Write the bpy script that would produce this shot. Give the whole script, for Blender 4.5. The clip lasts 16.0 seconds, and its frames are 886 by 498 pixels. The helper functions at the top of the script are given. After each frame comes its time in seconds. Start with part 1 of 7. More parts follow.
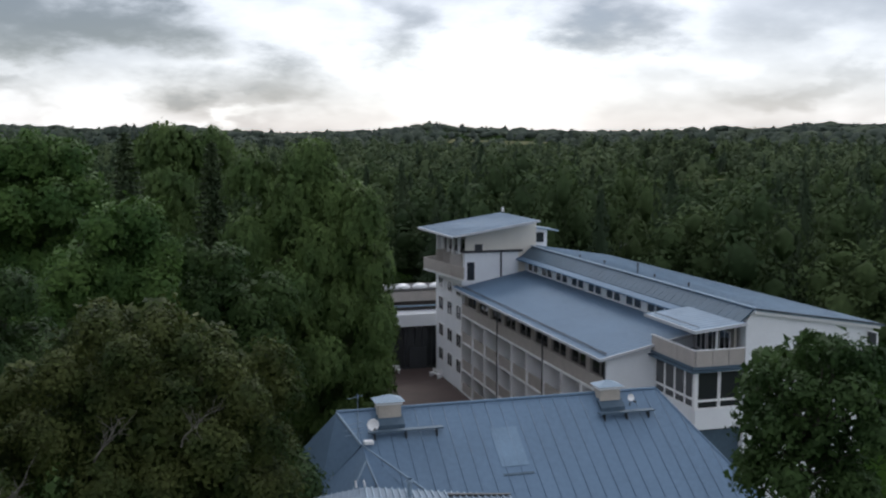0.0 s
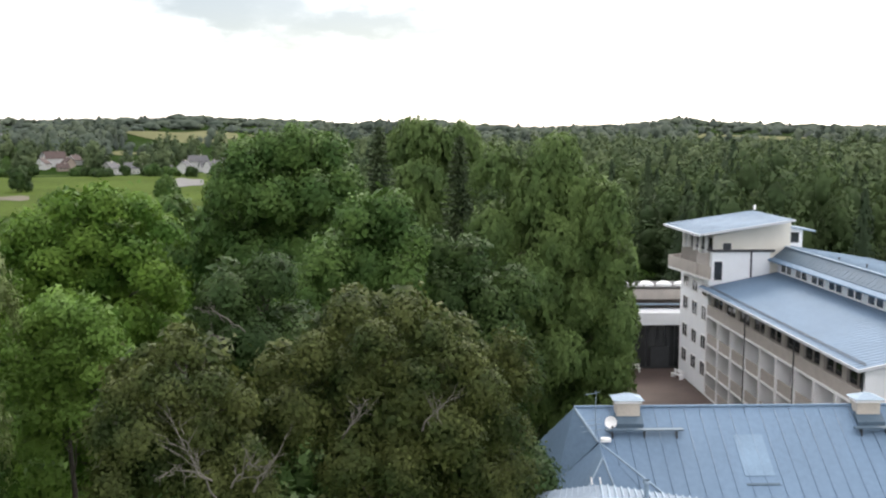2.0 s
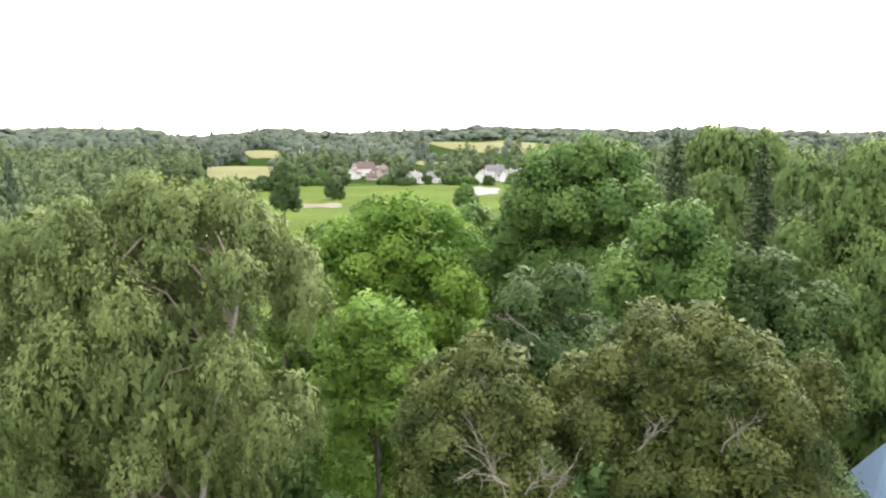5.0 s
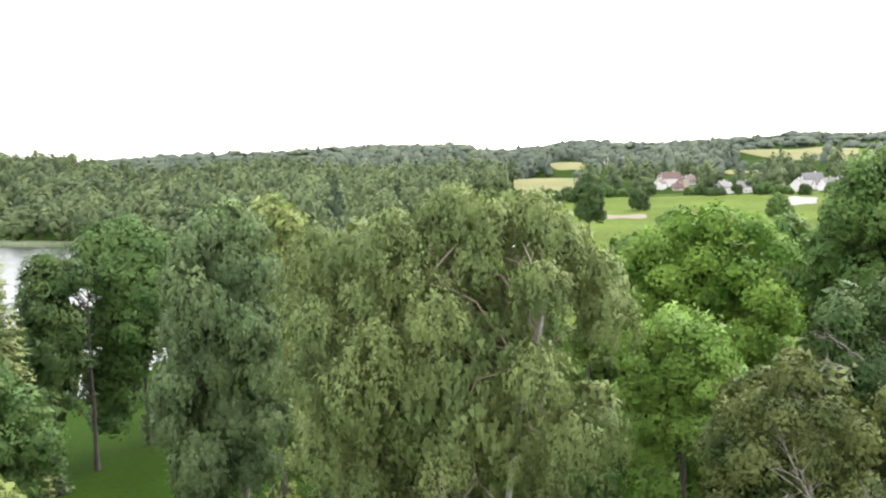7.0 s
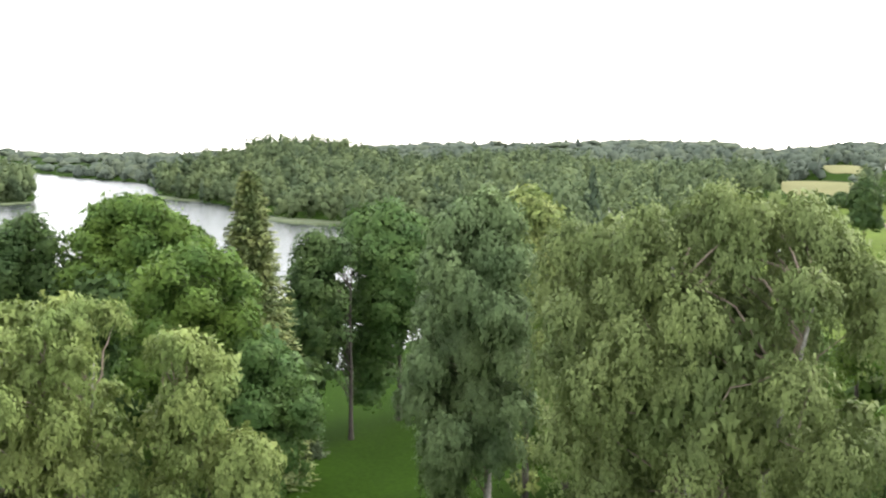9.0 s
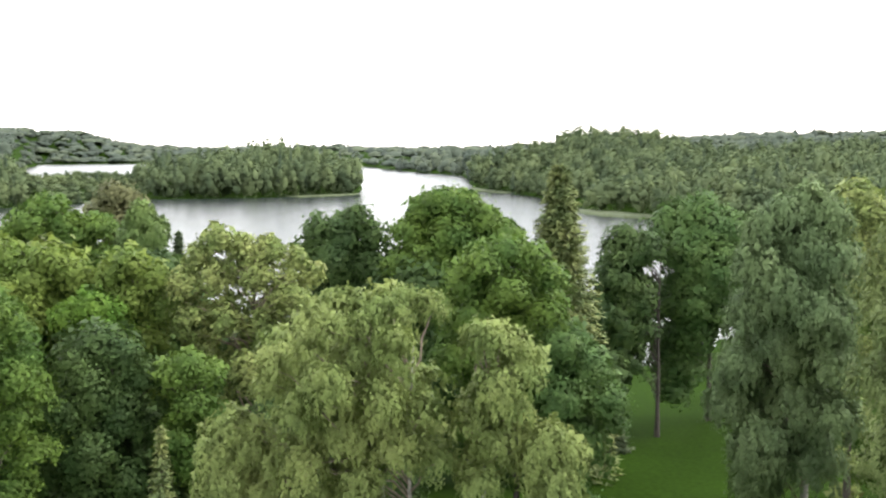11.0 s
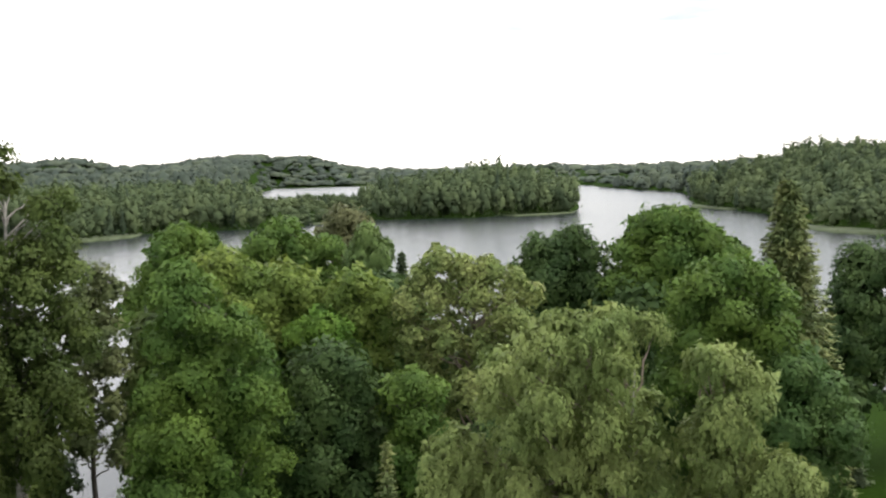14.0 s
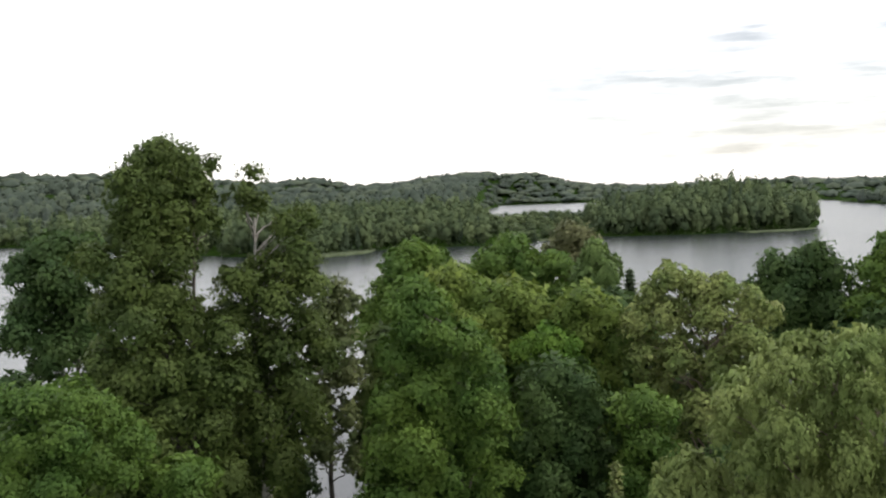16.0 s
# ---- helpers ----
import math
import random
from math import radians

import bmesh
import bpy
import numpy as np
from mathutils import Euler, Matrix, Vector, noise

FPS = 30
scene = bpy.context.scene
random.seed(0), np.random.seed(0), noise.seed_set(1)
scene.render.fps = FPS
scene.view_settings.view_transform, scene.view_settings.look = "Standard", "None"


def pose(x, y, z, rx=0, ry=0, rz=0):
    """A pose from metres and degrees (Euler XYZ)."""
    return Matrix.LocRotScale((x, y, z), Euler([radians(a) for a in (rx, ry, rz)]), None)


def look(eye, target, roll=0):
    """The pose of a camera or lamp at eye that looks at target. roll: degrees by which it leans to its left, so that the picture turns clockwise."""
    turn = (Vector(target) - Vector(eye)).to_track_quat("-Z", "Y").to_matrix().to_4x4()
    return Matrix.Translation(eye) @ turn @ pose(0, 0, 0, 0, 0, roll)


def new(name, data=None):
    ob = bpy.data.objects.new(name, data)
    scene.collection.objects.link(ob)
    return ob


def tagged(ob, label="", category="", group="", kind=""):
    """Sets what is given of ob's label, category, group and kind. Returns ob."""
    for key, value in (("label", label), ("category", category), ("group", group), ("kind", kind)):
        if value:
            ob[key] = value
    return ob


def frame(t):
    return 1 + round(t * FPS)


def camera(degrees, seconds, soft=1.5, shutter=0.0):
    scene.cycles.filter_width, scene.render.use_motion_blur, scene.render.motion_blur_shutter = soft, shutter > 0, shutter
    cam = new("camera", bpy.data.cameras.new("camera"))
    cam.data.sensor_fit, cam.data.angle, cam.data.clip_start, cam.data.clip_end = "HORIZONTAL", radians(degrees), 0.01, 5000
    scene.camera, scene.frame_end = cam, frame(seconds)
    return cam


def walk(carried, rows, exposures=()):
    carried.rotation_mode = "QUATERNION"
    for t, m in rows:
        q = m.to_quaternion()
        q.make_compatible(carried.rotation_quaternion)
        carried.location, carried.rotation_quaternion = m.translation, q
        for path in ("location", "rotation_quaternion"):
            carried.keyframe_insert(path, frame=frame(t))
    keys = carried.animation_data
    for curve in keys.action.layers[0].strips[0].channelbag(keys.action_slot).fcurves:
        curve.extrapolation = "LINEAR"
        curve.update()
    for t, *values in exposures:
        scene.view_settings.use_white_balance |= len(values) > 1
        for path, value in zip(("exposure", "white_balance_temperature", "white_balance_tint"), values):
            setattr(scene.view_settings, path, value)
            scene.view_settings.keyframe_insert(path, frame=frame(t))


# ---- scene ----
cam = camera(47.54, 16.0, soft=2.15, shutter=0.22)
PATH = [
    (0.0, pose(0.153, 0.089, 25.884, 83.808, 0.040, -0.004)),
    (0.5, pose(0.156, 0.110, 25.890, 83.406, -0.040, 3.283)),
    (1.0, pose(0.148, 0.120, 25.884, 83.545, -0.262, 6.992)),
    (1.5, pose(0.156, 0.122, 25.879, 83.540, 0.008, 10.913)),
    (2.0, pose(0.168, 0.107, 25.872, 83.484, -0.118, 13.857)),
    (2.5, pose(0.144, 0.097, 25.864, 83.304, 0.052, 16.555)),
    (3.0, pose(0.128, 0.086, 25.892, 83.202, 0.139, 19.044)),
    (5.5, pose(-0.020, 0.066, 25.961, 84.492, 0.743, 34.872)),
    (6.0, pose(-0.028, 0.060, 25.953, 84.974, 0.945, 39.966)),
    (6.5, pose(-0.011, 0.041, 25.949, 85.209, 1.216, 44.079)),
    (7.0, pose(-0.021, 0.028, 25.958, 85.028, 1.775, 47.566)),
    (7.5, pose(-0.058, 0.033, 25.951, 84.931, 1.386, 50.554)),
    (8.0, pose(-0.107, 0.061, 25.939, 84.811, 1.225, 54.192)),
    (8.5, pose(-0.167, 0.109, 25.931, 84.838, 0.408, 58.400)),
    (9.0, pose(-0.202, 0.089, 25.920, 84.812, -0.380, 62.167)),
    (9.5, pose(-0.221, 0.069, 25.926, 84.814, -0.228, 66.262)),
    (10.0, pose(-0.214, 0.037, 25.934, 85.016, -0.432, 70.793)),
    (12.5, pose(0.032, -0.070, 26.184, 84.475, 1.846, 87.669)),
    (13.0, pose(0.038, -0.062, 26.200, 85.520, 1.527, 88.198)),
    (13.5, pose(0.043, -0.084, 26.182, 85.712, 1.467, 89.052)),
    (14.0, pose(0.012, -0.128, 26.178, 85.561, 1.481, 91.826)),
    (14.5, pose(-0.036, -0.210, 26.178, 85.816, 2.092, 94.772)),
    (15.0, pose(-0.046, -0.211, 26.162, 86.544, 2.389, 98.876)),
    (15.5, pose(-0.053, -0.241, 26.163, 86.747, 2.622, 101.985)),
    (16.0, pose(-0.056, -0.288, 26.157, 86.892, 2.039, 104.616)),
]
EXPOSURES = [(0.0, -0.70, 6050, 10), (1.0, -0.12, 6350, 10), (2.0, 0.68, 6750, 10), (3.0, 0.98, 7150, 9), (5.5, 1.92, 7000, 11), (9.0, 1.64, 6850, 9), (12.5, 1.33, 6850, 10), (16.0, 0.43, 6800, 10)]
walk(cam, PATH, EXPOSURES)

# ---- sky and sun: bright broken overcast, brightest behind the white wing ----
world = bpy.data.worlds.new("sky")
scene.world = world
world.use_nodes = True
wn, wl = world.node_tree.nodes, world.node_tree.links
wn.clear()
w_out = wn.new("ShaderNodeOutputWorld")
w_sky = wn.new("ShaderNodeTexSky")
w_sky.sky_type = "NISHITA"
w_sky.sun_disc = False
w_sky.sun_elevation, w_sky.sun_rotation = radians(43), radians(3)
w_bg_sky = wn.new("ShaderNodeBackground")
w_bg_sky.inputs["Strength"].default_value = 0.05
wl.new(w_sky.outputs[0], w_bg_sky.inputs["Color"])
w_co = wn.new("ShaderNodeTexCoord")
w_map = wn.new("ShaderNodeMapping")
w_map.inputs["Scale"].default_value = (1.0, 1.0, 2.6)
w_map.inputs["Location"].default_value = (0.35, 0.2, 0.1)
wl.new(w_co.outputs["Generated"], w_map.inputs["Vector"])
w_noise = wn.new("ShaderNodeTexNoise")
w_noise.inputs["Scale"].default_value, w_noise.inputs["Detail"].default_value, w_noise.inputs["Roughness"].default_value = 5.5, 9, 0.55
wl.new(w_map.outputs[0], w_noise.inputs["Vector"])
w_ramp = wn.new("ShaderNodeValToRGB")
w_ramp.color_ramp.elements[0].position, w_ramp.color_ramp.elements[0].color = 0.36, (0.82, 0.81, 0.86, 1)
w_ramp.color_ramp.elements[1].position, w_ramp.color_ramp.elements[1].color = 0.64, (1.65, 1.61, 1.62, 1)
mid = w_ramp.color_ramp.elements.new(0.49)
mid.color = (1.13, 1.11, 1.14, 1)
wl.new(w_noise.outputs["Fac"], w_ramp.inputs[0])
# ragged edges for the single clouds
w_puff = wn.new("ShaderNodeTexNoise")
w_puff.inputs["Scale"].default_value, w_puff.inputs["Detail"].default_value, w_puff.inputs["Roughness"].default_value = 8.0, 8, 0.58
wl.new(w_map.outputs[0], w_puff.inputs["Vector"])
w_off = wn.new("ShaderNodeVectorMath")
w_off.operation = "MULTIPLY_ADD"
w_off.inputs[1].default_value, w_off.inputs[2].default_value = (0.26, 0.26, 0.15), (-0.13, -0.13, -0.075)
wl.new(w_puff.outputs["Color"], w_off.inputs[0])
w_dir = wn.new("ShaderNodeVectorMath")
wl.new(w_co.outputs["Generated"], w_dir.inputs[0])
wl.new(w_off.outputs[0], w_dir.inputs[1])


def cloud(az, el, wide, high, weight, color, under, core=0.45):
    """A cloud at a bearing and height, all in degrees, laid over the colour below it."""
    a, e = radians(az), radians(el)
    sub = wn.new("ShaderNodeVectorMath")
    sub.operation = "SUBTRACT"
    sub.inputs[1].default_value = (-math.sin(a) * math.cos(e), math.cos(a) * math.cos(e), math.sin(e))
    wl.new(w_dir.outputs[0], sub.inputs[0])
    mul = wn.new("ShaderNodeVectorMath")
    mul.operation = "MULTIPLY"
    mul.inputs[1].default_value = (1 / radians(wide), 1 / radians(wide), 1 / radians(high))
    wl.new(sub.outputs[0], mul.inputs[0])
    ln = wn.new("ShaderNodeVectorMath")
    ln.operation = "LENGTH"
    wl.new(mul.outputs[0], ln.inputs[0])
    mr = wn.new("ShaderNodeMapRange")
    mr.interpolation_type = "SMOOTHSTEP"
    mr.inputs["From Min"].default_value, mr.inputs["From Max"].default_value = core, 1.15
    mr.inputs["To Min"].default_value, mr.inputs["To Max"].default_value = weight, 0.0
    wl.new(ln.outputs["Value"], mr.inputs["Value"])
    mx = wn.new("ShaderNodeMix")
    mx.data_type = "RGBA"
    mx.inputs["B"].default_value = (*color, 1)
    wl.new(mr.outputs[0], mx.inputs["Factor"])
    wl.new(under, mx.inputs["A"])
    return mx.outputs["Result"]


BLUE_CLOUD = (0.24, 0.28, 0.37)
DEEP_CLOUD, HAZE_CLOUD, GREY_CLOUD, WHITE_CLOUD = (0.130, 0.129, 0.143), (0.365, 0.36, 0.38), (0.38, 0.385, 0.44), (1.9, 1.88, 1.84)
w_col = w_ramp.outputs[0]
for row in ((-3.0, 3.6, 9, 3.0, 0.9, WHITE_CLOUD), (17, 0.7, 9, 0.7, 0.8, WHITE_CLOUD), (27, 6.6, 9.0, 2.8, 1.0, DEEP_CLOUD), (19.5, 6.2, 8.5, 2.6, 1.0, DEEP_CLOUD), (26, 2.8, 7.0, 1.3, 0.8, GREY_CLOUD), (10.5, 2.9, 5.0, 2.1, 0.95, GREY_CLOUD), (12.0, 2.4, 2.0, 0.9, 0.8, BLUE_CLOUD),
            (1.7, 6.2, 3.6, 2.8, 0.85, GREY_CLOUD), (-9.4, 5.8, 4.8, 2.4, 0.95, GREY_CLOUD), (-8.6, 6.0, 2.2, 1.4, 0.6, BLUE_CLOUD), (-20, 7.0, 6.5, 2.0, 0.5, GREY_CLOUD), (-19, 2.6, 5.5, 0.9, 0.5, GREY_CLOUD), (40, 1.9, 5.0, 0.8, 0.7, GREY_CLOUD)):
    w_col = cloud(*row, w_col, 0.2)
# thin layered streaks over the lake
w_flat = wn.new("ShaderNodeMapping")
w_flat.inputs["Scale"].default_value = (1.2, 1.2, 11.0)
wl.new(w_co.outputs["Generated"], w_flat.inputs["Vector"])
w_streak = wn.new("ShaderNodeTexNoise")
w_streak.inputs["Scale"].default_value, w_streak.inputs["Detail"].default_value, w_streak.inputs["Roughness"].default_value = 5.0, 7, 0.6
wl.new(w_flat.outputs[0], w_streak.inputs["Vector"])
w_thin = wn.new("ShaderNodeMapRange")
w_thin.interpolation_type = "SMOOTHSTEP"
w_thin.inputs["From Min"].default_value, w_thin.inputs["From Max"].default_value = 0.24, 0.70
wl.new(w_streak.outputs["Fac"], w_thin.inputs["Value"])
for az_, el_, wide_, high_ in ((82, 5.5, 24, 8.0), (35, 2.0, 9, 1.2), (60, 2.8, 14, 2.0)):
    streaks = cloud(az_, el_, wide_, high_, 1.0, HAZE_CLOUD, w_col, 0.35)
    layer = wn.new("ShaderNodeMix")
    layer.data_type = "RGBA"
    wl.new(w_thin.outputs[0], layer.inputs["Factor"])
    wl.new(w_col, layer.inputs["A"])
    wl.new(streaks, layer.inputs["B"])
    w_col = layer.outputs["Result"]
w_bg = wn.new("ShaderNodeBackground")
w_bg.inputs["Strength"].default_value = 0.88
wl.new(w_col, w_bg.inputs["Color"])
w_add = wn.new("ShaderNodeAddShader")
wl.new(w_bg.outputs[0], w_add.inputs[0])
wl.new(w_bg_sky.outputs[0], w_add.inputs[1])
wl.new(w_add.outputs[0], w_out.inputs["Surface"])

sun_lamp = bpy.data.lights.new("sun", "SUN")
sun_lamp.energy, sun_lamp.angle, sun_lamp.color = 1.3, radians(24), (1.0, 0.95, 0.87)
sun = new("sun", sun_lamp)
sun.matrix_world = look((0, 0, 300), (-6, -100, 205))

# ---- materials ----


def material(name, color, rough=0.7, metal=0.0, vary=0.15, scale=1.0, fine=18.0, bump=0.15, per_piece=0.0, coords="Object", spec=0.5):
    """A surface with stains at one scale and grain at a finer one."""
    m = bpy.data.materials.new(name)
    m.use_nodes = True
    n, l = m.node_tree.nodes, m.node_tree.links
    b = n["Principled BSDF"]
    co = n.new("ShaderNodeTexCoord")
    big, small = n.new("ShaderNodeTexNoise"), n.new("ShaderNodeTexNoise")
    for tex, sc, det in ((big, scale, 5), (small, fine, 4)):
        tex.inputs["Scale"].default_value, tex.inputs["Detail"].default_value = sc, det
        l.new(co.outputs[coords], tex.inputs["Vector"])
    add = n.new("ShaderNodeMath")
    add.operation = "ADD"
    l.new(big.outputs["Fac"], add.inputs[0])
    l.new(small.outputs["Fac"], add.inputs[1])
    rng = n.new("ShaderNodeMapRange")
    rng.inputs["From Min"].default_value, rng.inputs["From Max"].default_value = 0.7, 1.3
    rng.inputs["To Min"].default_value, rng.inputs["To Max"].default_value = 1 - vary, 1 + vary
    l.new(add.outputs[0], rng.inputs["Value"])
    hsv = n.new("ShaderNodeHueSaturation")
    hsv.inputs["Color"].default_value = (*color, 1)
    value = rng.outputs[0]
    if per_piece:
        geo = n.new("ShaderNodeNewGeometry")
        info = n.new("ShaderNodeObjectInfo")
        both = n.new("ShaderNodeMath")
        both.operation = "ADD"
        l.new(geo.outputs["Random Per Island"], both.inputs[0])
        l.new(info.outputs["Random"], both.inputs[1])
        r2 = n.new("ShaderNodeMapRange")
        r2.inputs["From Max"].default_value = 2.0
        r2.inputs["To Min"].default_value, r2.inputs["To Max"].default_value = 1 - per_piece, 1 + per_piece
        l.new(both.outputs[0], r2.inputs["Value"])
        mul = n.new("ShaderNodeMath")
        mul.operation = "MULTIPLY"
        l.new(rng.outputs[0], mul.inputs[0])
        l.new(r2.outputs[0], mul.inputs[1])
        value = mul.outputs[0]
    l.new(value, hsv.inputs["Value"])
    l.new(hsv.outputs[0], b.inputs["Base Color"])
    b.inputs["Roughness"].default_value, b.inputs["Metallic"].default_value = rough, metal
    b.inputs["Specular IOR Level"].default_value = spec
    if bump:
        bp = n.new("ShaderNodeBump")
        bp.inputs["Strength"].default_value, bp.inputs["Distance"].default_value = bump, 0.05
        l.new(small.outputs["Fac"], bp.inputs["Height"])
        l.new(bp.outputs[0], b.inputs["Normal"])
    return m


def leaf_material(name, color, tip, translucent=0.35, patch=0.35, spread=0.22, spec=0.14, rough=0.6, soft=0.95):
    """Leaves: each one a little different, whole boughs drifting towards the tip colour."""
    m = bpy.data.materials.new(name)
    m.use_nodes = True
    n, l = m.node_tree.nodes, m.node_tree.links
    n.clear()
    out = n.new("ShaderNodeOutputMaterial")
    geo, co, tex = n.new("ShaderNodeNewGeometry"), n.new("ShaderNodeTexCoord"), n.new("ShaderNodeTexNoise")
    tex.inputs["Scale"].default_value, tex.inputs["Detail"].default_value = patch, 3
    l.new(co.outputs["Object"], tex.inputs["Vector"])
    mr = n.new("ShaderNodeMapRange")
    mr.inputs["From Min"].default_value, mr.inputs["From Max"].default_value = 0.35, 0.65
    l.new(tex.outputs["Fac"], mr.inputs["Value"])
    mix = n.new("ShaderNodeMix")
    mix.data_type = "RGBA"
    mix.inputs["A"].default_value, mix.inputs["B"].default_value = (*color, 1), (*tip, 1)
    l.new(mr.outputs[0], mix.inputs["Factor"])
    hsv = n.new("ShaderNodeHueSaturation")
    hsv.inputs["Saturation"].default_value = soft
    v = n.new("ShaderNodeMapRange")
    v.inputs["To Min"].default_value, v.inputs["To Max"].default_value = 1.16 * (1 - spread), 1.16 * (1 + spread)
    l.new(geo.outputs["Random Per Island"], v.inputs["Value"])
    l.new(v.outputs[0], hsv.inputs["Value"])
    l.new(mix.outputs["Result"], hsv.inputs["Color"])
    b = n.new("ShaderNodeBsdfPrincipled")
    b.inputs["Roughness"].default_value = rough
    b.inputs["Specular IOR Level"].default_value = spec
    tr = n.new("ShaderNodeBsdfTranslucent")
    l.new(hsv.outputs[0], b.inputs["Base Color"])
    l.new(hsv.outputs[0], tr.inputs["Color"])
    ms = n.new("ShaderNodeMixShader")
    ms.inputs[0].default_value = translucent
    l.new(b.outputs[0], ms.inputs[1])
    l.new(tr.outputs[0], ms.inputs[2])
    l.new(ms.outputs[0], out.inputs["Surface"])
    return m


def glass_material(name, color, rough=0.03):
    m = bpy.data.materials.new(name)
    m.use_nodes = True
    b = m.node_tree.nodes["Principled BSDF"]
    b.inputs["Base Color"].default_value = (*color, 1)
    b.inputs["Roughness"].default_value = rough
    b.inputs["Specular IOR Level"].default_value = 0.6
    return m


ZINC = material("zinc_roof", (0.142, 0.215, 0.305), 0.66, 0.12, 0.10, 0.25, 4.0, 0.015, spec=0.3)
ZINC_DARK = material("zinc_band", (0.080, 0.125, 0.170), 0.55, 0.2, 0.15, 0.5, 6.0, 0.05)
ZINC_PALE = material("zinc_pale", (0.26, 0.345, 0.43), 0.62, 0.18, 0.15, 0.8, 8.0, 0.05)
ZINC_NEW = material("zinc_patch", (0.170, 0.256, 0.350), 0.38, 0.38, 0.12, 0.9, 8.0, 0.04)
WHITE = material("white_plaster", (0.84, 0.86, 0.88), 0.8, 0, 0.05, 0.6, 14.0, 0.1)
WHITE_TRIM = material("white_paint", (0.88, 0.88, 0.88), 0.5, 0, 0.05, 1.5, 20.0, 0.02)
CREAM = material("cream_plaster", (0.76, 0.72, 0.64), 0.8, 0, 0.07, 0.6, 14.0, 0.1)
TRIM_GREY = material("grey_white_trim", (0.52, 0.54, 0.57), 0.5, 0.1, 0.06, 1.5, 20.0, 0.02)
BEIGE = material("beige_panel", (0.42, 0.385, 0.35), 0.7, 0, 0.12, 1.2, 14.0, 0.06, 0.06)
# the panel beige darkened, recess shade painted in
BEIGE_SHADED = material("beige_shaded", (0.27, 0.245, 0.22), 0.8, 0, 0.12, 0.8, 12.0, 0.06)
# brown so dark because it paints the shadow band behind the parapet
SHADOW_BROWN = material("shadow_brown_wall", (0.10, 0.085, 0.075), 0.8, 0, 0.2, 1.0, 12.0, 0.05)
DARK = material("dark_metal", (0.05, 0.055, 0.06), 0.5, 0.2, 0.2, 2.0, 15.0, 0.03)
DARK_ROOF = material("bitumen_roof", (0.07, 0.07, 0.075), 0.85, 0, 0.3, 0.7, 12.0, 0.2)
GLASS = glass_material("window_glass", (0.030, 0.033, 0.036), 0.06)
DOME = glass_material("skylight_dome", (0.75, 0.77, 0.78), 0.25)
STONE = material("chimney_plaster", (0.50, 0.455, 0.40), 0.85, 0, 0.18, 1.6, 18.0, 0.15)
PAVING = material("red_paving", (0.088, 0.062, 0.054), 0.8, 0, 0.25, 0.3, 9.0, 0.2)
BARK = material("brown_bark", (0.052, 0.045, 0.037), 0.9, 0, 0.4, 1.4, 16.0, 0.6)
BIRCH_BARK = material("birch_bark", (0.24, 0.23, 0.21), 0.8, 0, 0.5, 2.2, 9.0, 0.3)
TWIG = material("birch_twig", (0.16, 0.13, 0.10), 0.85, 0, 0.3, 2.0, 12.0, 0.2)
DEAD_WOOD = material("dead_wood", (0.15, 0.138, 0.12), 0.85, 0, 0.25, 2.0, 16.0, 0.3)
FIELD = material("ripe_field", (0.135, 0.138, 0.070), 0.95, 0, 0.15, 0.02, 0.6, 0.1, spec=0.02)
MEADOW = material("mown_meadow", (0.064, 0.094, 0.020), 0.95, 0, 0.3, 0.02, 0.5, 0.2, spec=0.02)
SOIL = material("bare_soil", (0.100, 0.085, 0.055), 0.9, 0, 0.2, 0.06, 1.0, 0.2)
GRAVEL = material("pale_gravel", (0.145, 0.145, 0.14), 0.9, 0, 0.15, 0.1, 3.0, 0.2)
REED = material("shore_reed", (0.046, 0.066, 0.024), 0.9, 0, 0.3, 0.05, 1.0, 0.3)
ROOF_RED = material("brick_red_roof", (0.072, 0.047, 0.042), 0.8, 0, 0.2, 0.4, 6.0, 0.1)
ROOF_GREY = material("grey_house_roof", (0.10, 0.10, 0.108), 0.8, 0, 0.2, 0.4, 6.0, 0.1)
HOUSE_WHITE = material("white_house_wall", (0.52, 0.52, 0.51), 0.8, 0, 0.1, 0.5, 6.0, 0.05)
HOUSE_TAN = material("tan_house_wall", (0.36, 0.30, 0.25), 0.8, 0, 0.1, 0.5, 6.0, 0.05)

LEAF_BIRCH = leaf_material("birch_leaves", (0.084, 0.122, 0.038), (0.138, 0.180, 0.058), 0.30)
LEAF_BIRCH_GREEN = leaf_material("green_birch_leaves", (0.064, 0.112, 0.030), (0.108, 0.166, 0.044), 0.30)
LEAF_PALE = leaf_material("pale_birch_leaves", (0.108, 0.158, 0.042), (0.176, 0.220, 0.064), 0.30)
# cooler, darker copy of birch_leaves with shade put into its colour
LEAF_BIRCH_SHADED = leaf_material("shaded_birch_leaves", (0.066, 0.110, 0.044), (0.108, 0.160, 0.062), 0.30)
LEAF_BRIGHT = leaf_material("bright_maple_leaves", (0.048, 0.116, 0.012), (0.104, 0.184, 0.020), 0.30)
LEAF_MAPLE = leaf_material("maple_leaves", (0.042, 0.090, 0.015), (0.086, 0.144, 0.021), 0.30)
LEAF_DARK = leaf_material("dark_leaves", (0.028, 0.060, 0.017), (0.052, 0.090, 0.023), 0.30)
LEAF_GREY = leaf_material("grey_green_leaves", (0.042, 0.094, 0.020), (0.080, 0.142, 0.028), 0.30)
LEAF_LINDEN = leaf_material("flowering_linden_leaves", (0.029, 0.050, 0.012), (0.092, 0.110, 0.030), 0.30, 0.7, 0.30)
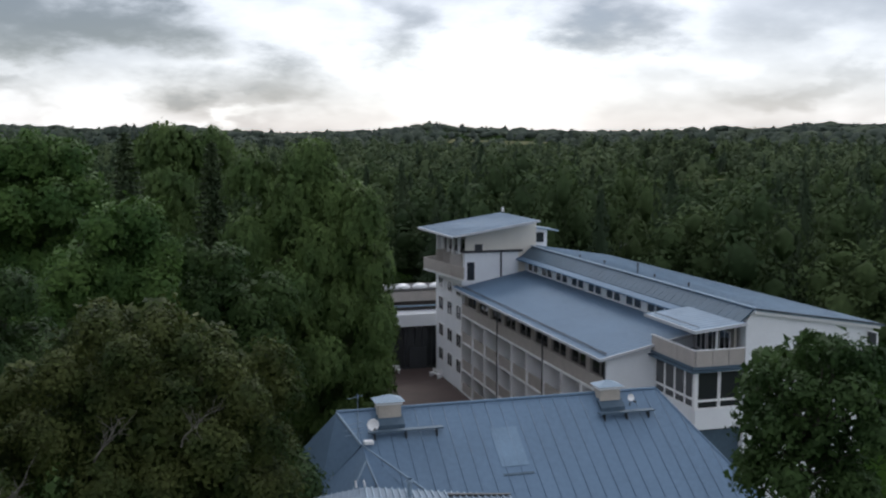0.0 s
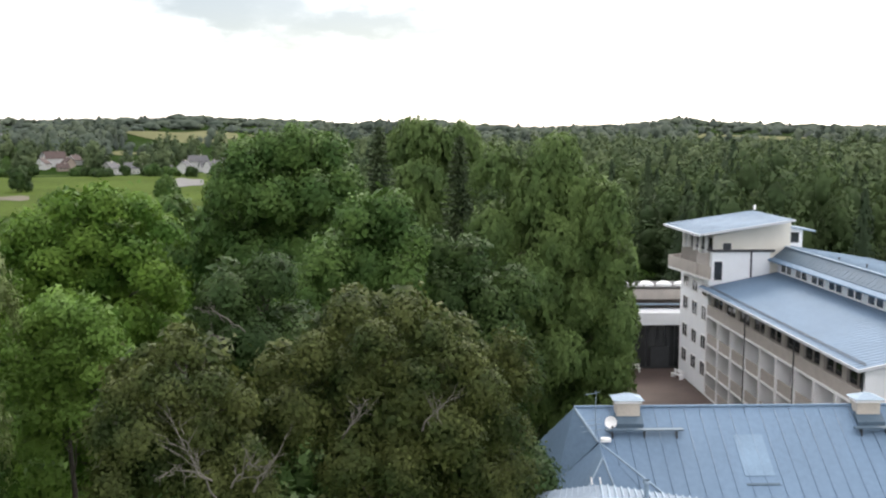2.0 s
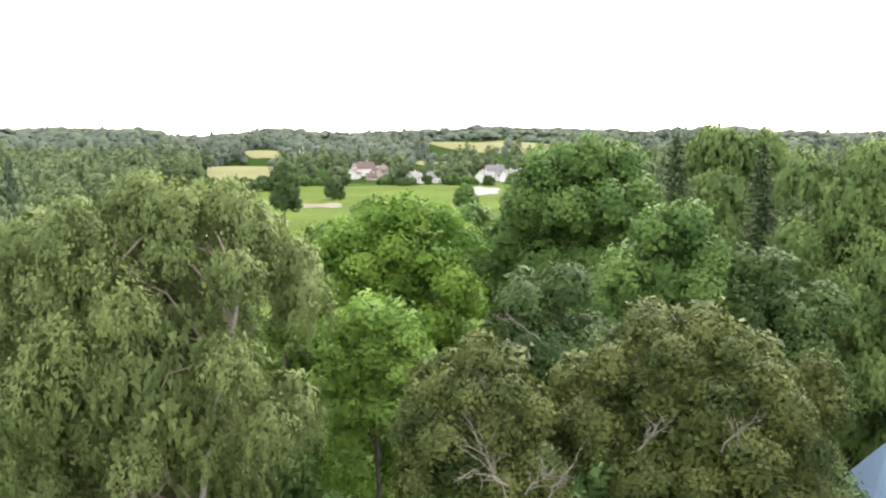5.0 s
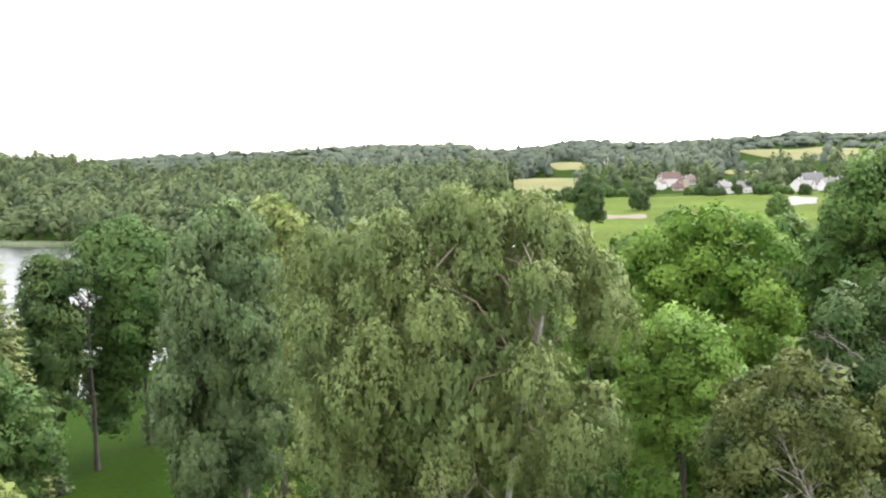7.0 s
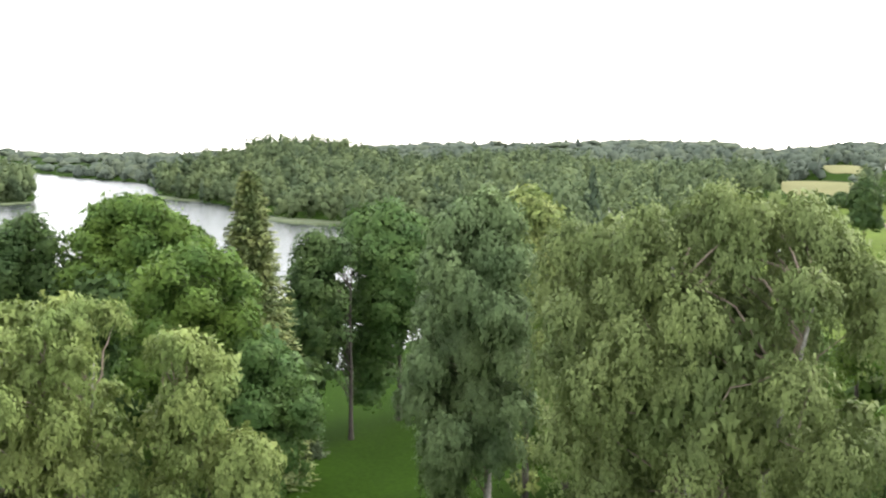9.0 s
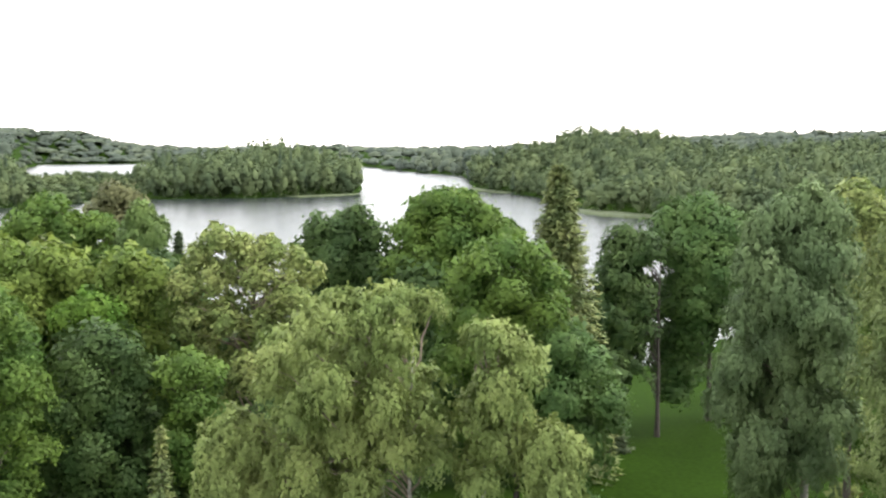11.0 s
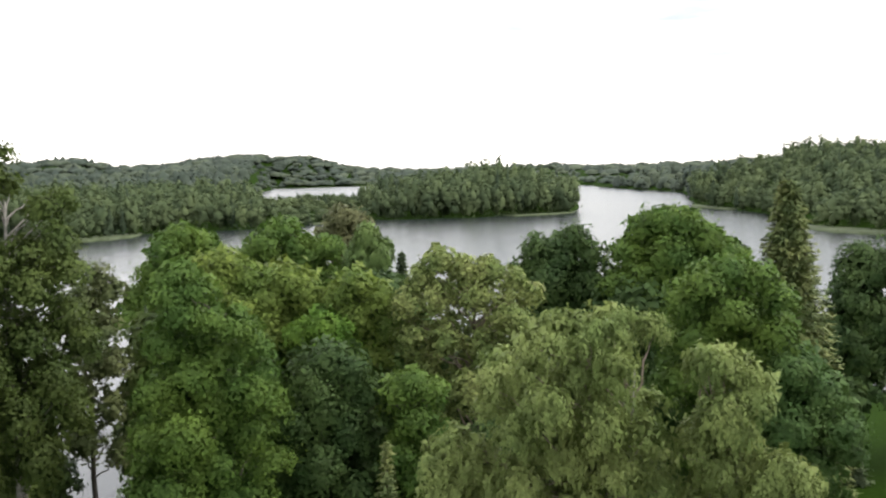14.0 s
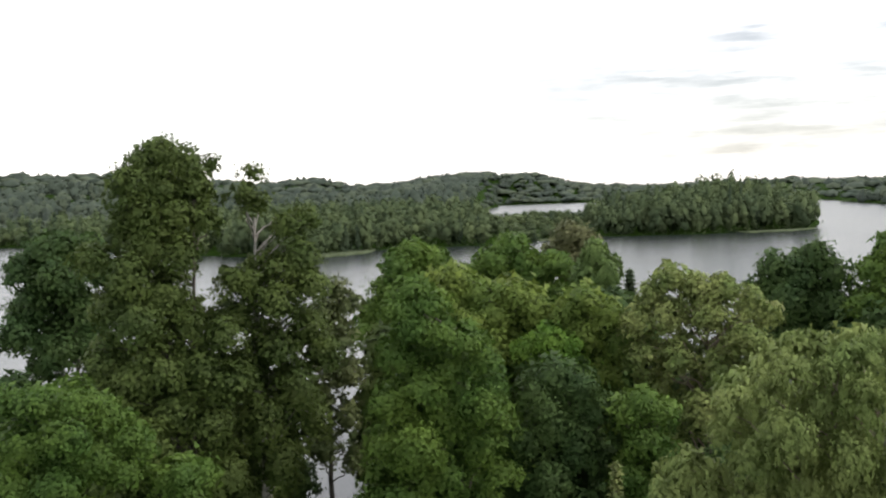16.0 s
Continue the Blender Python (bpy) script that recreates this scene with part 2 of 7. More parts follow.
LEAF_OLIVE = leaf_material("olive_leaves", (0.096, 0.142, 0.036), (0.174, 0.208, 0.062), 0.30, 0.6, 0.45)
LEAF_ALDER = leaf_material("alder_leaves", (0.042, 0.070, 0.016), (0.076, 0.108, 0.024), 0.30)
LEAF_ASH = leaf_material("light_ash_leaves", (0.076, 0.156, 0.022), (0.125, 0.215, 0.034), 0.30)
LEAF_MAPLE_DARK = leaf_material("deep_green_maple_leaves", (0.040, 0.088, 0.022), (0.070, 0.126, 0.030), 0.30)
LEAF_YELLOW = leaf_material("yellow_green_leaves", (0.070, 0.118, 0.020), (0.124, 0.172, 0.028), 0.30)
LEAF_BROWN = leaf_material("brownish_leaves", (0.075, 0.088, 0.036), (0.110, 0.115, 0.050), 0.30)
LEAF_OLIVE_DARK = leaf_material("dark_olive_leaves", (0.060, 0.085, 0.030), (0.100, 0.118, 0.044), 0.30)
NEEDLE = leaf_material("spruce_needles", (0.044, 0.070, 0.032), (0.068, 0.096, 0.040), 0.05)
# lighter olive copy of spruce_needles, sunlight put into the colour
NEEDLE_OLIVE = leaf_material("sunlit_spruce_needles", (0.080, 0.118, 0.040), (0.150, 0.178, 0.056), 0.05, 0.6)
WOODS = [leaf_material("wood_leaves_mid", (0.042, 0.070, 0.029), (0.076, 0.112, 0.040), 0.25, 0.07, 0.09, 0.08, 0.8, 0.82),
         leaf_material("wood_leaves_dark", (0.028, 0.050, 0.026), (0.048, 0.074, 0.034), 0.25, 0.07, 0.09, 0.08, 0.8, 0.82),
         leaf_material("wood_leaves_light", (0.056, 0.088, 0.034), (0.098, 0.138, 0.047), 0.25, 0.07, 0.09, 0.08, 0.8, 0.82)]

# darker copies of the wood leaves: backlit shade painted into the colour
SHADED_WOODS = [leaf_material("shaded_wood_leaves", (0.034, 0.060, 0.022), (0.054, 0.084, 0.028), 0.25, 0.05, 0.10, 0.08, 0.8, 0.9),
               leaf_material("shaded_wood_needles", (0.024, 0.042, 0.020), (0.036, 0.056, 0.024), 0.15, 0.05, 0.10, 0.08, 0.8, 0.9),
               leaf_material("shaded_wood_light_leaves", (0.046, 0.076, 0.026), (0.068, 0.102, 0.032), 0.25, 0.05, 0.10, 0.08, 0.8, 0.9)]
# bluer, greyer greens: distance haze mixed into the leaf colours
FAR_WOODS = [leaf_material("hazed_woods_mid", (0.046, 0.068, 0.050), (0.062, 0.086, 0.058), 0.25, 0.01, 0.12, 0.08, 0.8, 0.82),
             leaf_material("hazed_woods_pine", (0.038, 0.056, 0.045), (0.050, 0.068, 0.052), 0.25, 0.01, 0.12, 0.08, 0.8, 0.82),
             leaf_material("hazed_woods_light", (0.058, 0.082, 0.052), (0.076, 0.102, 0.060), 0.25, 0.01, 0.12, 0.08, 0.8, 0.82)]


def water_material():
    m = bpy.data.materials.new("lake_water")
    m.use_nodes = True
    n, l = m.node_tree.nodes, m.node_tree.links
    b = n["Principled BSDF"]
    b.inputs["Base Color"].default_value = (0.014, 0.020, 0.020, 1)
    b.inputs["Roughness"].default_value = 0.21
    b.inputs["IOR"].default_value = 1.33
    co, mp, tex, tex2 = n.new("ShaderNodeTexCoord"), n.new("ShaderNodeMapping"), n.new("ShaderNodeTexNoise"), n.new("ShaderNodeTexNoise")
    mp.inputs["Scale"].default_value = (0.35, 2.0, 1.0)
    mp.inputs["Rotation"].default_value = (0, 0, radians(6))
    l.new(co.outputs["Object"], mp.inputs["Vector"])
    tex.inputs["Scale"].default_value, tex.inputs["Detail"].default_value = 0.35, 4
    tex2.inputs["Scale"].default_value, tex2.inputs["Detail"].default_value = 0.012, 4
    l.new(mp.outputs[0], tex.inputs["Vector"])
    l.new(mp.outputs[0], tex2.inputs["Vector"])
    bp = n.new("ShaderNodeBump")
    bp.inputs["Distance"].default_value = 0.30
    mr = n.new("ShaderNodeMapRange")
    mr.inputs["From Min"].default_value, mr.inputs["From Max"].default_value = 0.4, 0.62
    mr.inputs["To Min"].default_value, mr.inputs["To Max"].default_value = 0.05, 1.0
    l.new(tex2.outputs["Fac"], mr.inputs["Value"])
    l.new(mr.outputs[0], bp.inputs["Strength"])
    l.new(tex.outputs["Fac"], bp.inputs["Height"])
    l.new(bp.outputs[0], b.inputs["Normal"])
    return m


WATER = water_material()

# ---- mesh helpers ----


def sheet(name, verts, faces, mat):
    """A mesh from whole arrays: verts (n, 3), faces (m, 3 or 4)."""
    verts, faces = np.asarray(verts, np.float32), np.asarray(faces, np.int32)
    me = bpy.data.meshes.new(name)
    k = faces.shape[1]
    me.vertices.add(len(verts))
    me.vertices.foreach_set("co", verts.ravel())
    me.loops.add(faces.size)
    me.loops.foreach_set("vertex_index", faces.ravel())
    me.polygons.add(len(faces))
    me.polygons.foreach_set("loop_start", np.arange(0, faces.size, k, dtype=np.int32))
    me.update(calc_edges=True)
    me.materials.append(mat)
    return me


def part(name, bm, mat, parent=None, label=""):
    """Links a bmesh as one mesh object under a thing or a part."""
    me = bpy.data.meshes.new(name)
    bmesh.ops.recalc_face_normals(bm, faces=bm.faces)
    bm.to_mesh(me)
    bm.free()
    me.materials.append(mat)
    ob = new(name, me)
    if parent:
        ob.parent = parent
    return tagged(ob, label)


def box_bm(u, v, z, bevel=0.0, bm=None):
    """A box between pairs of bounds."""
    bm = bm or bmesh.new()
    c = [bm.verts.new((u[i], v[j], z[k])) for i in (0, 1) for j in (0, 1) for k in (0, 1)]
    for f in ((0, 1, 3, 2), (4, 6, 7, 5), (0, 4, 5, 1), (2, 3, 7, 6), (0, 2, 6, 4), (1, 5, 7, 3)):
        bm.faces.new([c[i] for i in f])
    if bevel:
        bmesh.ops.recalc_face_normals(bm, faces=bm.faces)
        bmesh.ops.bevel(bm, geom=list(bm.edges), offset=bevel, segments=1, affect="EDGES")
    return bm


def box(name, u, v, z, mat, parent, label="", bevel=0.0):
    return part(name, box_bm(u, v, z, bevel), mat, parent, label)


def prism_bm(outline, axis, lo, hi):
    """An outline of pairs pushed along axis 0, 1 or 2 from lo to hi."""
    bm = bmesh.new()

    def at(p, h):
        q = list(p)
        q.insert(axis, h)
        return bm.verts.new(q)
    a, b = [at(p, lo) for p in outline], [at(p, hi) for p in outline]
    bm.faces.new(a)
    bm.faces.new(b[::-1])
    for i in range(len(a)):
        j = (i + 1) % len(a)
        bm.faces.new((a[i], b[i], b[j], a[j]))
    return bm


def slab_bm(corners, thick):
    """A flat or sloping slab with its upper side at the corners."""
    bm = bmesh.new()
    a = [bm.verts.new(p) for p in corners]
    b = [bm.verts.new((p[0], p[1], p[2] - thick)) for p in corners]
    bm.faces.new(a)
    bm.faces.new(b[::-1])
    for i in range(len(a)):
        j = (i + 1) % len(a)
        bm.faces.new((a[i], b[i], b[j], a[j]))
    return bm


def tube(points, radii, sides=7):
    """Vertices and quads of a tapered tube along points."""
    points, radii = np.asarray(points, float), np.asarray(radii, float)
    d = np.gradient(points, axis=0)
    d /= np.linalg.norm(d, axis=1, keepdims=True) + 1e-9
    ref = np.where(np.abs(d[:, 2:3]) > 0.9, [[1.0, 0, 0]], [[0, 0, 1.0]])
    a = np.cross(d, ref)
    a /= np.linalg.norm(a, axis=1, keepdims=True)
    b = np.cross(d, a)
    ang = np.linspace(0, 2 * np.pi, sides, endpoint=False)
    v = points[:, None] + radii[:, None, None] * (a[:, None] * np.cos(ang)[None, :, None] + b[:, None] * np.sin(ang)[None, :, None])
    n = len(points)
    i, j = np.meshgrid(np.arange(n - 1), np.arange(sides), indexing="ij")
    k = (j + 1) % sides
    q = np.stack([i * sides + j, i * sides + k, (i + 1) * sides + k, (i + 1) * sides + j], -1).reshape(-1, 4)
    return v.reshape(-1, 3), q


def joined(pieces):
    vs, fs, n = [], [], 0
    for v, q in pieces:
        vs.append(v)
        fs.append(np.asarray(q) + n)
        n += len(v)
    return np.concatenate(vs), np.concatenate(fs)


def tube_part(name, points, radii, mat, parent, sides=7, label=""):
    v, q = tube(points, radii, sides)
    ob = new(name, sheet(name, v, q, mat))
    ob.parent = parent
    return tagged(ob, label)


# ---- the lie of the land: bearings in degrees to the left of the first view, distances in metres ----
LAKE = -5.0
NEAR_SHORE = ((58, 62, 66, 72, 80, 95, 110, 125, 140, 160, 175), (330, 190, 150, 138, 126, 110, 90, 98, 130, 250, 590))
FAR_SHORE = ((58, 62, 64, 67.5, 71.2, 74, 77.9, 78.3, 81, 83.9, 84.4, 90.2, 96.8, 101.8, 107.2, 111.2, 112.6, 118, 128, 140, 160, 175),
             (330, 340, 385, 440, 500, 640, 780, 1150, 1350, 1650, 705, 661, 665, 596, 600, 560, 524, 600, 890, 1200, 900, 590))
SKYLINE = ((-180, -60, -22.6, -19.8, -18.4, -13, -6.9, -2.4, 0.4, 2.7, 9.6, 12, 14.5, 18, 21, 24.9, 27.1, 31, 36.3, 38, 40, 42.3, 44.5, 47, 53, 58.5, 63, 68, 77, 83, 85, 94.2, 96, 97.6, 99.7, 102.2, 105.2, 106.5, 109.2, 111.8, 114.6, 116.7, 123.2, 128, 180),
           (0.6, 0.6, 0.80, 0.88, 0.65, 0.54, 0.50, 0.69, 0.89, 0.63, 0.38, 0.56, 0.81, 0.61, 0.72, 0.75, 0.98, 0.79, 0.70, 0.85, 0.9, 0.70, 0.53, 1.0, 1.0, 0.84, 0.8, 0.5, 0.14, 0.14, 0.23, 0.21, 0.30, 0.66, 1.20, 1.12, 1.08, 0.78, 0.72, 1.13, 0.96, 1.2, 1.7, 1.77, 0.6))


def polar(x, y):
    return np.degrees(np.arctan2(-x, y)), np.hypot(x, y)


def spot(az, d):
    return np.array([-d * math.sin(radians(az)), d * math.cos(radians(az))])


def smooth(a, b, t):
    t = np.clip((t - a) / (b - a), 0, 1)
    return t * t * (3 - 2 * t)


def ripple(x, y, wave, seed):
    """Cheap rolling relief, -1 to 1."""
    s = 0
    for k in range(5):
        a = seed * 1.7 + k * 2.399
        s = s + np.sin((x * np.cos(a) + y * np.sin(a)) / wave * (1 + 0.37 * k) * 6.283 + seed * 3 + k)
    return s / 3.2


def water_depth(az, d):
    """Metres inside the lake's edge, negative on land."""
    s = np.minimum(d - np.interp(az, *NEAR_SHORE), np.interp(az, *FAR_SHORE) - d)
    s = np.where((az > 58) & (az < 175), s, -500)
    back = np.minimum(d - 920, np.interp(az, (83, 90, 96.2, 101.6, 103.0, 112), (1700, 2200, 2400, 2400, 980, 300)) - d)
    back = np.where((az > 83) & (az < 112), back, -500)
    return np.maximum(s, back)


def height(x, y):
    az, d = polar(x, y)
    sky = np.interp(az, *SKYLINE)
    far_top = 26 + 2600 * np.tan(np.radians(sky)) - 15
    rise = smooth(650, 2600, d)
    z = rise * far_top * (1 - 0.25 * smooth(2600, 4500, d)) + ripple(x, y, 520, 1) * 11 * smooth(500, 1100, d) * (1 - 0.6 * rise)
    z = z - 3.0 * smooth(150, 330, d) * (1 - smooth(420, 700, d)) * (1 - smooth(56, 60, az))
    # the wooded hill across the bay, and the knoll above the meadow
    z = z + 21 * np.exp(-((az - 70) / 5.0) ** 2 - ((d - 830) / 170) ** 2) + 16 * np.exp(-((az - 57) / 5) ** 2 - ((d - 900) / 200) ** 2)
    z = z + 17 * np.exp(-((az - 41) / 2.4) ** 2 - ((d - 1350) / 220) ** 2)
    s = water_depth(az, d)
    lake_side = (az > 56) & (az < 178)
    near = np.interp(az, *NEAR_SHORE)
    bank = -4.75 * smooth(50, np.maximum(near, 60), d)
    z = np.where(lake_side & (d < near), bank, z)
    isle = 6.0 * smooth(5, 110, -s)
    beyond = lake_side & (d >= near)
    shore = -4.75 + np.where((az > 83.4) & (az < 112) & (d < 950), isle, np.maximum(z + 4.75, 0.4) * smooth(0, np.interp(d, (1100, 2100), (160, 420)), -s))
    z = np.where(beyond, shore, z)
    return np.where(s > 0, -5.1 - np.clip(s, 0, 20) * 0.15, z)


def ground_at(x, y):
    return float(height(np.array([x]), np.array([y]))[0])


LAWN = material("lawn_grass", (0.015, 0.034, 0.004), 0.95, 0, 0.35, 0.06, 2.5, 0.4, spec=0.02)
rings = np.concatenate([[0.0], np.geomspace(4, 440, 64), np.arange(448, 1000, 8), np.geomspace(1010, 4700, 56)])
turns = np.radians(np.concatenate([np.arange(0, 132, 0.5), np.arange(132, 360, 3.0)]))
gr, gt = np.meshgrid(rings, turns, indexing="ij")
gx, gy = -gr * np.sin(gt), gr * np.cos(gt)
gz = height(gx, gy)
nr, na = gr.shape
gi, gj = np.meshgrid(np.arange(nr - 1), np.arange(na), indexing="ij")
gk = (gj + 1) % na
quads = np.stack([gi * na + gj, gi * na + gk, (gi + 1) * na + gk, (gi + 1) * na + gj], -1).reshape(-1, 4)
ground = new("ground", sheet("ground", np.stack([gx, gy, gz], -1).reshape(-1, 3), quads, LAWN))
tagged(ground, "green park lawn and rolling farmland down to a lake", "ground", kind="structure")

wv = [(-4600 * math.sin(a), 4600 * math.cos(a), LAKE) for a in np.radians(np.linspace(50, 182, 60))]
lake_v = np.array([spot(57, 100).tolist() + [LAKE]] + [list(spot(179, 100)) + [LAKE]] + wv[::-1])
fan = np.array([[0, i, i + 1] for i in range(1, len(lake_v) - 1)])
lake = new("water", sheet("water", lake_v, fan, WATER))
tagged(lake, "calm grey lake reflecting the bright overcast sky", "lake", kind="structure")


def patch(name, az, d, mat, label, category, lift=0.25, wob=0.08, seed=1):
    """A field or yard lying on the land between two bearings and two distances."""
    na_, nd_ = 24, 14
    a = np.linspace(az[0], az[1], na_)[:, None] + np.zeros((1, nd_))
    r = np.linspace(0, 1, nd_)[None, :] + np.zeros((na_, 1))
    mid_a, wid = (az[0] + az[1]) / 2, (az[1] - az[0]) / 2
    edge = 1 - np.abs((a - mid_a) / wid) ** 4 * 0.5
    dist = (d[0] + d[1]) / 2 + (r - 0.5) * (d[1] - d[0]) * edge * (1 + wob * np.sin(a * 3.1 / wid + seed))
    x, y = -dist * np.sin(np.radians(a)), dist * np.cos(np.radians(a))
    z = height(x, y) + lift
    i, j = np.meshgrid(np.arange(na_ - 1), np.arange(nd_ - 1), indexing="ij")
    q = np.stack([i * nd_ + j, i * nd_ + j + 1, (i + 1) * nd_ + j + 1, (i + 1) * nd_ + j], -1).reshape(-1, 4)
    return tagged(new(name, sheet(name, np.stack([x, y, z], -1).reshape(-1, 3), q, mat)), label, category, kind="structure")


def reed_bed(az, inner, outer, seed):
    """A low bed of reeds standing in the shallows, with a ragged front."""
    rng = np.random.default_rng(seed)
    n = 40
    s = np.linspace(0, 1, n)
    a = np.radians(az[0] + (az[1] - az[0]) * s)
    lo = (np.interp(s, (0, 1), inner) - 5 * np.abs(np.sin(s * 13 + seed)) - rng.uniform(0, 3, n)) + 25 * np.abs(2 * s - 1) ** 4
    hi = np.maximum(np.interp(s, (0, 1), outer), lo + 3)
    rows = np.stack([lo, lo + 0.5, (lo + hi) / 2, hi], 1)
    z = LAKE + np.stack([np.full(n, -0.4), rng.uniform(0.2, 0.6, n), rng.uniform(0.5, 0.9, n), np.full(n, 0.7)], 1)
    v = np.stack([-rows * np.sin(a)[:, None], rows * np.cos(a)[:, None], z], -1).reshape(-1, 3)
    i, j = np.meshgrid(np.arange(n - 1), np.arange(3), indexing="ij")
    q = np.stack([i * 4 + j, i * 4 + j + 1, (i + 1) * 4 + j + 1, (i + 1) * 4 + j], -1).reshape(-1, 4)
    return tagged(new("reeds", sheet("reeds", v, q, REED)), "pale green reeds along the lake shore", "reeds", kind="stuff")


for row in (((70, 78), (640, 735), (700, 800), 1), ((67.3, 72.2), (446, 486), (470, 520), 2), ((108.6, 113.2), (560, 530), (600, 570), 3),
            ((84.4, 88.5), (690, 662), (704, 672), 4), ((96.5, 99.5), (660, 618), (672, 634), 5)):
    reed_bed(*row)

OPEN = []  # open land, free of woods: bearings and distances


def open_land(az, d, share=0.0):
    """share: how much of the wood still stands there."""
    OPEN.append((*az, *d, share))


def field(name, az, d, mat, label, category, lift=0.25, seed=1):
    open_land(az, d)
    return patch(name, az, d, mat, label, category, lift, seed=seed)


patch("meadow", (24, 49), (105, 720), MEADOW, "mown green meadow below the village", "meadow", 0.2)
field("crop_field", (40.0, 43.6), (770, 1010), FIELD, "pale yellow-green crop field on a slope", "field", 0.35, 2)
field("crop_field", (38.6, 41.6), (1050, 1260), FIELD, "pale yellow-green crop field on a slope", "field", 0.35, 3)
field("crop_field", (24.0, 31.4), (1400, 1650), FIELD, "ripe yellow crop field under the ridge", "field", 0.5, 4)
field("crop_field", (30.4, 32.0), (1040, 1150), FIELD, "small ripe crop field above the village", "field", 0.4, 5)
field("crop_field", (-6.5, 0.5), (1450, 1700), FIELD, "ripe yellow crop field among far woods", "field", 0.5, 6)
field("crop_field", (-17.2, -9.8), (720, 790), FIELD, "narrow yellow clearing in the woods", "field", 0.4, 7)
field("crop_field", (-24, -20.5), (1350, 1500), FIELD, "yellow crop field among far woods", "field", 0.4, 8)
patch("bare_ground", (36.2, 38.6), (462, 492), SOIL, "worn bare soil patch in the meadow", "soil", 0.35, 0.3, 2)
patch("gravel_yard", (27.2, 28.8), (540, 605), GRAVEL, "pale gravel yard by the village road", "yard", 0.45, 0.2, 4)
patch("pond", (41.4, 44), (318, 334), WATER, "small bright pond among the trees", "pond", 0.5, 0.2, 5)
open_land((25, 44), (640, 760), 0.16)
open_land((25, 44), (760, 920), 0.34)
open_land((39.9, 43.9), (640, 835), 0.0)
open_land((33.3, 35.9), (640, 890), 0.02)
open_land((30.8, 32.7), (640, 730), 0.0)
open_land((25.6, 28.6), (640, 800), 0.03)
open_land((24.0, 31.4), (930, 1400), 0.04)
open_land((30.2, 32.2), (820, 1040), 0.05)
open_land((38.6, 41.6), (1010, 1060), 0.0)
open_land((-6.5, 0.5), (950, 1450), 0.15)
open_land((-17.5, -9.5), (360, 760), 0.05)
open_land((-17.5, -9.5), (270, 360), 0.45)
open_land((25, 46.5), (120, 640), 0.0)
open_land((39.9, 46.5), (430, 730), 0.0)
open_land((-2, 8.5), (100, 150))
open_land((40, 46), (290, 350))
open_land((43.5, 53.6), (126, 430), 0.05)
open_land((51, 53.6), (330, 490), 0.0)
open_land((44, 50.5), (430, 560), 0.25)
open_land((36.8, 39.2), (920, 1150), 0.2)
open_land((-12.0, -8.0), (150, 292), 0.12)

# ---- trees ----


def leaves(centre, normal, size, rng, aspect=0.55, along=None):
    """Small pointed leaves or sprays, three corners each."""
    n = len(centre)
    normal = normal / (np.linalg.norm(normal, axis=1, keepdims=True) + 1e-9)
    t = rng.normal(size=(n, 3)) if along is None else along + rng.normal(size=(n, 3)) * 0.25
    t = t - normal * np.sum(t * normal, 1, keepdims=True)
    t /= np.linalg.norm(t, axis=1, keepdims=True) + 1e-9
    b = np.cross(normal, t)
    s = size * rng.uniform(0.65, 1.35, (n, 1))
    base = centre - t * s * 0.4
    v = np.stack([base + b * s * aspect * 0.5, base - b * s * aspect * 0.5, centre + t * s * 0.6], 1)
    return v.reshape(-1, 3), np.arange(3 * n).reshape(-1, 3)


def limb(a, b, r, rng, sag=0.12, steps=6):
    """A crooked, tapering branch from a to b."""
    a, b = np.asarray(a, float), np.asarray(b, float)
    s = np.linspace(0, 1, steps)[:, None]
    length = np.linalg.norm(b - a)
    p = a + (b - a) * s + np.array([0, 0, sag * length]) * np.sin(np.pi * s)
    p[1:-1] += rng.normal(size=(steps - 2, 3)) * length * 0.035
    return tube(p, r * (1 - 0.8 * s[:, 0]), 5)


def tree_root(name, az, d, label, category, group=""):
    x, y = spot(az, d)
    root = new(name)
    root.location = (x, y, ground_at(x, y) - 0.1)
    root.empty_display_size = 0.5
    return tagged(root, label, category, group)


def crown_points(n, h0, h1, width, rng, round_at=0.42, inner=0.5, lobes=0.2):
    """Lobe centres in an uneven crown between two heights."""
    s = (np.arange(n) + rng.uniform(0, 1, n)) / n
    rng.shuffle(s)
    ang = rng.uniform(0, 2 * np.pi, n)
    f = np.where(s > round_at, np.sqrt(np.clip(1 - ((s - round_at) / (1.02 - round_at)) ** 2, 0.02, 1)), np.sqrt(np.clip(1 - ((round_at - s) / (round_at + 0.25)) ** 2, 0.02, 1)))
    ph = rng.uniform(0, 6.28, 4)
    wob = 1 + lobes * (np.sin(2 * ang + ph[0] + 3 * s) * 0.6 + np.sin(3 * ang + ph[1] - 5 * s) * 0.6 + np.sin(5 * ang + ph[2] + 9 * s) * 0.4)
    r = width / 2 * f * wob * (inner + (1 - inner) * np.sqrt(rng.uniform(0, 1, n)))
    return np.stack([r * np.cos(ang), r * np.sin(ang), h0 + s * (h1 - h0)], -1)


def unit(v):
    return v / (np.linalg.norm(v, axis=-1, keepdims=True) + 1e-9)


def soft_sheet(name, verts, faces, mat, normals):
    """A mesh of leaves that take the light as the bough they sit on does."""
    me = sheet(name, verts, faces, mat)
    me.polygons.foreach_set("use_smooth", np.ones(len(faces), dtype=bool))
    me.normals_split_custom_set_from_vertices(np.repeat(unit(normals), 3, axis=0).astype(np.float32))
    return me


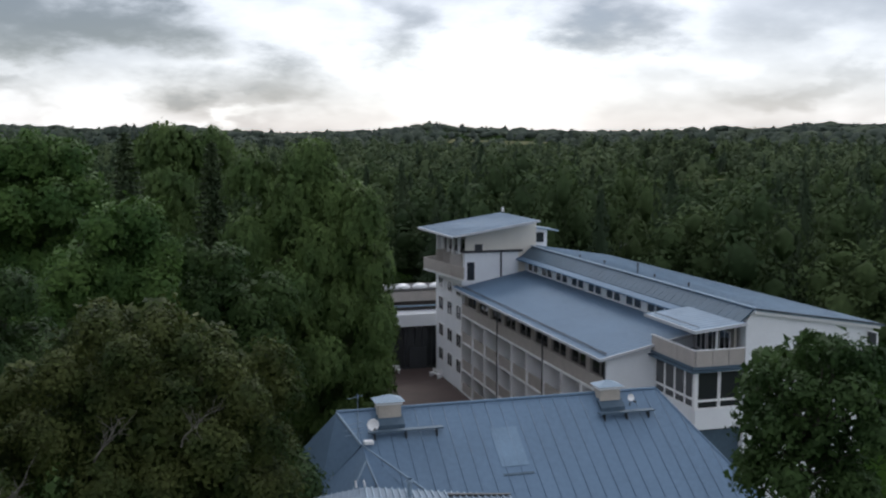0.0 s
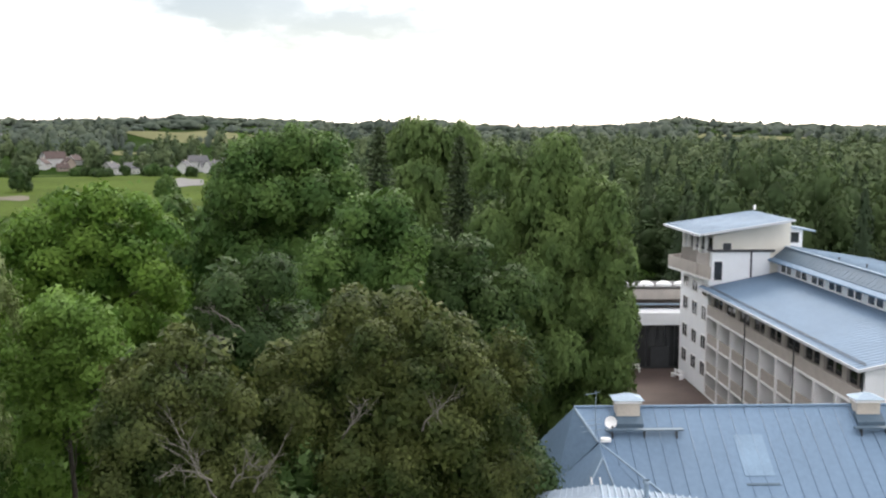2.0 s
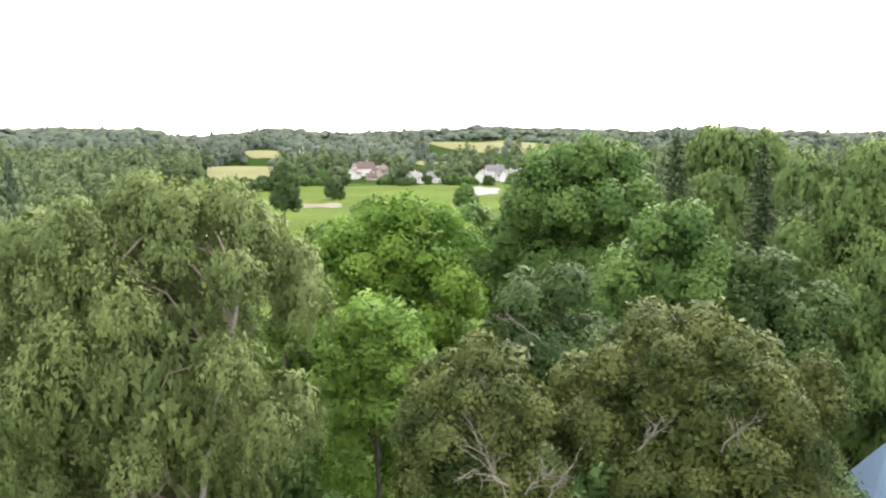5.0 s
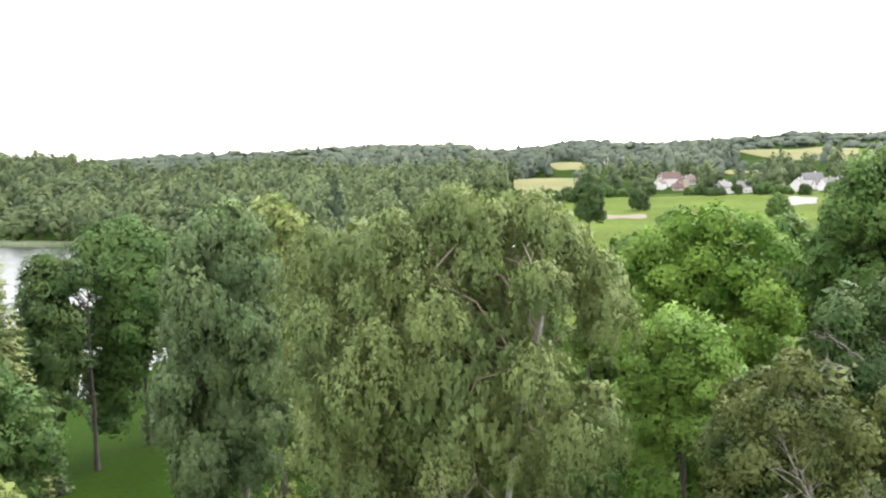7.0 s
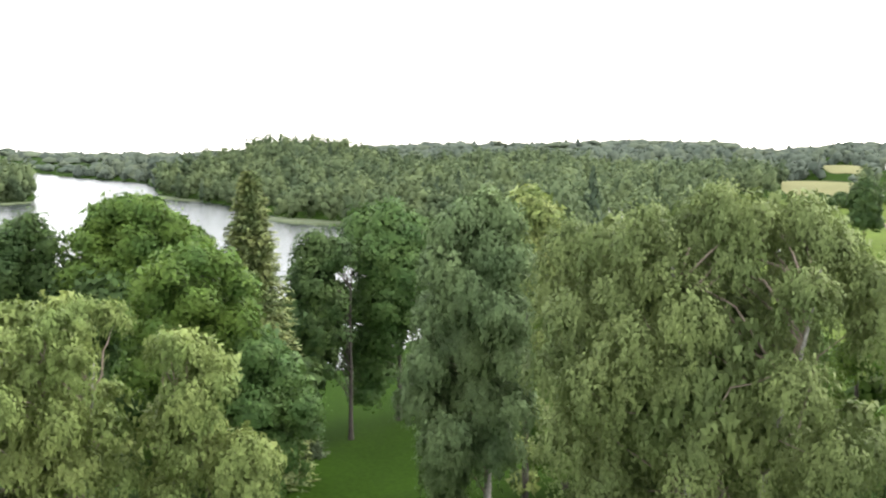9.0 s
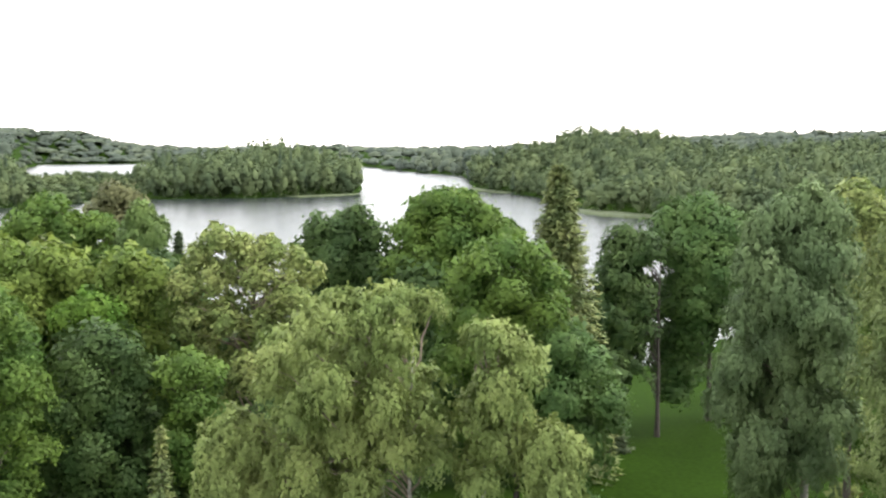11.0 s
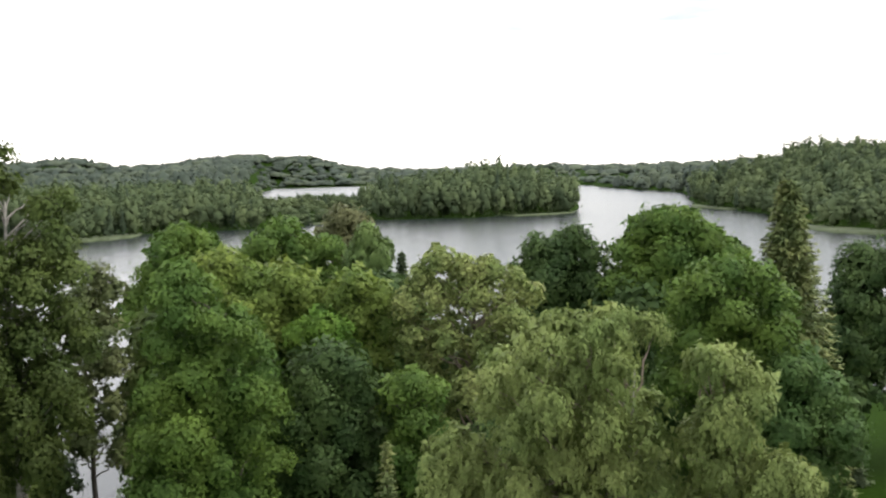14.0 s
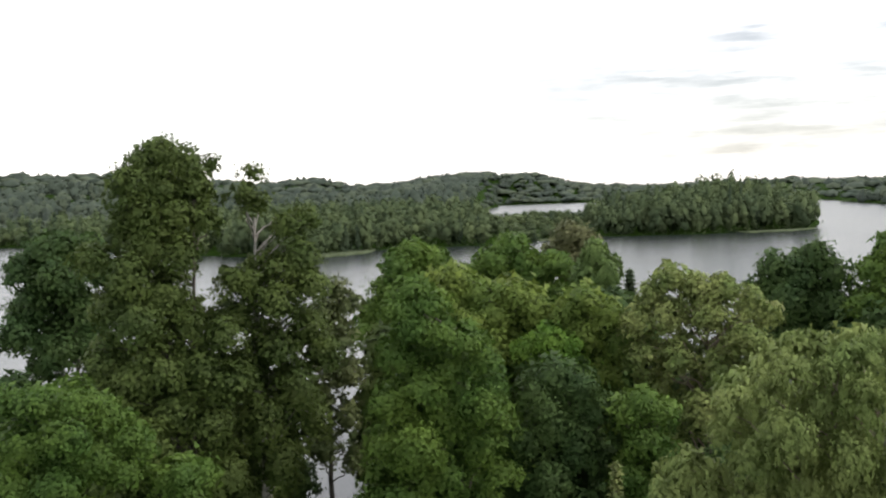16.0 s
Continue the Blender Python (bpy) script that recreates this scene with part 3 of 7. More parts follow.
def foliage(lobes, rng, leaf, clump, cover=0.85, flat=0.35, hang=0.0, fill=0.10, aspect=0.75, frayed=0.20, gap=0.0):
    """Leaf places, normals, ways and sizes on a crown of lobes (x, y, z, half width, half height), and the bough ends.
    Each lobe is clad with small domed boughs; hang: how far strings of leaves hang from them; gap: share of boughs that are missing."""
    lobes = np.asarray(lobes, float)
    ends, dirs, which = [], [], []
    for i, (x, y, z, rx, rz) in enumerate(lobes):
        n = max(6, int(4 * rx * (rx + 2 * rz) / 3 / (clump ** 2 * 0.50)))
        k = np.arange(n) + 0.5
        w = 1 - 1.62 * k / n
        a = k * 2.39996 + rng.uniform(0, 6)
        d = unit(np.stack([np.sqrt(np.clip(1 - w ** 2, 0, 1)) * np.cos(a), np.sqrt(np.clip(1 - w ** 2, 0, 1)) * np.sin(a), w], -1) + rng.normal(0, 0.16, (n, 3)))
        c = np.array([x, y, z]) + d * [rx, rx, rz] * rng.uniform(0.74, 1.12, (n, 1))
        keep = rng.uniform(0, 1, n) >= gap
        for j, o in enumerate(lobes):
            if j != i:
                keep &= np.linalg.norm((c - o[:3]) / [o[3], o[3], o[4]], axis=1) > 0.66
        ends.append(c[keep]), dirs.append(d[keep]), which.append(np.full(keep.sum(), i))
    c, d, which = np.concatenate(ends), np.concatenate(dirs), np.concatenate(which)
    rc = clump * rng.uniform(0.5, 1.5, len(c))
    area = 0.5 * aspect * leaf ** 2
    m = np.maximum(4, (cover * 3.14 * rc ** 2 * 1.25 * (1 + 0.5 * hang / clump) / area)).astype(int)
    k = np.repeat(np.arange(len(c)), m)
    n = len(k)
    if hang:
        tuft = np.clip((rng.uniform(0, 1, n) * (6 + 9 * rc[k] / 0.6)).astype(int), 0, 40) + 41 * k
        table = rng.uniform(0, 1, (41 * len(c), 3))
        rho, phi, long_ = np.sqrt(table[tuft, 0]), table[tuft, 1] * 6.283 + rng.normal(0, 0.05, n), table[tuft, 2]
    else:
        rho, phi, long_ = np.sqrt(rng.uniform(0, 1, n)), rng.uniform(0, 6.283, n), 0
    up = unit(d * [0.55, 0.55, 0.35] + [0, 0, 0.62])
    t1 = unit(np.cross(up, rng.normal(0, 1, up.shape)))
    t2 = np.cross(up, t1)
    radial = t1[k] * np.cos(phi)[:, None] + t2[k] * np.sin(phi)[:, None]
    under = rng.uniform(0, 1, n) < (0.0 if hang else 0.16)
    lift = flat * (1 - rho ** 2) * np.where(under, -0.45, 1) - 0.22 * rho ** 2
    p = c[k] + (radial * rho[:, None] + up[k] * lift[:, None]) * rc[k][:, None]
    p += rng.normal(0, 0.05 + 0.05 * clump, (n, 3)) * [1, 1, 0.7]
    nor = d[k] * 0.75 + up[k] * np.where(under, -0.2, 0.45)[:, None] + radial * (rho * 0.55)[:, None]
    way = None
    if hang:
        s = rng.uniform(0, 1, n)
        ln = hang * (0.25 + 0.75 * long_) * (0.35 + 0.65 * rho)
        p += np.stack([radial[:, 0] * 0.18, radial[:, 1] * 0.18, np.zeros(n)], -1) * np.sin(s * 2.2)[:, None] * rc[k][:, None] - np.stack([0 * s, 0 * s, s * ln], -1)
        nor = d[k] * [0.8, 0.8, 0.45] + radial * 0.45 + np.stack([0 * s, 0 * s, 0.6 * (1 - s)], -1)
        way = np.tile([[0, 0, -1.0]], (n, 1))
    size = np.full((n, 1), leaf)
    # shoots that fray the outline
    f = rng.choice(n, int(n * frayed), replace=False)
    p[f] += unit(d[k[f]] + rng.normal(0, 0.6, (len(f), 3)) + [0, 0, 0.5]) * (rc[k[f]] * rng.uniform(0.15, 0.9, len(f)))[:, None] * (0.6 if hang else 1.0)
    size[f] *= 0.8
    # leaves deep inside
    f = rng.choice(n, int(n * fill), replace=False)
    mid_ = lobes[which[k[f]]]
    inner = unit(rng.normal(0, 1, (len(f), 3))) * rng.uniform(0.25, 0.74, (len(f), 1)) * mid_[:, [3, 3, 4]]
    p[f], nor[f] = mid_[:, :3] + inner, inner
    size[f] *= 2.0
    nor = unit(nor)
    lean = unit(nor + rng.normal(0, 0.36, (n, 3)))
    return p, nor + rng.normal(0, 0.16, (n, 3)), lean, way, size, c


def crown_of(root, lobes, mat, rng, leaf, clump, coarse=None, **more):
    """Leaves of a whole crown as one mesh under its tree; the lobes listed in coarse take larger leaves."""
    sets = [(lobes, leaf, clump)] if coarse is None or not len(coarse) else [(lobes, leaf, clump), (coarse, leaf * 2.2, clump * 1.4)]
    vs, ns, ends = [], [], []
    for group, size, cl in sets:
        p, shade, lean, way, s, c = foliage(group, rng, size, cl, **(more if size == leaf else {**more, "frayed": 0.02}))
        v, q = leaves(p, lean, s, rng, more.get("aspect", 0.75), way)
        vs.append(v), ns.append(shade), ends.append(c)
    v = np.concatenate(vs)
    crown = new("crown", soft_sheet("crown", v, np.arange(len(v)).reshape(-1, 3), mat, np.concatenate(ns)))
    crown.parent = root
    return np.concatenate(ends)


def timber(root, ends, h, width, rng, bark, stems=1, thick=1.0, boughs=46, low=0.2, twig=None, lean_by=0.0):
    """Trunks from the ground, and boughs that leave them for the bough ends."""
    pieces, bole = [], []
    for i in range(stems):
        lean = rng.normal(0, width * (0.02 if stems == 1 else 0.14), 2) + [lean_by, 0]
        s = np.linspace(0, 1, 9)
        path = np.stack([lean[0] * s ** 1.5 + rng.normal(0, 0.08, 9) * s, lean[1] * s ** 1.5 + rng.normal(0, 0.08, 9) * s, s * h * 0.9], -1)
        bole.append(path)
        r0 = thick * max(0.14, 0.011 * h) * (1.0 if stems == 1 else 0.75)
        pieces.append(tube(path, r0 * (1 - 0.88 * s) + 0.02 + 0.35 * r0 * np.exp(-s * 30), 8))
    arms = []
    for i in rng.choice(len(ends), min(len(ends), boughs), replace=False):
        path = bole[rng.integers(stems)]
        z = np.clip(ends[i][2] - np.hypot(ends[i][0], ends[i][1]) * rng.uniform(0.5, 1.0), h * low, h * 0.85)
        a = [np.interp(z, path[:, 2], path[:, 0]), np.interp(z, path[:, 2], path[:, 1]), z]
        arms.append(limb(a, ends[i] - [0, 0, 0.15], thick * (0.015 * h / 10 + 0.025), rng))
    trunk = new("trunk", sheet("trunk", *joined(pieces), bark))
    trunk.parent = root
    arm = new("bough", sheet("bough", *joined(arms), twig or bark))
    arm.parent = root
    tagged(arm, kind="stuff")


def dead_branches(root, width, rng, at):
    """Bare grey branches on the outside of a crown; at: depth, then side and height of the thick end and of the tip."""
    az = math.atan2(-root.location.x, root.location.y)
    right, fore = np.array([math.cos(az), math.sin(az), 0]), np.array([-math.sin(az), math.cos(az), 0])
    for depth, s0, z0, s1, z1 in at:
        a = right * s0 + fore * (depth + 0.7) + np.array([0, 0, z0 - root.location.z])
        b = right * s1 + fore * depth + np.array([0, 0, z1 - root.location.z])
        pieces = [limb(a, b, 0.036, rng, 0.10, 8)]
        for j in range(10):
            m_ = a + (b - a) * rng.uniform(0.2, 0.95)
            e = m_ + (b - a) * rng.uniform(0.15, 0.4) + (right * rng.normal(0, 0.34) + fore * rng.normal(0, 0.15) + np.array([0, 0, rng.normal(0.1, 0.26)]))
            pieces.append(limb(m_, e, 0.014, rng, 0.05, 5))
            pieces.append(limb((m_ + e) / 2, e + rng.normal(0, 0.2, 3), 0.010, rng, 0.05, 4))
        wood = new("dead_branch", sheet("dead_branch", *joined(pieces), DEAD_WOOD))
        wood.parent = root
        tagged(wood, "bare grey dead branch")


def grown(name, label, az, d, shape, mat, seed, leaf=0.0039, clump=0.75, tall=1.15, body=5, bark=None, stems=1, dead_at=(), thick=1.0, boughs=46, twig=None, low=0.2, loose=0.80, **more):
    """A tree whose crown is made of named masses: shape lists (side, depth, top, half width), metres from the trunk and above the datum.
    leaf: its size for each metre from the tower; body: plain masses that fill the crown below."""
    rng = np.random.default_rng(seed)
    root = tree_root(name, az, d, label, "tree")
    a = radians(az)
    right, fore = np.array([math.cos(a), math.sin(a)]), np.array([-math.sin(a), math.cos(a)])
    front, back = [], []
    sides = np.array([s[0] for s in shape])
    top, width = max(s[2] for s in shape) - root.location.z, max(sides.max() - sides.min(), 2 * shape[0][3])
    for side, depth, z, r in shape:
        r = r * loose
        rz = r * tall * rng.uniform(0.9, 1.15)
        depth = depth * rng.uniform(0.45, 1.1)
        xy = right * side + fore * depth
        front.append((*xy, z - root.location.z - rz, r, rz))
        if abs(depth) > r * 0.6:
            back.append((*(right * side - fore * depth), z - root.location.z - rz, r, rz))
    lowest = min(f[2] for f in front)
    if more.get("gap", 0) < 0.1:
        back.append((*(right * sides.mean()), (top + lowest) * 0.47, width * 0.33, max(width * 0.3, (top - lowest) * 0.36)))
    for i in range(body):
        r = width * rng.uniform(0.17, 0.26)
        z = lowest * (0.25 + 0.75 * (i + 0.5) / body)
        ang = rng.uniform(0, 6.283)
        xy = right * (sides.mean() + 0.32 * width * math.cos(ang)) + fore * 0.32 * width * math.sin(ang)
        (front if math.sin(ang) < 0.2 else back).append((*xy, z, r, r * 1.3))
    ends = crown_of(root, front, mat, rng, leaf * d, clump, back, **more)
    timber(root, ends, top, width, rng, bark or BARK, stems, thick, boughs, low, twig)
    dead_branches(root, width, rng, dead_at)
    return root


def broadleaf(name, label, az, d, top, width, mat, seed, base=0.3, flat=0.4, bark=None, stems=1, inner=0.5, lobes=0.2, round_at=0.42, leaf=0.0054, masses=12, hang=0.0, **more):
    """A tree with an uneven crown of lobes, described by its top, its width and where it is widest."""
    rng = np.random.default_rng(seed)
    root = tree_root(name, az, d, label, "tree")
    h = top - root.location.z
    h0 = h * max(base, 0.22 if 28 < d < 52 else 0.08)
    n = int(masses + 7 * (h - h0) / width)
    r = width * 0.19 * rng.uniform(0.7, 1.35, n)
    c = crown_points(n, h0 + width * 0.12, h - width * 0.2, width * 0.72, rng, round_at, inner, lobes)
    c[0] = [rng.normal(0, width * 0.05), rng.normal(0, width * 0.05), h - r[0] * 1.15]
    shape = np.column_stack([c, r, r * 1.12])
    ends = crown_of(root, shape, mat, rng, leaf * d, max(0.34, 0.055 * width), None, flat=flat, hang=hang, **more)
    timber(root, ends, h, width, rng, bark or BARK, stems, boughs=40 if d < 150 else 8, low=base * 0.75)
    return root


def spruce(name, label, az, d, top, width, mat, seed, base=0.08, step=0.38, sprays=13, beads=24, leaf=0.5, power=0.9):
    """A spruce: whorls of drooping branches, each a flat spray of needles."""
    rng = np.random.default_rng(seed)
    root = tree_root(name, az, d, label, "spruce")
    h = top - root.location.z
    zs = np.arange(h * base, h * 0.985, step)
    ps, ns, al, pieces = [], [], [], []
    for z in zs:
        s = (z - h * base) / (h - h * base)
        reach = width / 2 * (1 - s) ** power + 0.12
        k = max(4, int(sprays * (1 - 0.5 * s)))
        for a in np.linspace(0, 6.283, k, endpoint=False) + rng.uniform(0, 6.28):
            ln = reach * rng.uniform(0.65, 1.15)
            t = np.linspace(0.12, 1, beads)
            out = np.array([np.cos(a), np.sin(a), 0])
            drop = ln * (0.28 * (1 - s) - 0.05)
            path = out * (ln * t)[:, None] + np.array([0, 0, z]) - np.array([0, 0, 1]) * (drop * t - 0.16 * drop * np.maximum(t - 0.7, 0) * 6)[:, None]
            half = np.array([-out[1], out[0], 0]) * (rng.uniform(-1, 1, beads) * ln * 0.26 * (1.15 - t))[:, None]
            ps.append(path + half + rng.normal(0, 0.05, (beads, 3)))
            ns.append(np.tile([0, 0, 1.0], (beads, 1)) + rng.normal(0, 0.6, (beads, 3)))
            al.append(np.tile(out, (beads, 1)) + half * 0.8 - [0, 0, 0.3])
    p, nn, aa = np.concatenate(ps), np.concatenate(ns), np.concatenate(al)
    v, q = leaves(p, nn, leaf, rng, 0.5, aa)
    crown = new("crown", soft_sheet("crown", v, q, mat, unit(p * [1, 1, 0]) * 0.7 + nn * 0.8))
    crown.parent = root
    t = np.linspace(0, 1, 6)
    tube_part("trunk", np.stack([0 * t, 0 * t, t * h * 0.99], -1), 0.012 * h * (1 - t) + 0.02, BARK, root, 8)
    return root


# the park, from the white wing round to the lake
grown("birch_tree", "tall drooping birch beside the brick courtyard", 7.3, 80, [(-4.5, -0, 24.9, 1.89), (-0.1, -3.3, 25.7, 2.07), (-1.7, -4.3, 23.3, 2.13), (1.7, -4.3, 23.3, 1.91), (3.6, -3.9, 21.9, 1.71), (-4.6, -3.6, 20.3, 2.15), (0.4, -5.5, 20.1, 2.51), (4.3, -4.4, 18, 1.78), (-2, -5.4, 17.1, 2.51), (2.1, -5.5, 15.6, 2.51), (4.7, -4.2, 13.8, 1.7), (-3.6, -4.8, 13.6, 2.11), (0.2, -5.7, 11.8, 2.5), (4.1, -4.6, 10.5, 1.9), (-1.4, -5.6, 8.3, 2.09), (2.3, -5.4, 7.2, 2.51), (4.8, -4.1, 6.5, 1.49)],
      LEAF_BIRCH_GREEN, 12, clump=0.8, body=4, hang=2.2, aspect=0.5, leaf=0.0042, bark=BIRCH_BARK, twig=TWIG)
grown("birch_tree", "tall airy birch among the spruces", 15.2, 116, [(-0.1, -3.4, 27.7, 2.21), (-2, -3.3, 26.1, 2.22), (2.3, -4, 26.7, 1.89), (5.2, -2.5, 27, 1.91), (-0.1, -4.9, 23.3, 3.12), (1.8, -5.1, 20.3, 3.74), (-2, -4.2, 19.6, 3.14)],
      LEAF_BIRCH_GREEN, 15, clump=1.0, body=6, hang=2.2, aspect=0.5, leaf=0.0042, bark=BIRCH_BARK, twig=TWIG)
grown("lime_tree", "broad grey-green lime with a domed crown", 22, 88, [(0.1, -4.1, 26.4, 2.36), (-2.2, -4.4, 25.8, 1.88), (2.5, -3, 25.7, 1.91), (-4.3, -4.4, 24.9, 1.97), (-5.5, -4.9, 22.6, 2.1), (-2.2, -6.1, 22.7, 2.76), (1.4, -5.6, 22.6, 2.55), (3.8, -3.6, 23, 1.66), (-6.7, -4.6, 19.8, 2.11), (-3.7, -6.1, 18.5, 2.76), (0, -6.3, 18.5, 2.75), (3.3, -5, 19.3, 2.1), (-5.1, -5.6, 14.8, 2.78), (-1.4, -6.4, 14.4, 2.75)],
      LEAF_GREY, 16, clump=0.85, body=5)
grown("maple_tree", "dense grey-green maple in the park", 19.6, 60, [(2.9, -1.6, 22.4, 1.31), (1.2, -3, 22, 1.28), (3.8, -2.5, 20.7, 1.29), (-0.7, -4.3, 19.6, 1.56), (1.5, -4.3, 19.6, 1.57), (3.4, -3.6, 18.9, 1.43), (-2.3, -4, 17.7, 1.57), (0.2, -4.6, 17.4, 1.87), (-3.7, -3.2, 16.2, 1.59), (-1.4, -4.4, 15.5, 1.87), (2.1, -4.3, 16.4, 1.88), (4.1, -3.2, 16.5, 1.28)],
      LEAF_GREY, 17, clump=0.7, body=6)
grown("maple_tree", "dark green maple beside the birch", 12.2, 66, [(-2.3, -0.9, 19.3, 1.46), (-0.1, -2.8, 19, 1.42), (-1.5, -3.3, 17, 1.76), (1, -3.7, 16.8, 1.57), (3.1, -3, 17.1, 1.42), (-0.7, -3.6, 14.6, 1.93), (2.1, -3.6, 14.3, 1.93), (3.5, -3, 12, 1.59), (0.3, -3.8, 12.1, 2.1)],
      LEAF_DARK, 18, clump=0.7, body=6)
grown("maple_tree", "bright green maple in full leaf", 33, 58, [(0.7, -2.4, 22.7, 1.12), (-1.1, -2.7, 22.5, 1.12), (2.3, -1.7, 22.3, 0.95), (-2.7, -2.9, 21.5, 1.18), (3.7, -1.7, 21.1, 1.01), (-0.2, -3.9, 21.2, 1.37), (-3.9, -2.4, 20.7, 1.06), (1.6, -3.8, 20.7, 1.37), (-1.8, -4.1, 20.2, 1.45), (2.9, -3.6, 19.3, 1.28), (-0, -4.5, 19.2, 1.56), (-3.6, -3.5, 18.9, 1.38), (4, -3, 17.6, 1.05), (-1.6, -4.5, 17.9, 1.65), (1.7, -4.3, 17.3, 1.57), (3.1, -3.6, 15.6, 1.37), (-4.4, -3, 16.7, 1.24)],
      LEAF_BRIGHT, 19, clump=0.62, body=6, flat=0.3, tall=0.72, loose=0.88)
grown("ash_tree", "light green ash with layered boughs", 34.4, 44, [(-0.3, -1.5, 19.1, 0.86), (0.8, -1.6, 18.8, 0.72), (-1.3, -1.4, 18.6, 0.72), (1.3, -1.7, 18.1, 0.71), (-1.8, -1.6, 17.6, 0.67), (0.1, -2.2, 17.9, 0.94), (-1, -2.2, 16.9, 0.94), (1, -2.2, 16.8, 0.89), (2, -1.6, 16.7, 0.62), (-2, -1.7, 16, 0.71), (0.2, -2.3, 15.3, 1.05), (-1.1, -2.1, 15.1, 1.06)],
      LEAF_ASH, 20, clump=0.5, body=5, flat=0.25, tall=0.72, loose=0.88)
grown("linden_tree", "olive linden covered with pale flowers", 16.6, 34, [(-1.4, -1.4, 20.5, 0.66), (0.5, -2.2, 20.4, 0.71), (-0.4, -2.7, 20, 0.7), (1.4, -2.7, 19.8, 0.7), (2.4, -2.6, 19.2, 0.6), (-2.4, -2.3, 19.4, 0.71), (4.2, -0, 19, 0.69), (-3.8, -0.9, 18.6, 0.74), (-1.1, -3.5, 18.9, 1.03), (0.7, -3.7, 18.8, 1.02), (3, -2.8, 18.4, 0.79), (4.4, -1.3, 17.9, 0.62), (-2.9, -3, 17.9, 1.05), (1.9, -3.8, 17.4, 1.02), (3.7, -2.7, 17, 0.88), (-3.9, -2.3, 16.6, 0.89), (-1.2, -4, 16.7, 1.18), (0.5, -4.2, 16.3, 1.17), (2.6, -3.6, 15.8, 1.02)],
      LEAF_LINDEN, 21, clump=0.42, body=6, dead_at=[(-5.2, -1.4, 16.8, -0.5, 18.2), (-5.2, 1.0, 17.0, 1.6, 18.0)])
grown("linden_tree", "olive linden with bare grey branches", 27.4, 30, [(-0.5, -1.2, 20.1, 0.45), (-1.5, -1.6, 19.5, 0.54), (0.3, -1.7, 19.3, 0.51), (-2.1, -1.4, 19, 0.48), (-0.8, -2, 19.2, 0.63), (1.1, -1.7, 18.5, 0.54), (-0.1, -2.2, 18.3, 0.7), (-1.6, -2.1, 18.2, 0.71), (-2.6, -1.4, 17.9, 0.58), (1.3, -1.7, 17.3, 0.64), (-1, -2.2, 17.3, 0.86), (-2.3, -1.7, 16.8, 0.79), (0.3, -2.2, 16.7, 0.86), (1.6, -1.5, 16, 0.64)],
      LEAF_LINDEN, 22, clump=0.38, body=5, dead_at=[(-3.9, 0.5, 16.0, -0.5, 18.1), (-3.9, 0.8, 16.4, 1.5, 17.3), (-3.8, 0.3, 16.6, -1.0, 17.2), (-3.8, 1.4, 16.2, 2.0, 17.4)])
grown("maple_tree", "dark green maple between the lindens", 24, 46, [(-1.6, -2.3, 19.8, 1.23), (0.4, -1.8, 20.4, 1.24), (-0.6, -2.8, 18.1, 1.46), (-2.6, -2.3, 17.5, 1.23), (1.3, -2.3, 17.7, 1.47), (-1.7, -2.7, 15.8, 1.46)],
      LEAF_DARK, 23, clump=0.55, body=6, dead_at=[(-4.6, -0.6, 17.6, -2.2, 18.7), (-4.4, -1.0, 17.2, -2.6, 17.6)])
grown("lime_tree", "tall grey-green lime behind the maples", 26.2, 96, [(-2, -3.9, 17.2, 2.85), (-4.5, -2.2, 20.2, 1.84), (0, -3.4, 16.1, 2.6), (-4, -3.6, 16.2, 2.6)],
      LEAF_GREY, 116, clump=0.9, body=6)
grown("weeping_birch", "huge weeping birch with pale hanging twigs", 47, 36, [(0.1, -2.3, 25.1, 0.79), (1.3, -2.5, 24.8, 0.79), (2.7, -1.5, 24.8, 0.89), (-0.8, -3.1, 24.4, 0.78), (-2.3, -2.8, 24.2, 0.82), (-3.7, -1.8, 23.9, 0.77), (-5.1, -0, 23.7, 0.81), (3.7, -1.3, 23.9, 0.78), (4.8, -0.9, 22.7, 0.71), (0.6, -3.9, 23.5, 0.83), (-1.5, -3.9, 23.3, 0.83), (-3, -3.6, 22.6, 0.84), (2.7, -3.6, 22.7, 0.87), (-5.6, -0.4, 22, 0.68), (-4.5, -2.9, 21.5, 0.86), (-0.7, -4.6, 22.2, 0.81), (5.2, -1.5, 21.4, 0.58), (-2.5, -4.5, 21.1, 0.82), (-5.2, -2.7, 19.6, 0.79), (-3.6, -4, 19.8, 0.83), (-1.4, -5, 19.7, 0.77), (2.3, -4.6, 20.2, 0.92), (-2.5, -4.6, 18.3, 0.88), (-4.7, -3.2, 17.8, 0.85), (-0.6, -5.1, 17.4, 0.9), (1.7, -4.8, 17.4, 0.88), (3.6, -3.9, 17.9, 0.9), (4.9, -2.7, 17.3, 0.75), (-3.4, -4.2, 16.3, 0.89)],
      LEAF_BIRCH, 24, clump=0.62, body=7, boughs=90, stems=2, cover=0.55, fill=0.07, loose=0.78, tall=1.3, hang=1.7, aspect=0.5, leaf=0.0042, bark=BIRCH_BARK, twig=TWIG)
grown("maple_tree", "green maple behind the weeping birch", 39.4, 62, [(2.6, -1.5, 20.8, 1.53), (0.9, -2.8, 18.9, 1.5), (-1.1, -2.2, 19.5, 1.51)],
      LEAF_MAPLE, 124, clump=0.6, body=6, tall=0.72, loose=0.88)
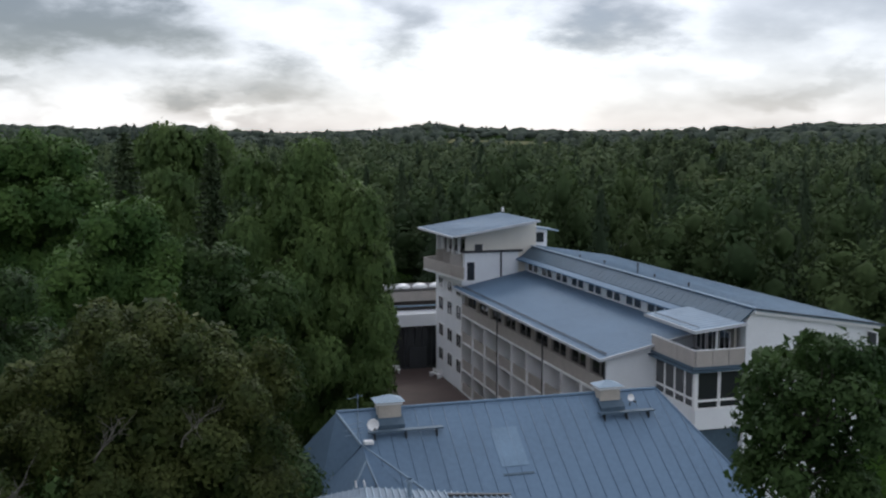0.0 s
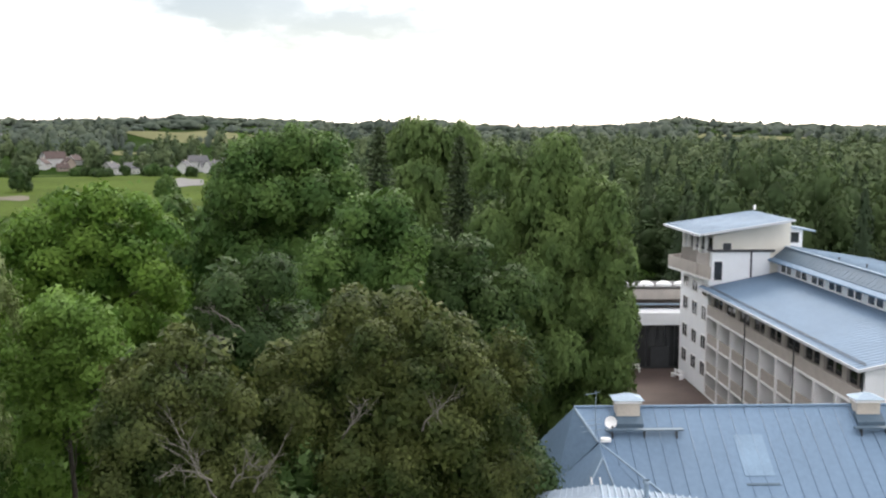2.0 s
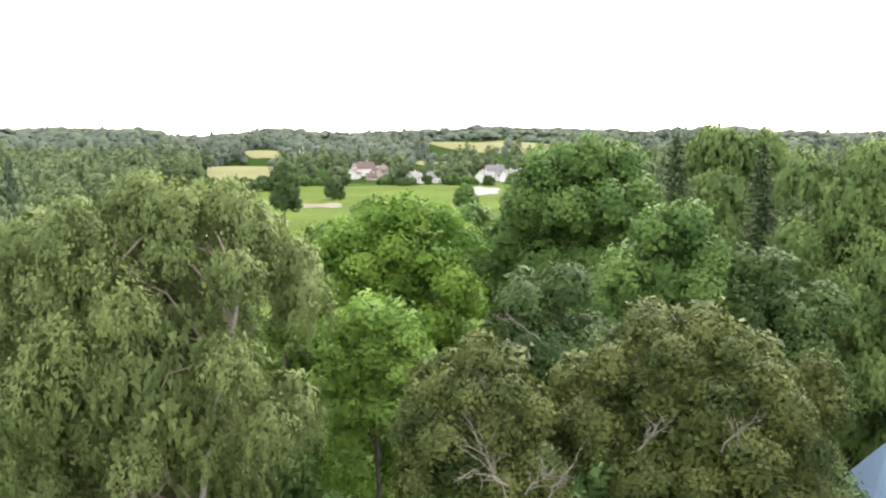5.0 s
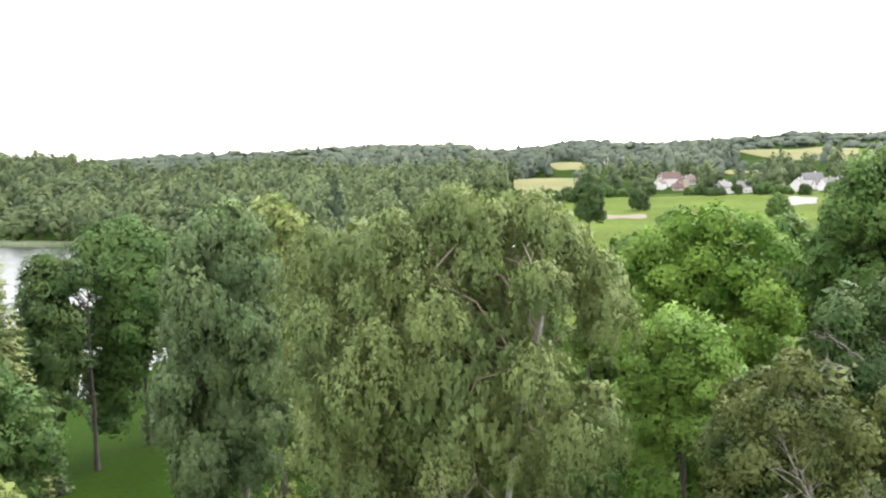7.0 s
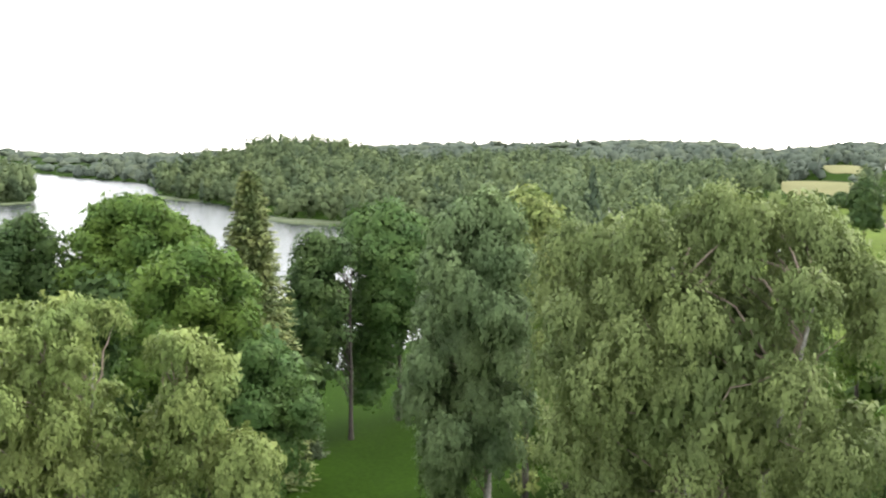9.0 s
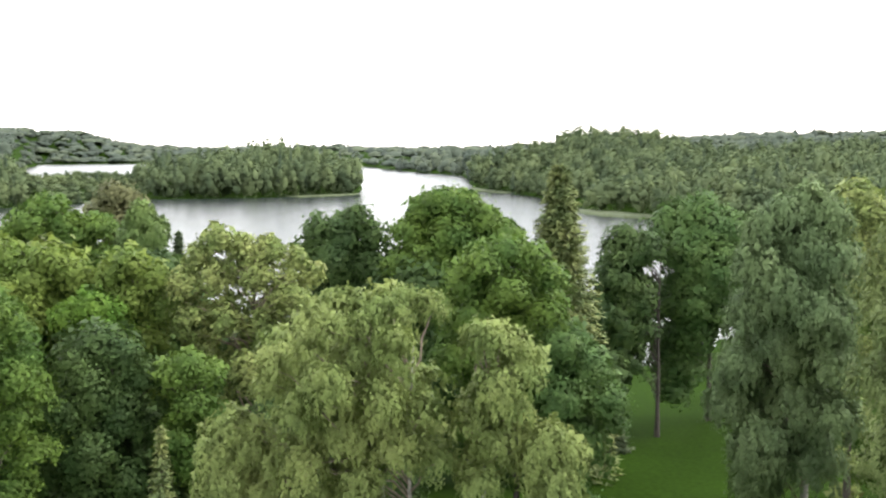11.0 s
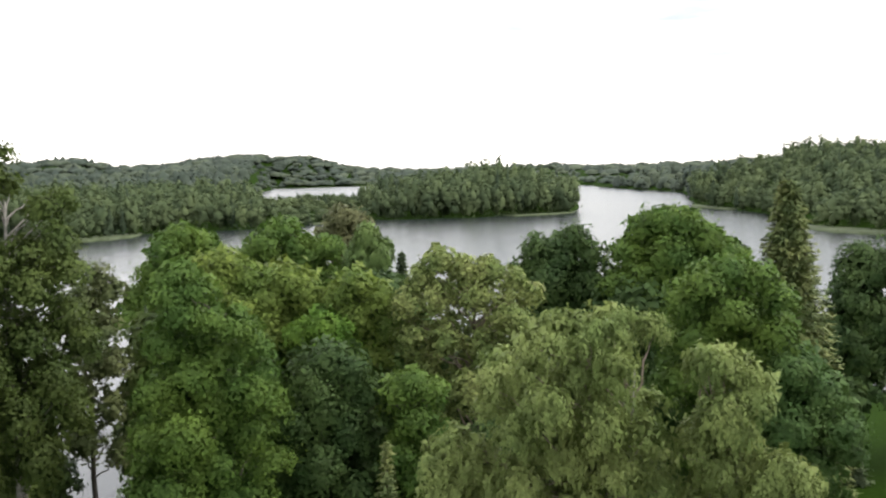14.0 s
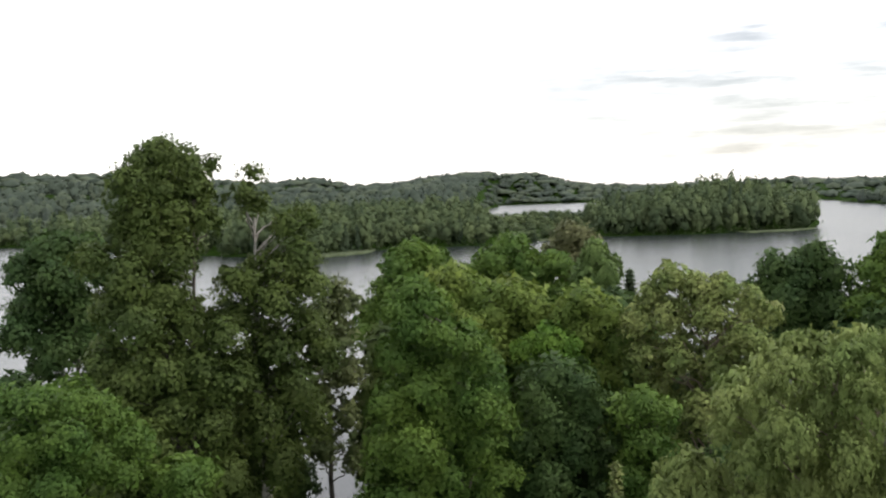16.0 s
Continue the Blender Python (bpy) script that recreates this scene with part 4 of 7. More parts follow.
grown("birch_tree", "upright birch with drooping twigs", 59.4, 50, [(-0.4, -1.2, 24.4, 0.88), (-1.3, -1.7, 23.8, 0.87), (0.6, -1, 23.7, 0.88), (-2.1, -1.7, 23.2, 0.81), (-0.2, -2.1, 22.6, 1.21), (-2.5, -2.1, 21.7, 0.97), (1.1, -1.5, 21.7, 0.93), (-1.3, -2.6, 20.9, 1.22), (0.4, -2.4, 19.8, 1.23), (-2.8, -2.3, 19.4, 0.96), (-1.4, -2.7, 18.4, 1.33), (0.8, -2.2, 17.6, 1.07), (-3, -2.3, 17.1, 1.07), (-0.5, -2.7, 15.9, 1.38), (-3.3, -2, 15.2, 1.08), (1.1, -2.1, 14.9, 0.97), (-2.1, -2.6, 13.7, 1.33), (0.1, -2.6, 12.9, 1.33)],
      LEAF_BIRCH_SHADED, 25, clump=0.55, body=4, hang=1.3, aspect=0.5, leaf=0.0042, bark=BIRCH_BARK, twig=TWIG)
grown("linden_tree", "yellowish linden behind the birches", 57.3, 62, [(0.1, -1.2, 23.9, 1.02), (0.9, -1.4, 23, 0.95), (-0.6, -1.4, 22.7, 1.22), (0.5, -1.6, 21.3, 1.36), (0.9, -1.5, 19.3, 1.36)],
      LEAF_OLIVE, 26, clump=0.6, body=6)
grown("maple_tree", "dark open-crowned maple on the lawn", 67.4, 100, [(-3.3, -1.8, 18.7, 1.88), (-1.4, -1.7, 17.7, 1.44), (-4.1, -2.2, 16, 1.87), (-2.5, -2.6, 13.8, 1.97), (-3.9, -2.4, 11.6, 1.86), (-2, -2.5, 10.5, 1.64), (-3.3, -2.5, 8.3, 1.75)],
      LEAF_DARK, 27, clump=0.8, body=0, gap=0.05, loose=1.05)
grown("maple_tree", "tall dark maple on the lawn", 64.6, 107, [(-1.1, -2.5, 21.1, 2.35), (-4, -1.3, 20.4, 2.14), (1.6, -2, 19.7, 2.12), (-2.2, -3.4, 18.3, 2.33), (0.7, -3.6, 16.6, 2.62), (-1, -4.1, 13.7, 2.6), (1.8, -3.3, 12.4, 1.98), (-3.7, -3.5, 12.7, 1.86), (-1.9, -4, 9.9, 2.08), (-4, -3.3, 7.7, 1.86), (-2.6, -3.9, 5.4, 1.74), (-3.5, -3.6, 3, 1.51)],
      LEAF_MAPLE_DARK, 28, clump=0.85, body=0, gap=0.04, loose=1.05)
grown("maple_tree", "round green maple by the lake", 78.4, 84, [(-2, -3, 22.7, 1.64), (-0.1, -3.2, 22.4, 1.45), (-3.5, -3.1, 21.8, 1.45), (1.5, -3.6, 21.1, 1.63), (-1.2, -4.6, 20.6, 2.14), (3.2, -3, 19.9, 1.64), (-4.5, -3.4, 20, 1.36), (1, -4.6, 18.9, 2.23), (-3.1, -4.6, 18.5, 2.05), (-5.2, -3.5, 17.6, 1.54), (-1.1, -5, 16.4, 2.22)],
      LEAF_MAPLE, 31, clump=0.75, body=6, flat=0.3, tall=0.72, loose=0.88)
grown("maple_tree", "leafy green maple with layered boughs", 75.4, 68, [(-0.7, -2.5, 20, 1.32), (0.9, -2.1, 19.6, 1.18), (-2.3, -3, 19.3, 1.32), (2.1, -2.1, 18.2, 1.11), (-3.6, -2.9, 18.2, 1.32), (-0.7, -3.8, 17.7, 1.66), (1.9, -3, 16.3, 1.31), (-2.8, -3.7, 16.2, 1.66), (-4.5, -2.8, 15.9, 1.25), (0.4, -3.8, 15.2, 1.66), (2.2, -2.8, 13.9, 1.1), (-1.6, -4, 13.8, 1.8), (-4.1, -3.2, 13.4, 1.46)],
      LEAF_MAPLE, 32, clump=0.62, body=5, flat=0.28, tall=0.72, loose=0.88)
grown("maple_tree", "low dark maple at the lawn's edge", 72.4, 66, [(-0.5, -2.4, 14.5, 1.57), (-1.9, -2.5, 13.1, 1.57), (1.2, -3.1, 12.8, 1.41), (-0.5, -3.3, 11.4, 1.76), (2.3, -2.9, 10.9, 1.21), (-2.3, -2.6, 9.5, 1.57), (0.5, -3.3, 8.9, 1.55), (2.8, -2.6, 9.1, 0.93), (-0.9, -3.2, 7.5, 1.55)],
      LEAF_MAPLE_DARK, 320, clump=0.6, body=4, tall=0.72, loose=0.88)
grown("weeping_birch", "low pale birch with hanging twigs", 73.2, 34, [(-0.2, -0.8, 16.7, 0.63), (0.5, -0.7, 16.1, 0.41), (-0.7, -0.8, 16.2, 0.56), (-0, -0.9, 15.4, 0.63)],
      LEAF_PALE, 136, clump=0.42, body=0, thick=0.6, cover=0.7, hang=1.1, aspect=0.5, leaf=0.0042, bark=BIRCH_BARK, twig=TWIG)
grown("alder_tree", "dark alder on the lake shore", 84.9, 88, [(0.5, -2.2, 21.1, 1.25), (-0.7, -3.2, 20.1, 1.52), (-2.7, -2.8, 20, 1.34), (1.8, -2.5, 19.8, 1.25), (-1.7, -3.7, 18, 1.99), (0.9, -3.6, 17.7, 1.9), (-3.7, -2.8, 18, 1.34), (2.3, -2.9, 17.1, 1.24), (-0.9, -3.8, 15.4, 2.36), (-2.8, -3.4, 14.1, 1.9), (1.5, -3.4, 14, 1.9)],
      LEAF_DARK, 33, clump=0.75, body=5)
grown("weeping_birch", "pale green birch with hanging twigs", 82.2, 36, [(0.2, -0, 21.2, 0.65), (1.1, -0, 20.9, 0.36), (-0.6, -1.5, 21, 0.5), (-1.3, -2.1, 20.6, 0.46), (-2.3, -2.1, 20.8, 0.61), (-3.1, -2.3, 20, 0.53), (-4.2, -1.8, 19.3, 0.61), (-0.1, -2.2, 20.1, 0.68), (-1.4, -2.8, 19.7, 0.75), (-2.4, -2.9, 19, 0.82), (-4.6, -1.7, 18.1, 0.54), (-0.7, -2.9, 18.4, 0.86), (-3.6, -2.5, 17.9, 0.75), (0.8, -2.1, 17.8, 0.69), (-1.9, -3, 17.1, 0.93), (-0.2, -2.7, 16.6, 0.86), (-3.3, -2.7, 16, 0.82), (1.2, -1.8, 15.9, 0.65), (-1.4, -3, 15.3, 0.93)],
      LEAF_PALE, 34, clump=0.45, body=3, stems=2, cover=0.55, fill=0.06, boughs=60, thick=0.9, loose=0.76, frayed=0.12, hang=0.75, aspect=0.5, leaf=0.0042, bark=BIRCH_BARK, twig=TWIG)
grown("weeping_birch", "pale green birch with hanging twigs", 77.3, 35, [(-0.1, -0.4, 20, 0.47), (0.6, -0.8, 19.9, 0.5), (1.2, -0.8, 19.3, 0.46), (1.5, -0.8, 18.7, 0.35), (0.4, -1.2, 18.6, 0.72), (0.9, -1.2, 17.6, 0.49), (-0.4, -1, 17.4, 0.65), (0.4, -1.2, 16.5, 0.64), (-0.2, -1.1, 15.2, 0.76)],
      LEAF_PALE, 35, clump=0.42, body=1, cover=0.55, fill=0.06, thick=0.8, loose=0.76, frayed=0.12, hang=0.75, aspect=0.5, leaf=0.0042, bark=BIRCH_BARK, twig=TWIG)
grown("weeping_birch", "small pale green birch with hanging twigs", 87, 37, [(-3.1, -0.9, 16.5, 0.53), (-3.7, -1, 15.8, 0.45), (-2.4, -1.2, 16, 0.56), (-1.7, -1, 15.5, 0.57), (-3.3, -1.3, 15.1, 0.68), (-2.2, -1.3, 14.5, 0.8), (-3.9, -1, 14.3, 0.48)],
      LEAF_PALE, 135, clump=0.42, body=3, thick=0.7, cover=0.7, hang=1.2, aspect=0.5, leaf=0.0042, bark=BIRCH_BARK, twig=TWIG)
grown("linden_tree", "pale olive linden before the water", 90.4, 58, [(-1.9, -1.5, 21.6, 0.83), (-3, -1.3, 20.8, 0.76), (-0.5, -2.5, 21.1, 0.81), (1, -2.1, 21.2, 0.82), (2.4, -1.9, 20.3, 0.76), (3.3, -1.5, 19.4, 0.63), (-3.8, -1.6, 19.4, 0.76), (-2, -3, 19.8, 1.11), (0.2, -3.4, 19.8, 1.1), (1.9, -3.2, 18.7, 1.05), (-3.5, -2.5, 17.8, 1), (-1.6, -3.6, 17.7, 1.22), (0.6, -3.7, 17.3, 1.28), (2.8, -2.7, 17.7, 0.81), (-2.9, -3, 15.7, 1.24), (-0.4, -3.7, 15.2, 1.4), (1.8, -3.3, 15.6, 1.04)],
      LEAF_OLIVE, 36, clump=0.45, body=4, gap=0.2, cover=0.85, boughs=70, twig=TWIG)
grown("maple_tree", "green maple crowning the shore trees", 99.2, 84, [(-2.9, -2.3, 22.5, 1.19), (-4.2, -2.9, 21.3, 1.37), (-1.8, -3.2, 21.2, 1.27), (-3.4, -3.7, 19.7, 1.81), (-0.8, -3.4, 20.3, 1.63), (0.8, -2.2, 20.8, 1.38), (-0, -3.3, 18.6, 1.81), (-5.6, -2.3, 20.2, 1.1)],
      LEAF_MAPLE, 37, clump=0.7, body=5, tall=0.72, loose=0.88)
grown("alder_tree", "brownish bushy alder among the shore maples", 97.2, 90, [(-0.8, -1.6, 23.1, 1.19), (0.5, -1.5, 22.6, 0.99), (-1.7, -1.8, 21.7, 1.39), (-0.3, -2, 20.8, 1.48), (0.6, -1.8, 19.2, 1.39)],
      LEAF_BROWN, 139, clump=0.7, body=5)
grown("birch_tree", "slim light birch on the shore", 96, 78, [(-0.4, -1, 22.2, 0.78), (0.4, -1.4, 20.9, 0.86), (-1.1, -1.4, 20.6, 1.03), (-0.1, -1.7, 19.3, 1.29), (1, -1.5, 18.3, 0.86), (-0.6, -1.6, 16.7, 1.54), (0.8, -1.5, 15.8, 1.03)],
      LEAF_BIRCH_GREEN, 38, clump=0.6, body=4, hang=1.4, aspect=0.5, leaf=0.0042, bark=BIRCH_BARK, twig=TWIG)
grown("maple_tree", "green maple on the shore", 106.1, 72, [(-0.6, -2, 22.9, 1.18), (0.6, -1.8, 22.3, 1.03), (-1.7, -2.7, 22, 1.09), (-0.5, -3, 21, 1.55), (1.3, -1.8, 21.2, 0.79), (-2.5, -3, 20.4, 1.24), (-3.3, -2.8, 18.9, 1.17), (-1.5, -3.2, 19.2, 1.55), (-4.1, -2.3, 17.4, 1.17)],
      LEAF_MAPLE, 40, clump=0.65, body=5, tall=0.72, loose=0.88)
grown("linden_tree", "yellow-green linden on the shore", 101.2, 64, [(-3.6, -1.4, 21.5, 1.13), (-5, -0, 21.2, 1.01), (-2.4, -2.6, 20.9, 0.97), (-4.1, -2.5, 20.1, 1.38), (0.1, -2.9, 20.6, 1.1), (1.4, -2.7, 19.8, 1.1), (-1.2, -3.6, 19.7, 1.22), (-2.7, -3.6, 19.1, 1.36), (0.7, -3.6, 18.6, 1.36), (2.4, -2.3, 18.7, 1.04), (-1, -4, 17.8, 1.48)],
      LEAF_YELLOW, 41, clump=0.55, body=6)
grown("linden_tree", "yellow-green linden before the dark alders", 96.4, 60, [(-0.7, -1.4, 20.4, 0.92), (-1.7, -1.4, 19.7, 0.99), (0.6, -1.8, 19.6, 0.98), (-0.7, -2, 18.4, 1.17), (1.2, -1.7, 17.9, 0.98), (0.1, -2, 16.7, 1.3)],
      LEAF_YELLOW, 141, clump=0.55, body=6)
grown("maple_tree", "vivid green maple with layered boughs", 104.6, 46, [(-1.9, -1.3, 22.3, 0.7), (-1.1, -2, 21.7, 0.69), (-2.5, -1.7, 21.5, 0.65), (-1.6, -2.5, 20.8, 0.88), (-0.5, -2.7, 20.3, 0.73), (0.5, -2.5, 20, 0.68), (1.2, -2.3, 19.3, 0.64), (-2.5, -2.6, 19.7, 0.88), (-0.1, -3, 19.1, 0.97), (1.6, -2.2, 18.1, 0.59), (-1.4, -3.1, 18.5, 1.11), (1, -2.7, 17.5, 0.88), (-2.8, -2.7, 17.6, 0.97), (-0.4, -3.1, 17, 1.16), (1.9, -2, 16.3, 0.64), (-1.8, -3, 16.2, 1.21), (1, -2.7, 15.6, 1.02), (-3.2, -2.5, 15.5, 0.98), (-0.7, -3.1, 14.4, 1.2), (1.8, -2.2, 14.1, 0.74), (-2.4, -2.9, 13.6, 1.21), (0.7, -2.8, 12.9, 1.12), (-3.8, -2, 13.3, 0.84)],
      LEAF_MAPLE, 42, clump=0.5, body=5, flat=0.28, tall=0.72, loose=0.88)
grown("alder_tree", "dark bushy alder under the lindens", 98.4, 50, [(-0.4, -1.7, 17.6, 0.98), (0.7, -1.6, 17.2, 0.87), (-1.6, -1.7, 17.1, 0.87), (1.6, -1.6, 16.1, 0.82), (-0.7, -2.4, 16.1, 1.23), (0.5, -2.4, 14.9, 1.23), (-1.9, -2.2, 15.1, 1.02), (1.6, -1.9, 13.6, 0.92), (-0.9, -2.5, 13.4, 1.33), (-2.5, -1.9, 12.3, 0.97), (0.7, -2.4, 11.9, 1.23), (-1.2, -2.5, 11, 1.07)],
      LEAF_DARK, 44, clump=0.5, body=5)
grown("maple_tree", "bright maple among the shore trees", 98.6, 58, [(-0.4, -1.4, 18.4, 1.02), (0.7, -1.4, 17.8, 0.83), (-1.6, -1.3, 17.6, 0.83), (-0.2, -1.8, 17, 1.14), (1, -1.5, 16.4, 0.76)],
      LEAF_BRIGHT, 47, clump=0.5, body=5, tall=0.72, loose=0.88)
grown("rowan_tree", "slender green rowan among the alders", 93.8, 48, [(-0.3, -0.8, 16.5, 0.69), (0.6, -0.9, 15.9, 0.53), (-1, -0.8, 16, 0.64), (-0.2, -1.3, 14.9, 0.89), (0.7, -1.1, 14, 0.63), (-0.9, -1.1, 13.3, 0.79), (-0.2, -1.3, 12.2, 0.89)],
      LEAF_MAPLE, 45, clump=0.45, body=4, tall=0.72, loose=0.88)
grown("alder_tree", "tall dark alder against the lake", 119.9, 52, [(-0.4, -1.5, 29.4, 0.85), (-1.3, -1.7, 28.9, 0.74), (0.6, -1.5, 28.9, 0.74), (-2.2, -1.9, 27.9, 0.73), (-0.6, -2.4, 28, 1.11), (1.1, -1.9, 27.8, 0.84), (1.9, -0, 28.4, 0.35), (-1.7, -2.6, 26.8, 0.94), (0.1, -2.9, 26.5, 1.1), (-2.3, -2.7, 25.8, 0.83), (1.4, -2.3, 26.1, 0.73), (-1, -3.2, 25.2, 1.15), (0.3, -3.2, 24.6, 0.82), (-2.2, -3.1, 23.9, 0.99), (-0.6, -3.5, 23.1, 1.25), (-1.9, -3.4, 21.8, 1.26), (0.4, -3.4, 21.4, 1.09), (-1, -3.5, 19.9, 1.36), (0.8, -3.3, 19.2, 1.09), (-2.3, -3.2, 18.9, 1.1), (-0.3, -3.5, 17.5, 1.36), (-1.7, -3.4, 16.2, 1.26), (1.2, -3.2, 16.5, 1.1), (0, -3.5, 14.5, 1.25), (-3, -2.9, 22.1, 0.99), (-3.5, -2.5, 19.7, 1.06), (2, -2.8, 20.7, 0.94), (2.1, -2.7, 18.5, 1.11), (-3.1, -2.8, 17.3, 1.16), (1.9, -2.8, 14.1, 1.22), (-2.8, -3, 14.6, 1.16), (-3.9, -1.9, 24.2, 0.73), (2.6, -2.2, 22.8, 0.67)],
      LEAF_ALDER, 49, clump=0.55, body=3, gap=0.2, cover=0.72, leaf=0.0038, frayed=0.04, stems=2, loose=0.9, boughs=80)
grown("alder_tree", "tall thin alder with a pale bare stem", 115.6, 54, [(-0, -0, 28.2, 0.55), (-0.4, -0.8, 27.2, 0.66), (0.2, -1.5, 26.5, 0.59), (2.8, -1.4, 25.8, 0.71), (1.8, -2, 25.6, 0.76), (0.8, -2.4, 23.7, 0.99), (2.3, -2.2, 23.9, 1.05), (2.8, -2.1, 22.5, 0.88), (-0.3, -2.1, 22.9, 0.87), (1, -2.5, 22, 1.16), (-1, -1.9, 21.2, 1), (2.4, -2.3, 20.5, 1.05), (0.6, -2.5, 19.7, 1.33), (3.2, -1.9, 18.9, 0.88), (-0.8, -2, 18.3, 1.17), (1.7, -2.5, 17.6, 1.33), (-0.1, -2.4, 16.3, 1.33), (2.5, -2.3, 15.5, 1.05), (0.7, -2.5, 13.9, 1.33)],
      LEAF_ALDER, 50, clump=0.5, body=1, gap=0.26, cover=0.7, leaf=0.0038, frayed=0.14, loose=0.9, bark=BIRCH_BARK, boughs=60)
grown("alder_tree", "open olive alder on the bank", 111.8, 60, [(0.6, -0.7, 21.6, 0.8), (1.2, -0.7, 20.5, 0.67), (-0.1, -1.1, 20.3, 0.86), (0.8, -1.3, 18.9, 0.92), (1.2, -1.3, 16.6, 0.79), (0, -1.5, 16.7, 0.92), (-0.7, -1.2, 15, 0.92), (1, -1.4, 14, 0.72), (-0.4, -1.4, 12.4, 0.92), (1.3, -1.2, 11.2, 0.59)],
      LEAF_OLIVE_DARK, 51, clump=0.45, body=0, gap=0.45, cover=0.7, loose=1.0)
grown("maple_tree", "leafy maple near the tower", 126.4, 36, [(0.5, -1.6, 20.2, 0.62), (-0.6, -1.4, 20.1, 0.7), (-1.4, -0, 20.2, 0.73), (1.3, -1.8, 19.6, 0.58), (0.1, -2.1, 19.4, 0.8), (2, -1.7, 18.8, 0.54), (-1.1, -1.7, 19, 0.89), (0.9, -2.2, 18.5, 0.83), (2.5, -1.5, 18.2, 0.35), (1.8, -2, 17.8, 0.69), (-0.2, -2.2, 17.9, 0.87), (-1.5, -1.5, 17.8, 0.89)],
      LEAF_MAPLE, 52, clump=0.4, body=4, flat=0.28, tall=0.72, loose=0.88)
grown("maple_tree", "small bright maple near the tower", 119.5, 36, [(-0.5, -0.7, 17.1, 0.48), (0.2, -0.4, 16.9, 0.28), (-1.1, -0.5, 16.8, 0.4), (-0.3, -0.8, 16.5, 0.47)],
      LEAF_MAPLE, 53, clump=0.36, body=3, tall=0.72, loose=0.88)
grown("alder_tree", "dark spreading alder on the bank", 125.2, 74, [(-0.5, -2.2, 24.5, 1.21), (-1.8, -2.3, 24.1, 1.13), (0.8, -2.1, 24, 1.13), (-3, -2.5, 23, 1.21), (-0.9, -3.2, 22.8, 1.67), (1.7, -2.2, 22.6, 1.13), (-2.4, -3.1, 21, 1.59), (0.4, -3.2, 20.4, 1.59), (-3.5, -2.6, 19.2, 1.44), (-1.2, -3.4, 18.3, 1.83), (1.3, -2.8, 18.1, 1.6)],
      LEAF_DARK, 54, clump=0.65, body=5, gap=0.12)
grown("oak_tree", "dark leafy oak beside the metal-roofed house", -21, 26, [(-0.1, -0.9, 21, 0.31), (-0.7, -1.1, 20.6, 0.31), (-1.2, -1, 20.4, 0.31), (0.4, -0.9, 21, 0.31), (1.1, -0, 21, 0.53), (-0.3, -1.5, 20.3, 0.5), (-1.4, -1.1, 19.8, 0.31), (0.7, -1.3, 20.4, 0.58), (-0.8, -1.4, 19.5, 0.52), (-1.5, -1, 19.1, 0.25), (0.1, -1.5, 19.3, 0.63), (-1.2, -1.3, 18.5, 0.42), (1.3, -1, 19.4, 0.56), (-0.5, -1.5, 18.4, 0.58), (-1.4, -1.1, 17.8, 0.28), (0.8, -1.3, 18.2, 0.69)],
      LEAF_DARK, 11, clump=0.3, body=4, leaf=0.0052, gap=0.1, boughs=60)

# smaller trees and bushes under and behind them
for az_, d_, top_, w_, seed_ in ((23.4, 37, 12.5, 6.0, 330), (30.6, 40, 12.0, 5.5, 331), (36.8, 42, 11.0, 5.0, 332), (20.0, 40, 13.0, 6.0, 333), (41.5, 46, 12.0, 7.0, 334), (47.5, 41, 12.0, 8.0, 335), (53.0, 44, 10.0, 6.0, 336)):
    broadleaf("hazel_bush", "dark green hazel under the park trees", az_, d_, top_, w_, LEAF_MAPLE_DARK, seed_, 0.0, leaf=0.0115)
broadleaf("hazel_bush", "dark bush against the metal-roofed house", 9.4, 42, 13.2, 5.0, LEAF_DARK, 112, 0.0)
spruce("spruce_tree", "dark pointed spruce behind the park crowns", 17.4, 100, 27.0, 9.0, NEEDLE, 13, step=0.45, sprays=16, power=0.8)
spruce("spruce_tree", "dark pointed spruce behind the park crowns", 12.8, 98, 26.2, 8.0, NEEDLE, 14, step=0.45, sprays=16, power=0.8)
broadleaf("birch_tree", "leafy birch behind the courtyard's edge", 5.2, 92, 17.5, 7.0, LEAF_BIRCH_GREEN, 312, 0.0, bark=BIRCH_BARK, hang=1.2)
broadleaf("hazel_bush", "dark green bush at the meadow's edge", 42.5, 80, 13.5, 9.0, LEAF_MAPLE, 125, 0.0)
broadleaf("hazel_bush", "dark green bush at the meadow's edge", 36.5, 86, 13.0, 10.0, LEAF_GREY, 127, 0.0)
broadleaf("willow_bush", "grey-green willow bush at the meadow's edge", 34.6, 150, 17.6, 11.0, LEAF_GREY, 128, 0.0, hang=0.8)
broadleaf("maple_tree", "dark bushy maple behind the birches", 55.0, 78, 18.5, 10.0, LEAF_MAPLE, 126, 0.05)
spruce("spruce_tree", "tall sunlit spruce by the lake", 73.0, 84, 25.1, 10.5, NEEDLE_OLIVE, 30, 0.05, 0.30, 26, 40, 0.40, 0.66)
spruce("spruce_tree", "small dark young spruce at the lawn's edge", 69.9, 93, 3.2, 3.6, NEEDLE, 139, sprays=14)
spruce("spruce_tree", "small dark spruce on the shore", 94.4, 92, 19.3, 4.6, NEEDLE, 39, sprays=16)
spruce("spruce_tree", "small spruce with brown lower boughs", 95.7, 42, 14.9, 3.0, NEEDLE_OLIVE, 46, 0.1, 0.3, 12, 18, 0.24)
broadleaf("alder_tree", "dark alder before the lake", 90.0, 50, 13.5, 9.0, LEAF_DARK, 48, 0.0)
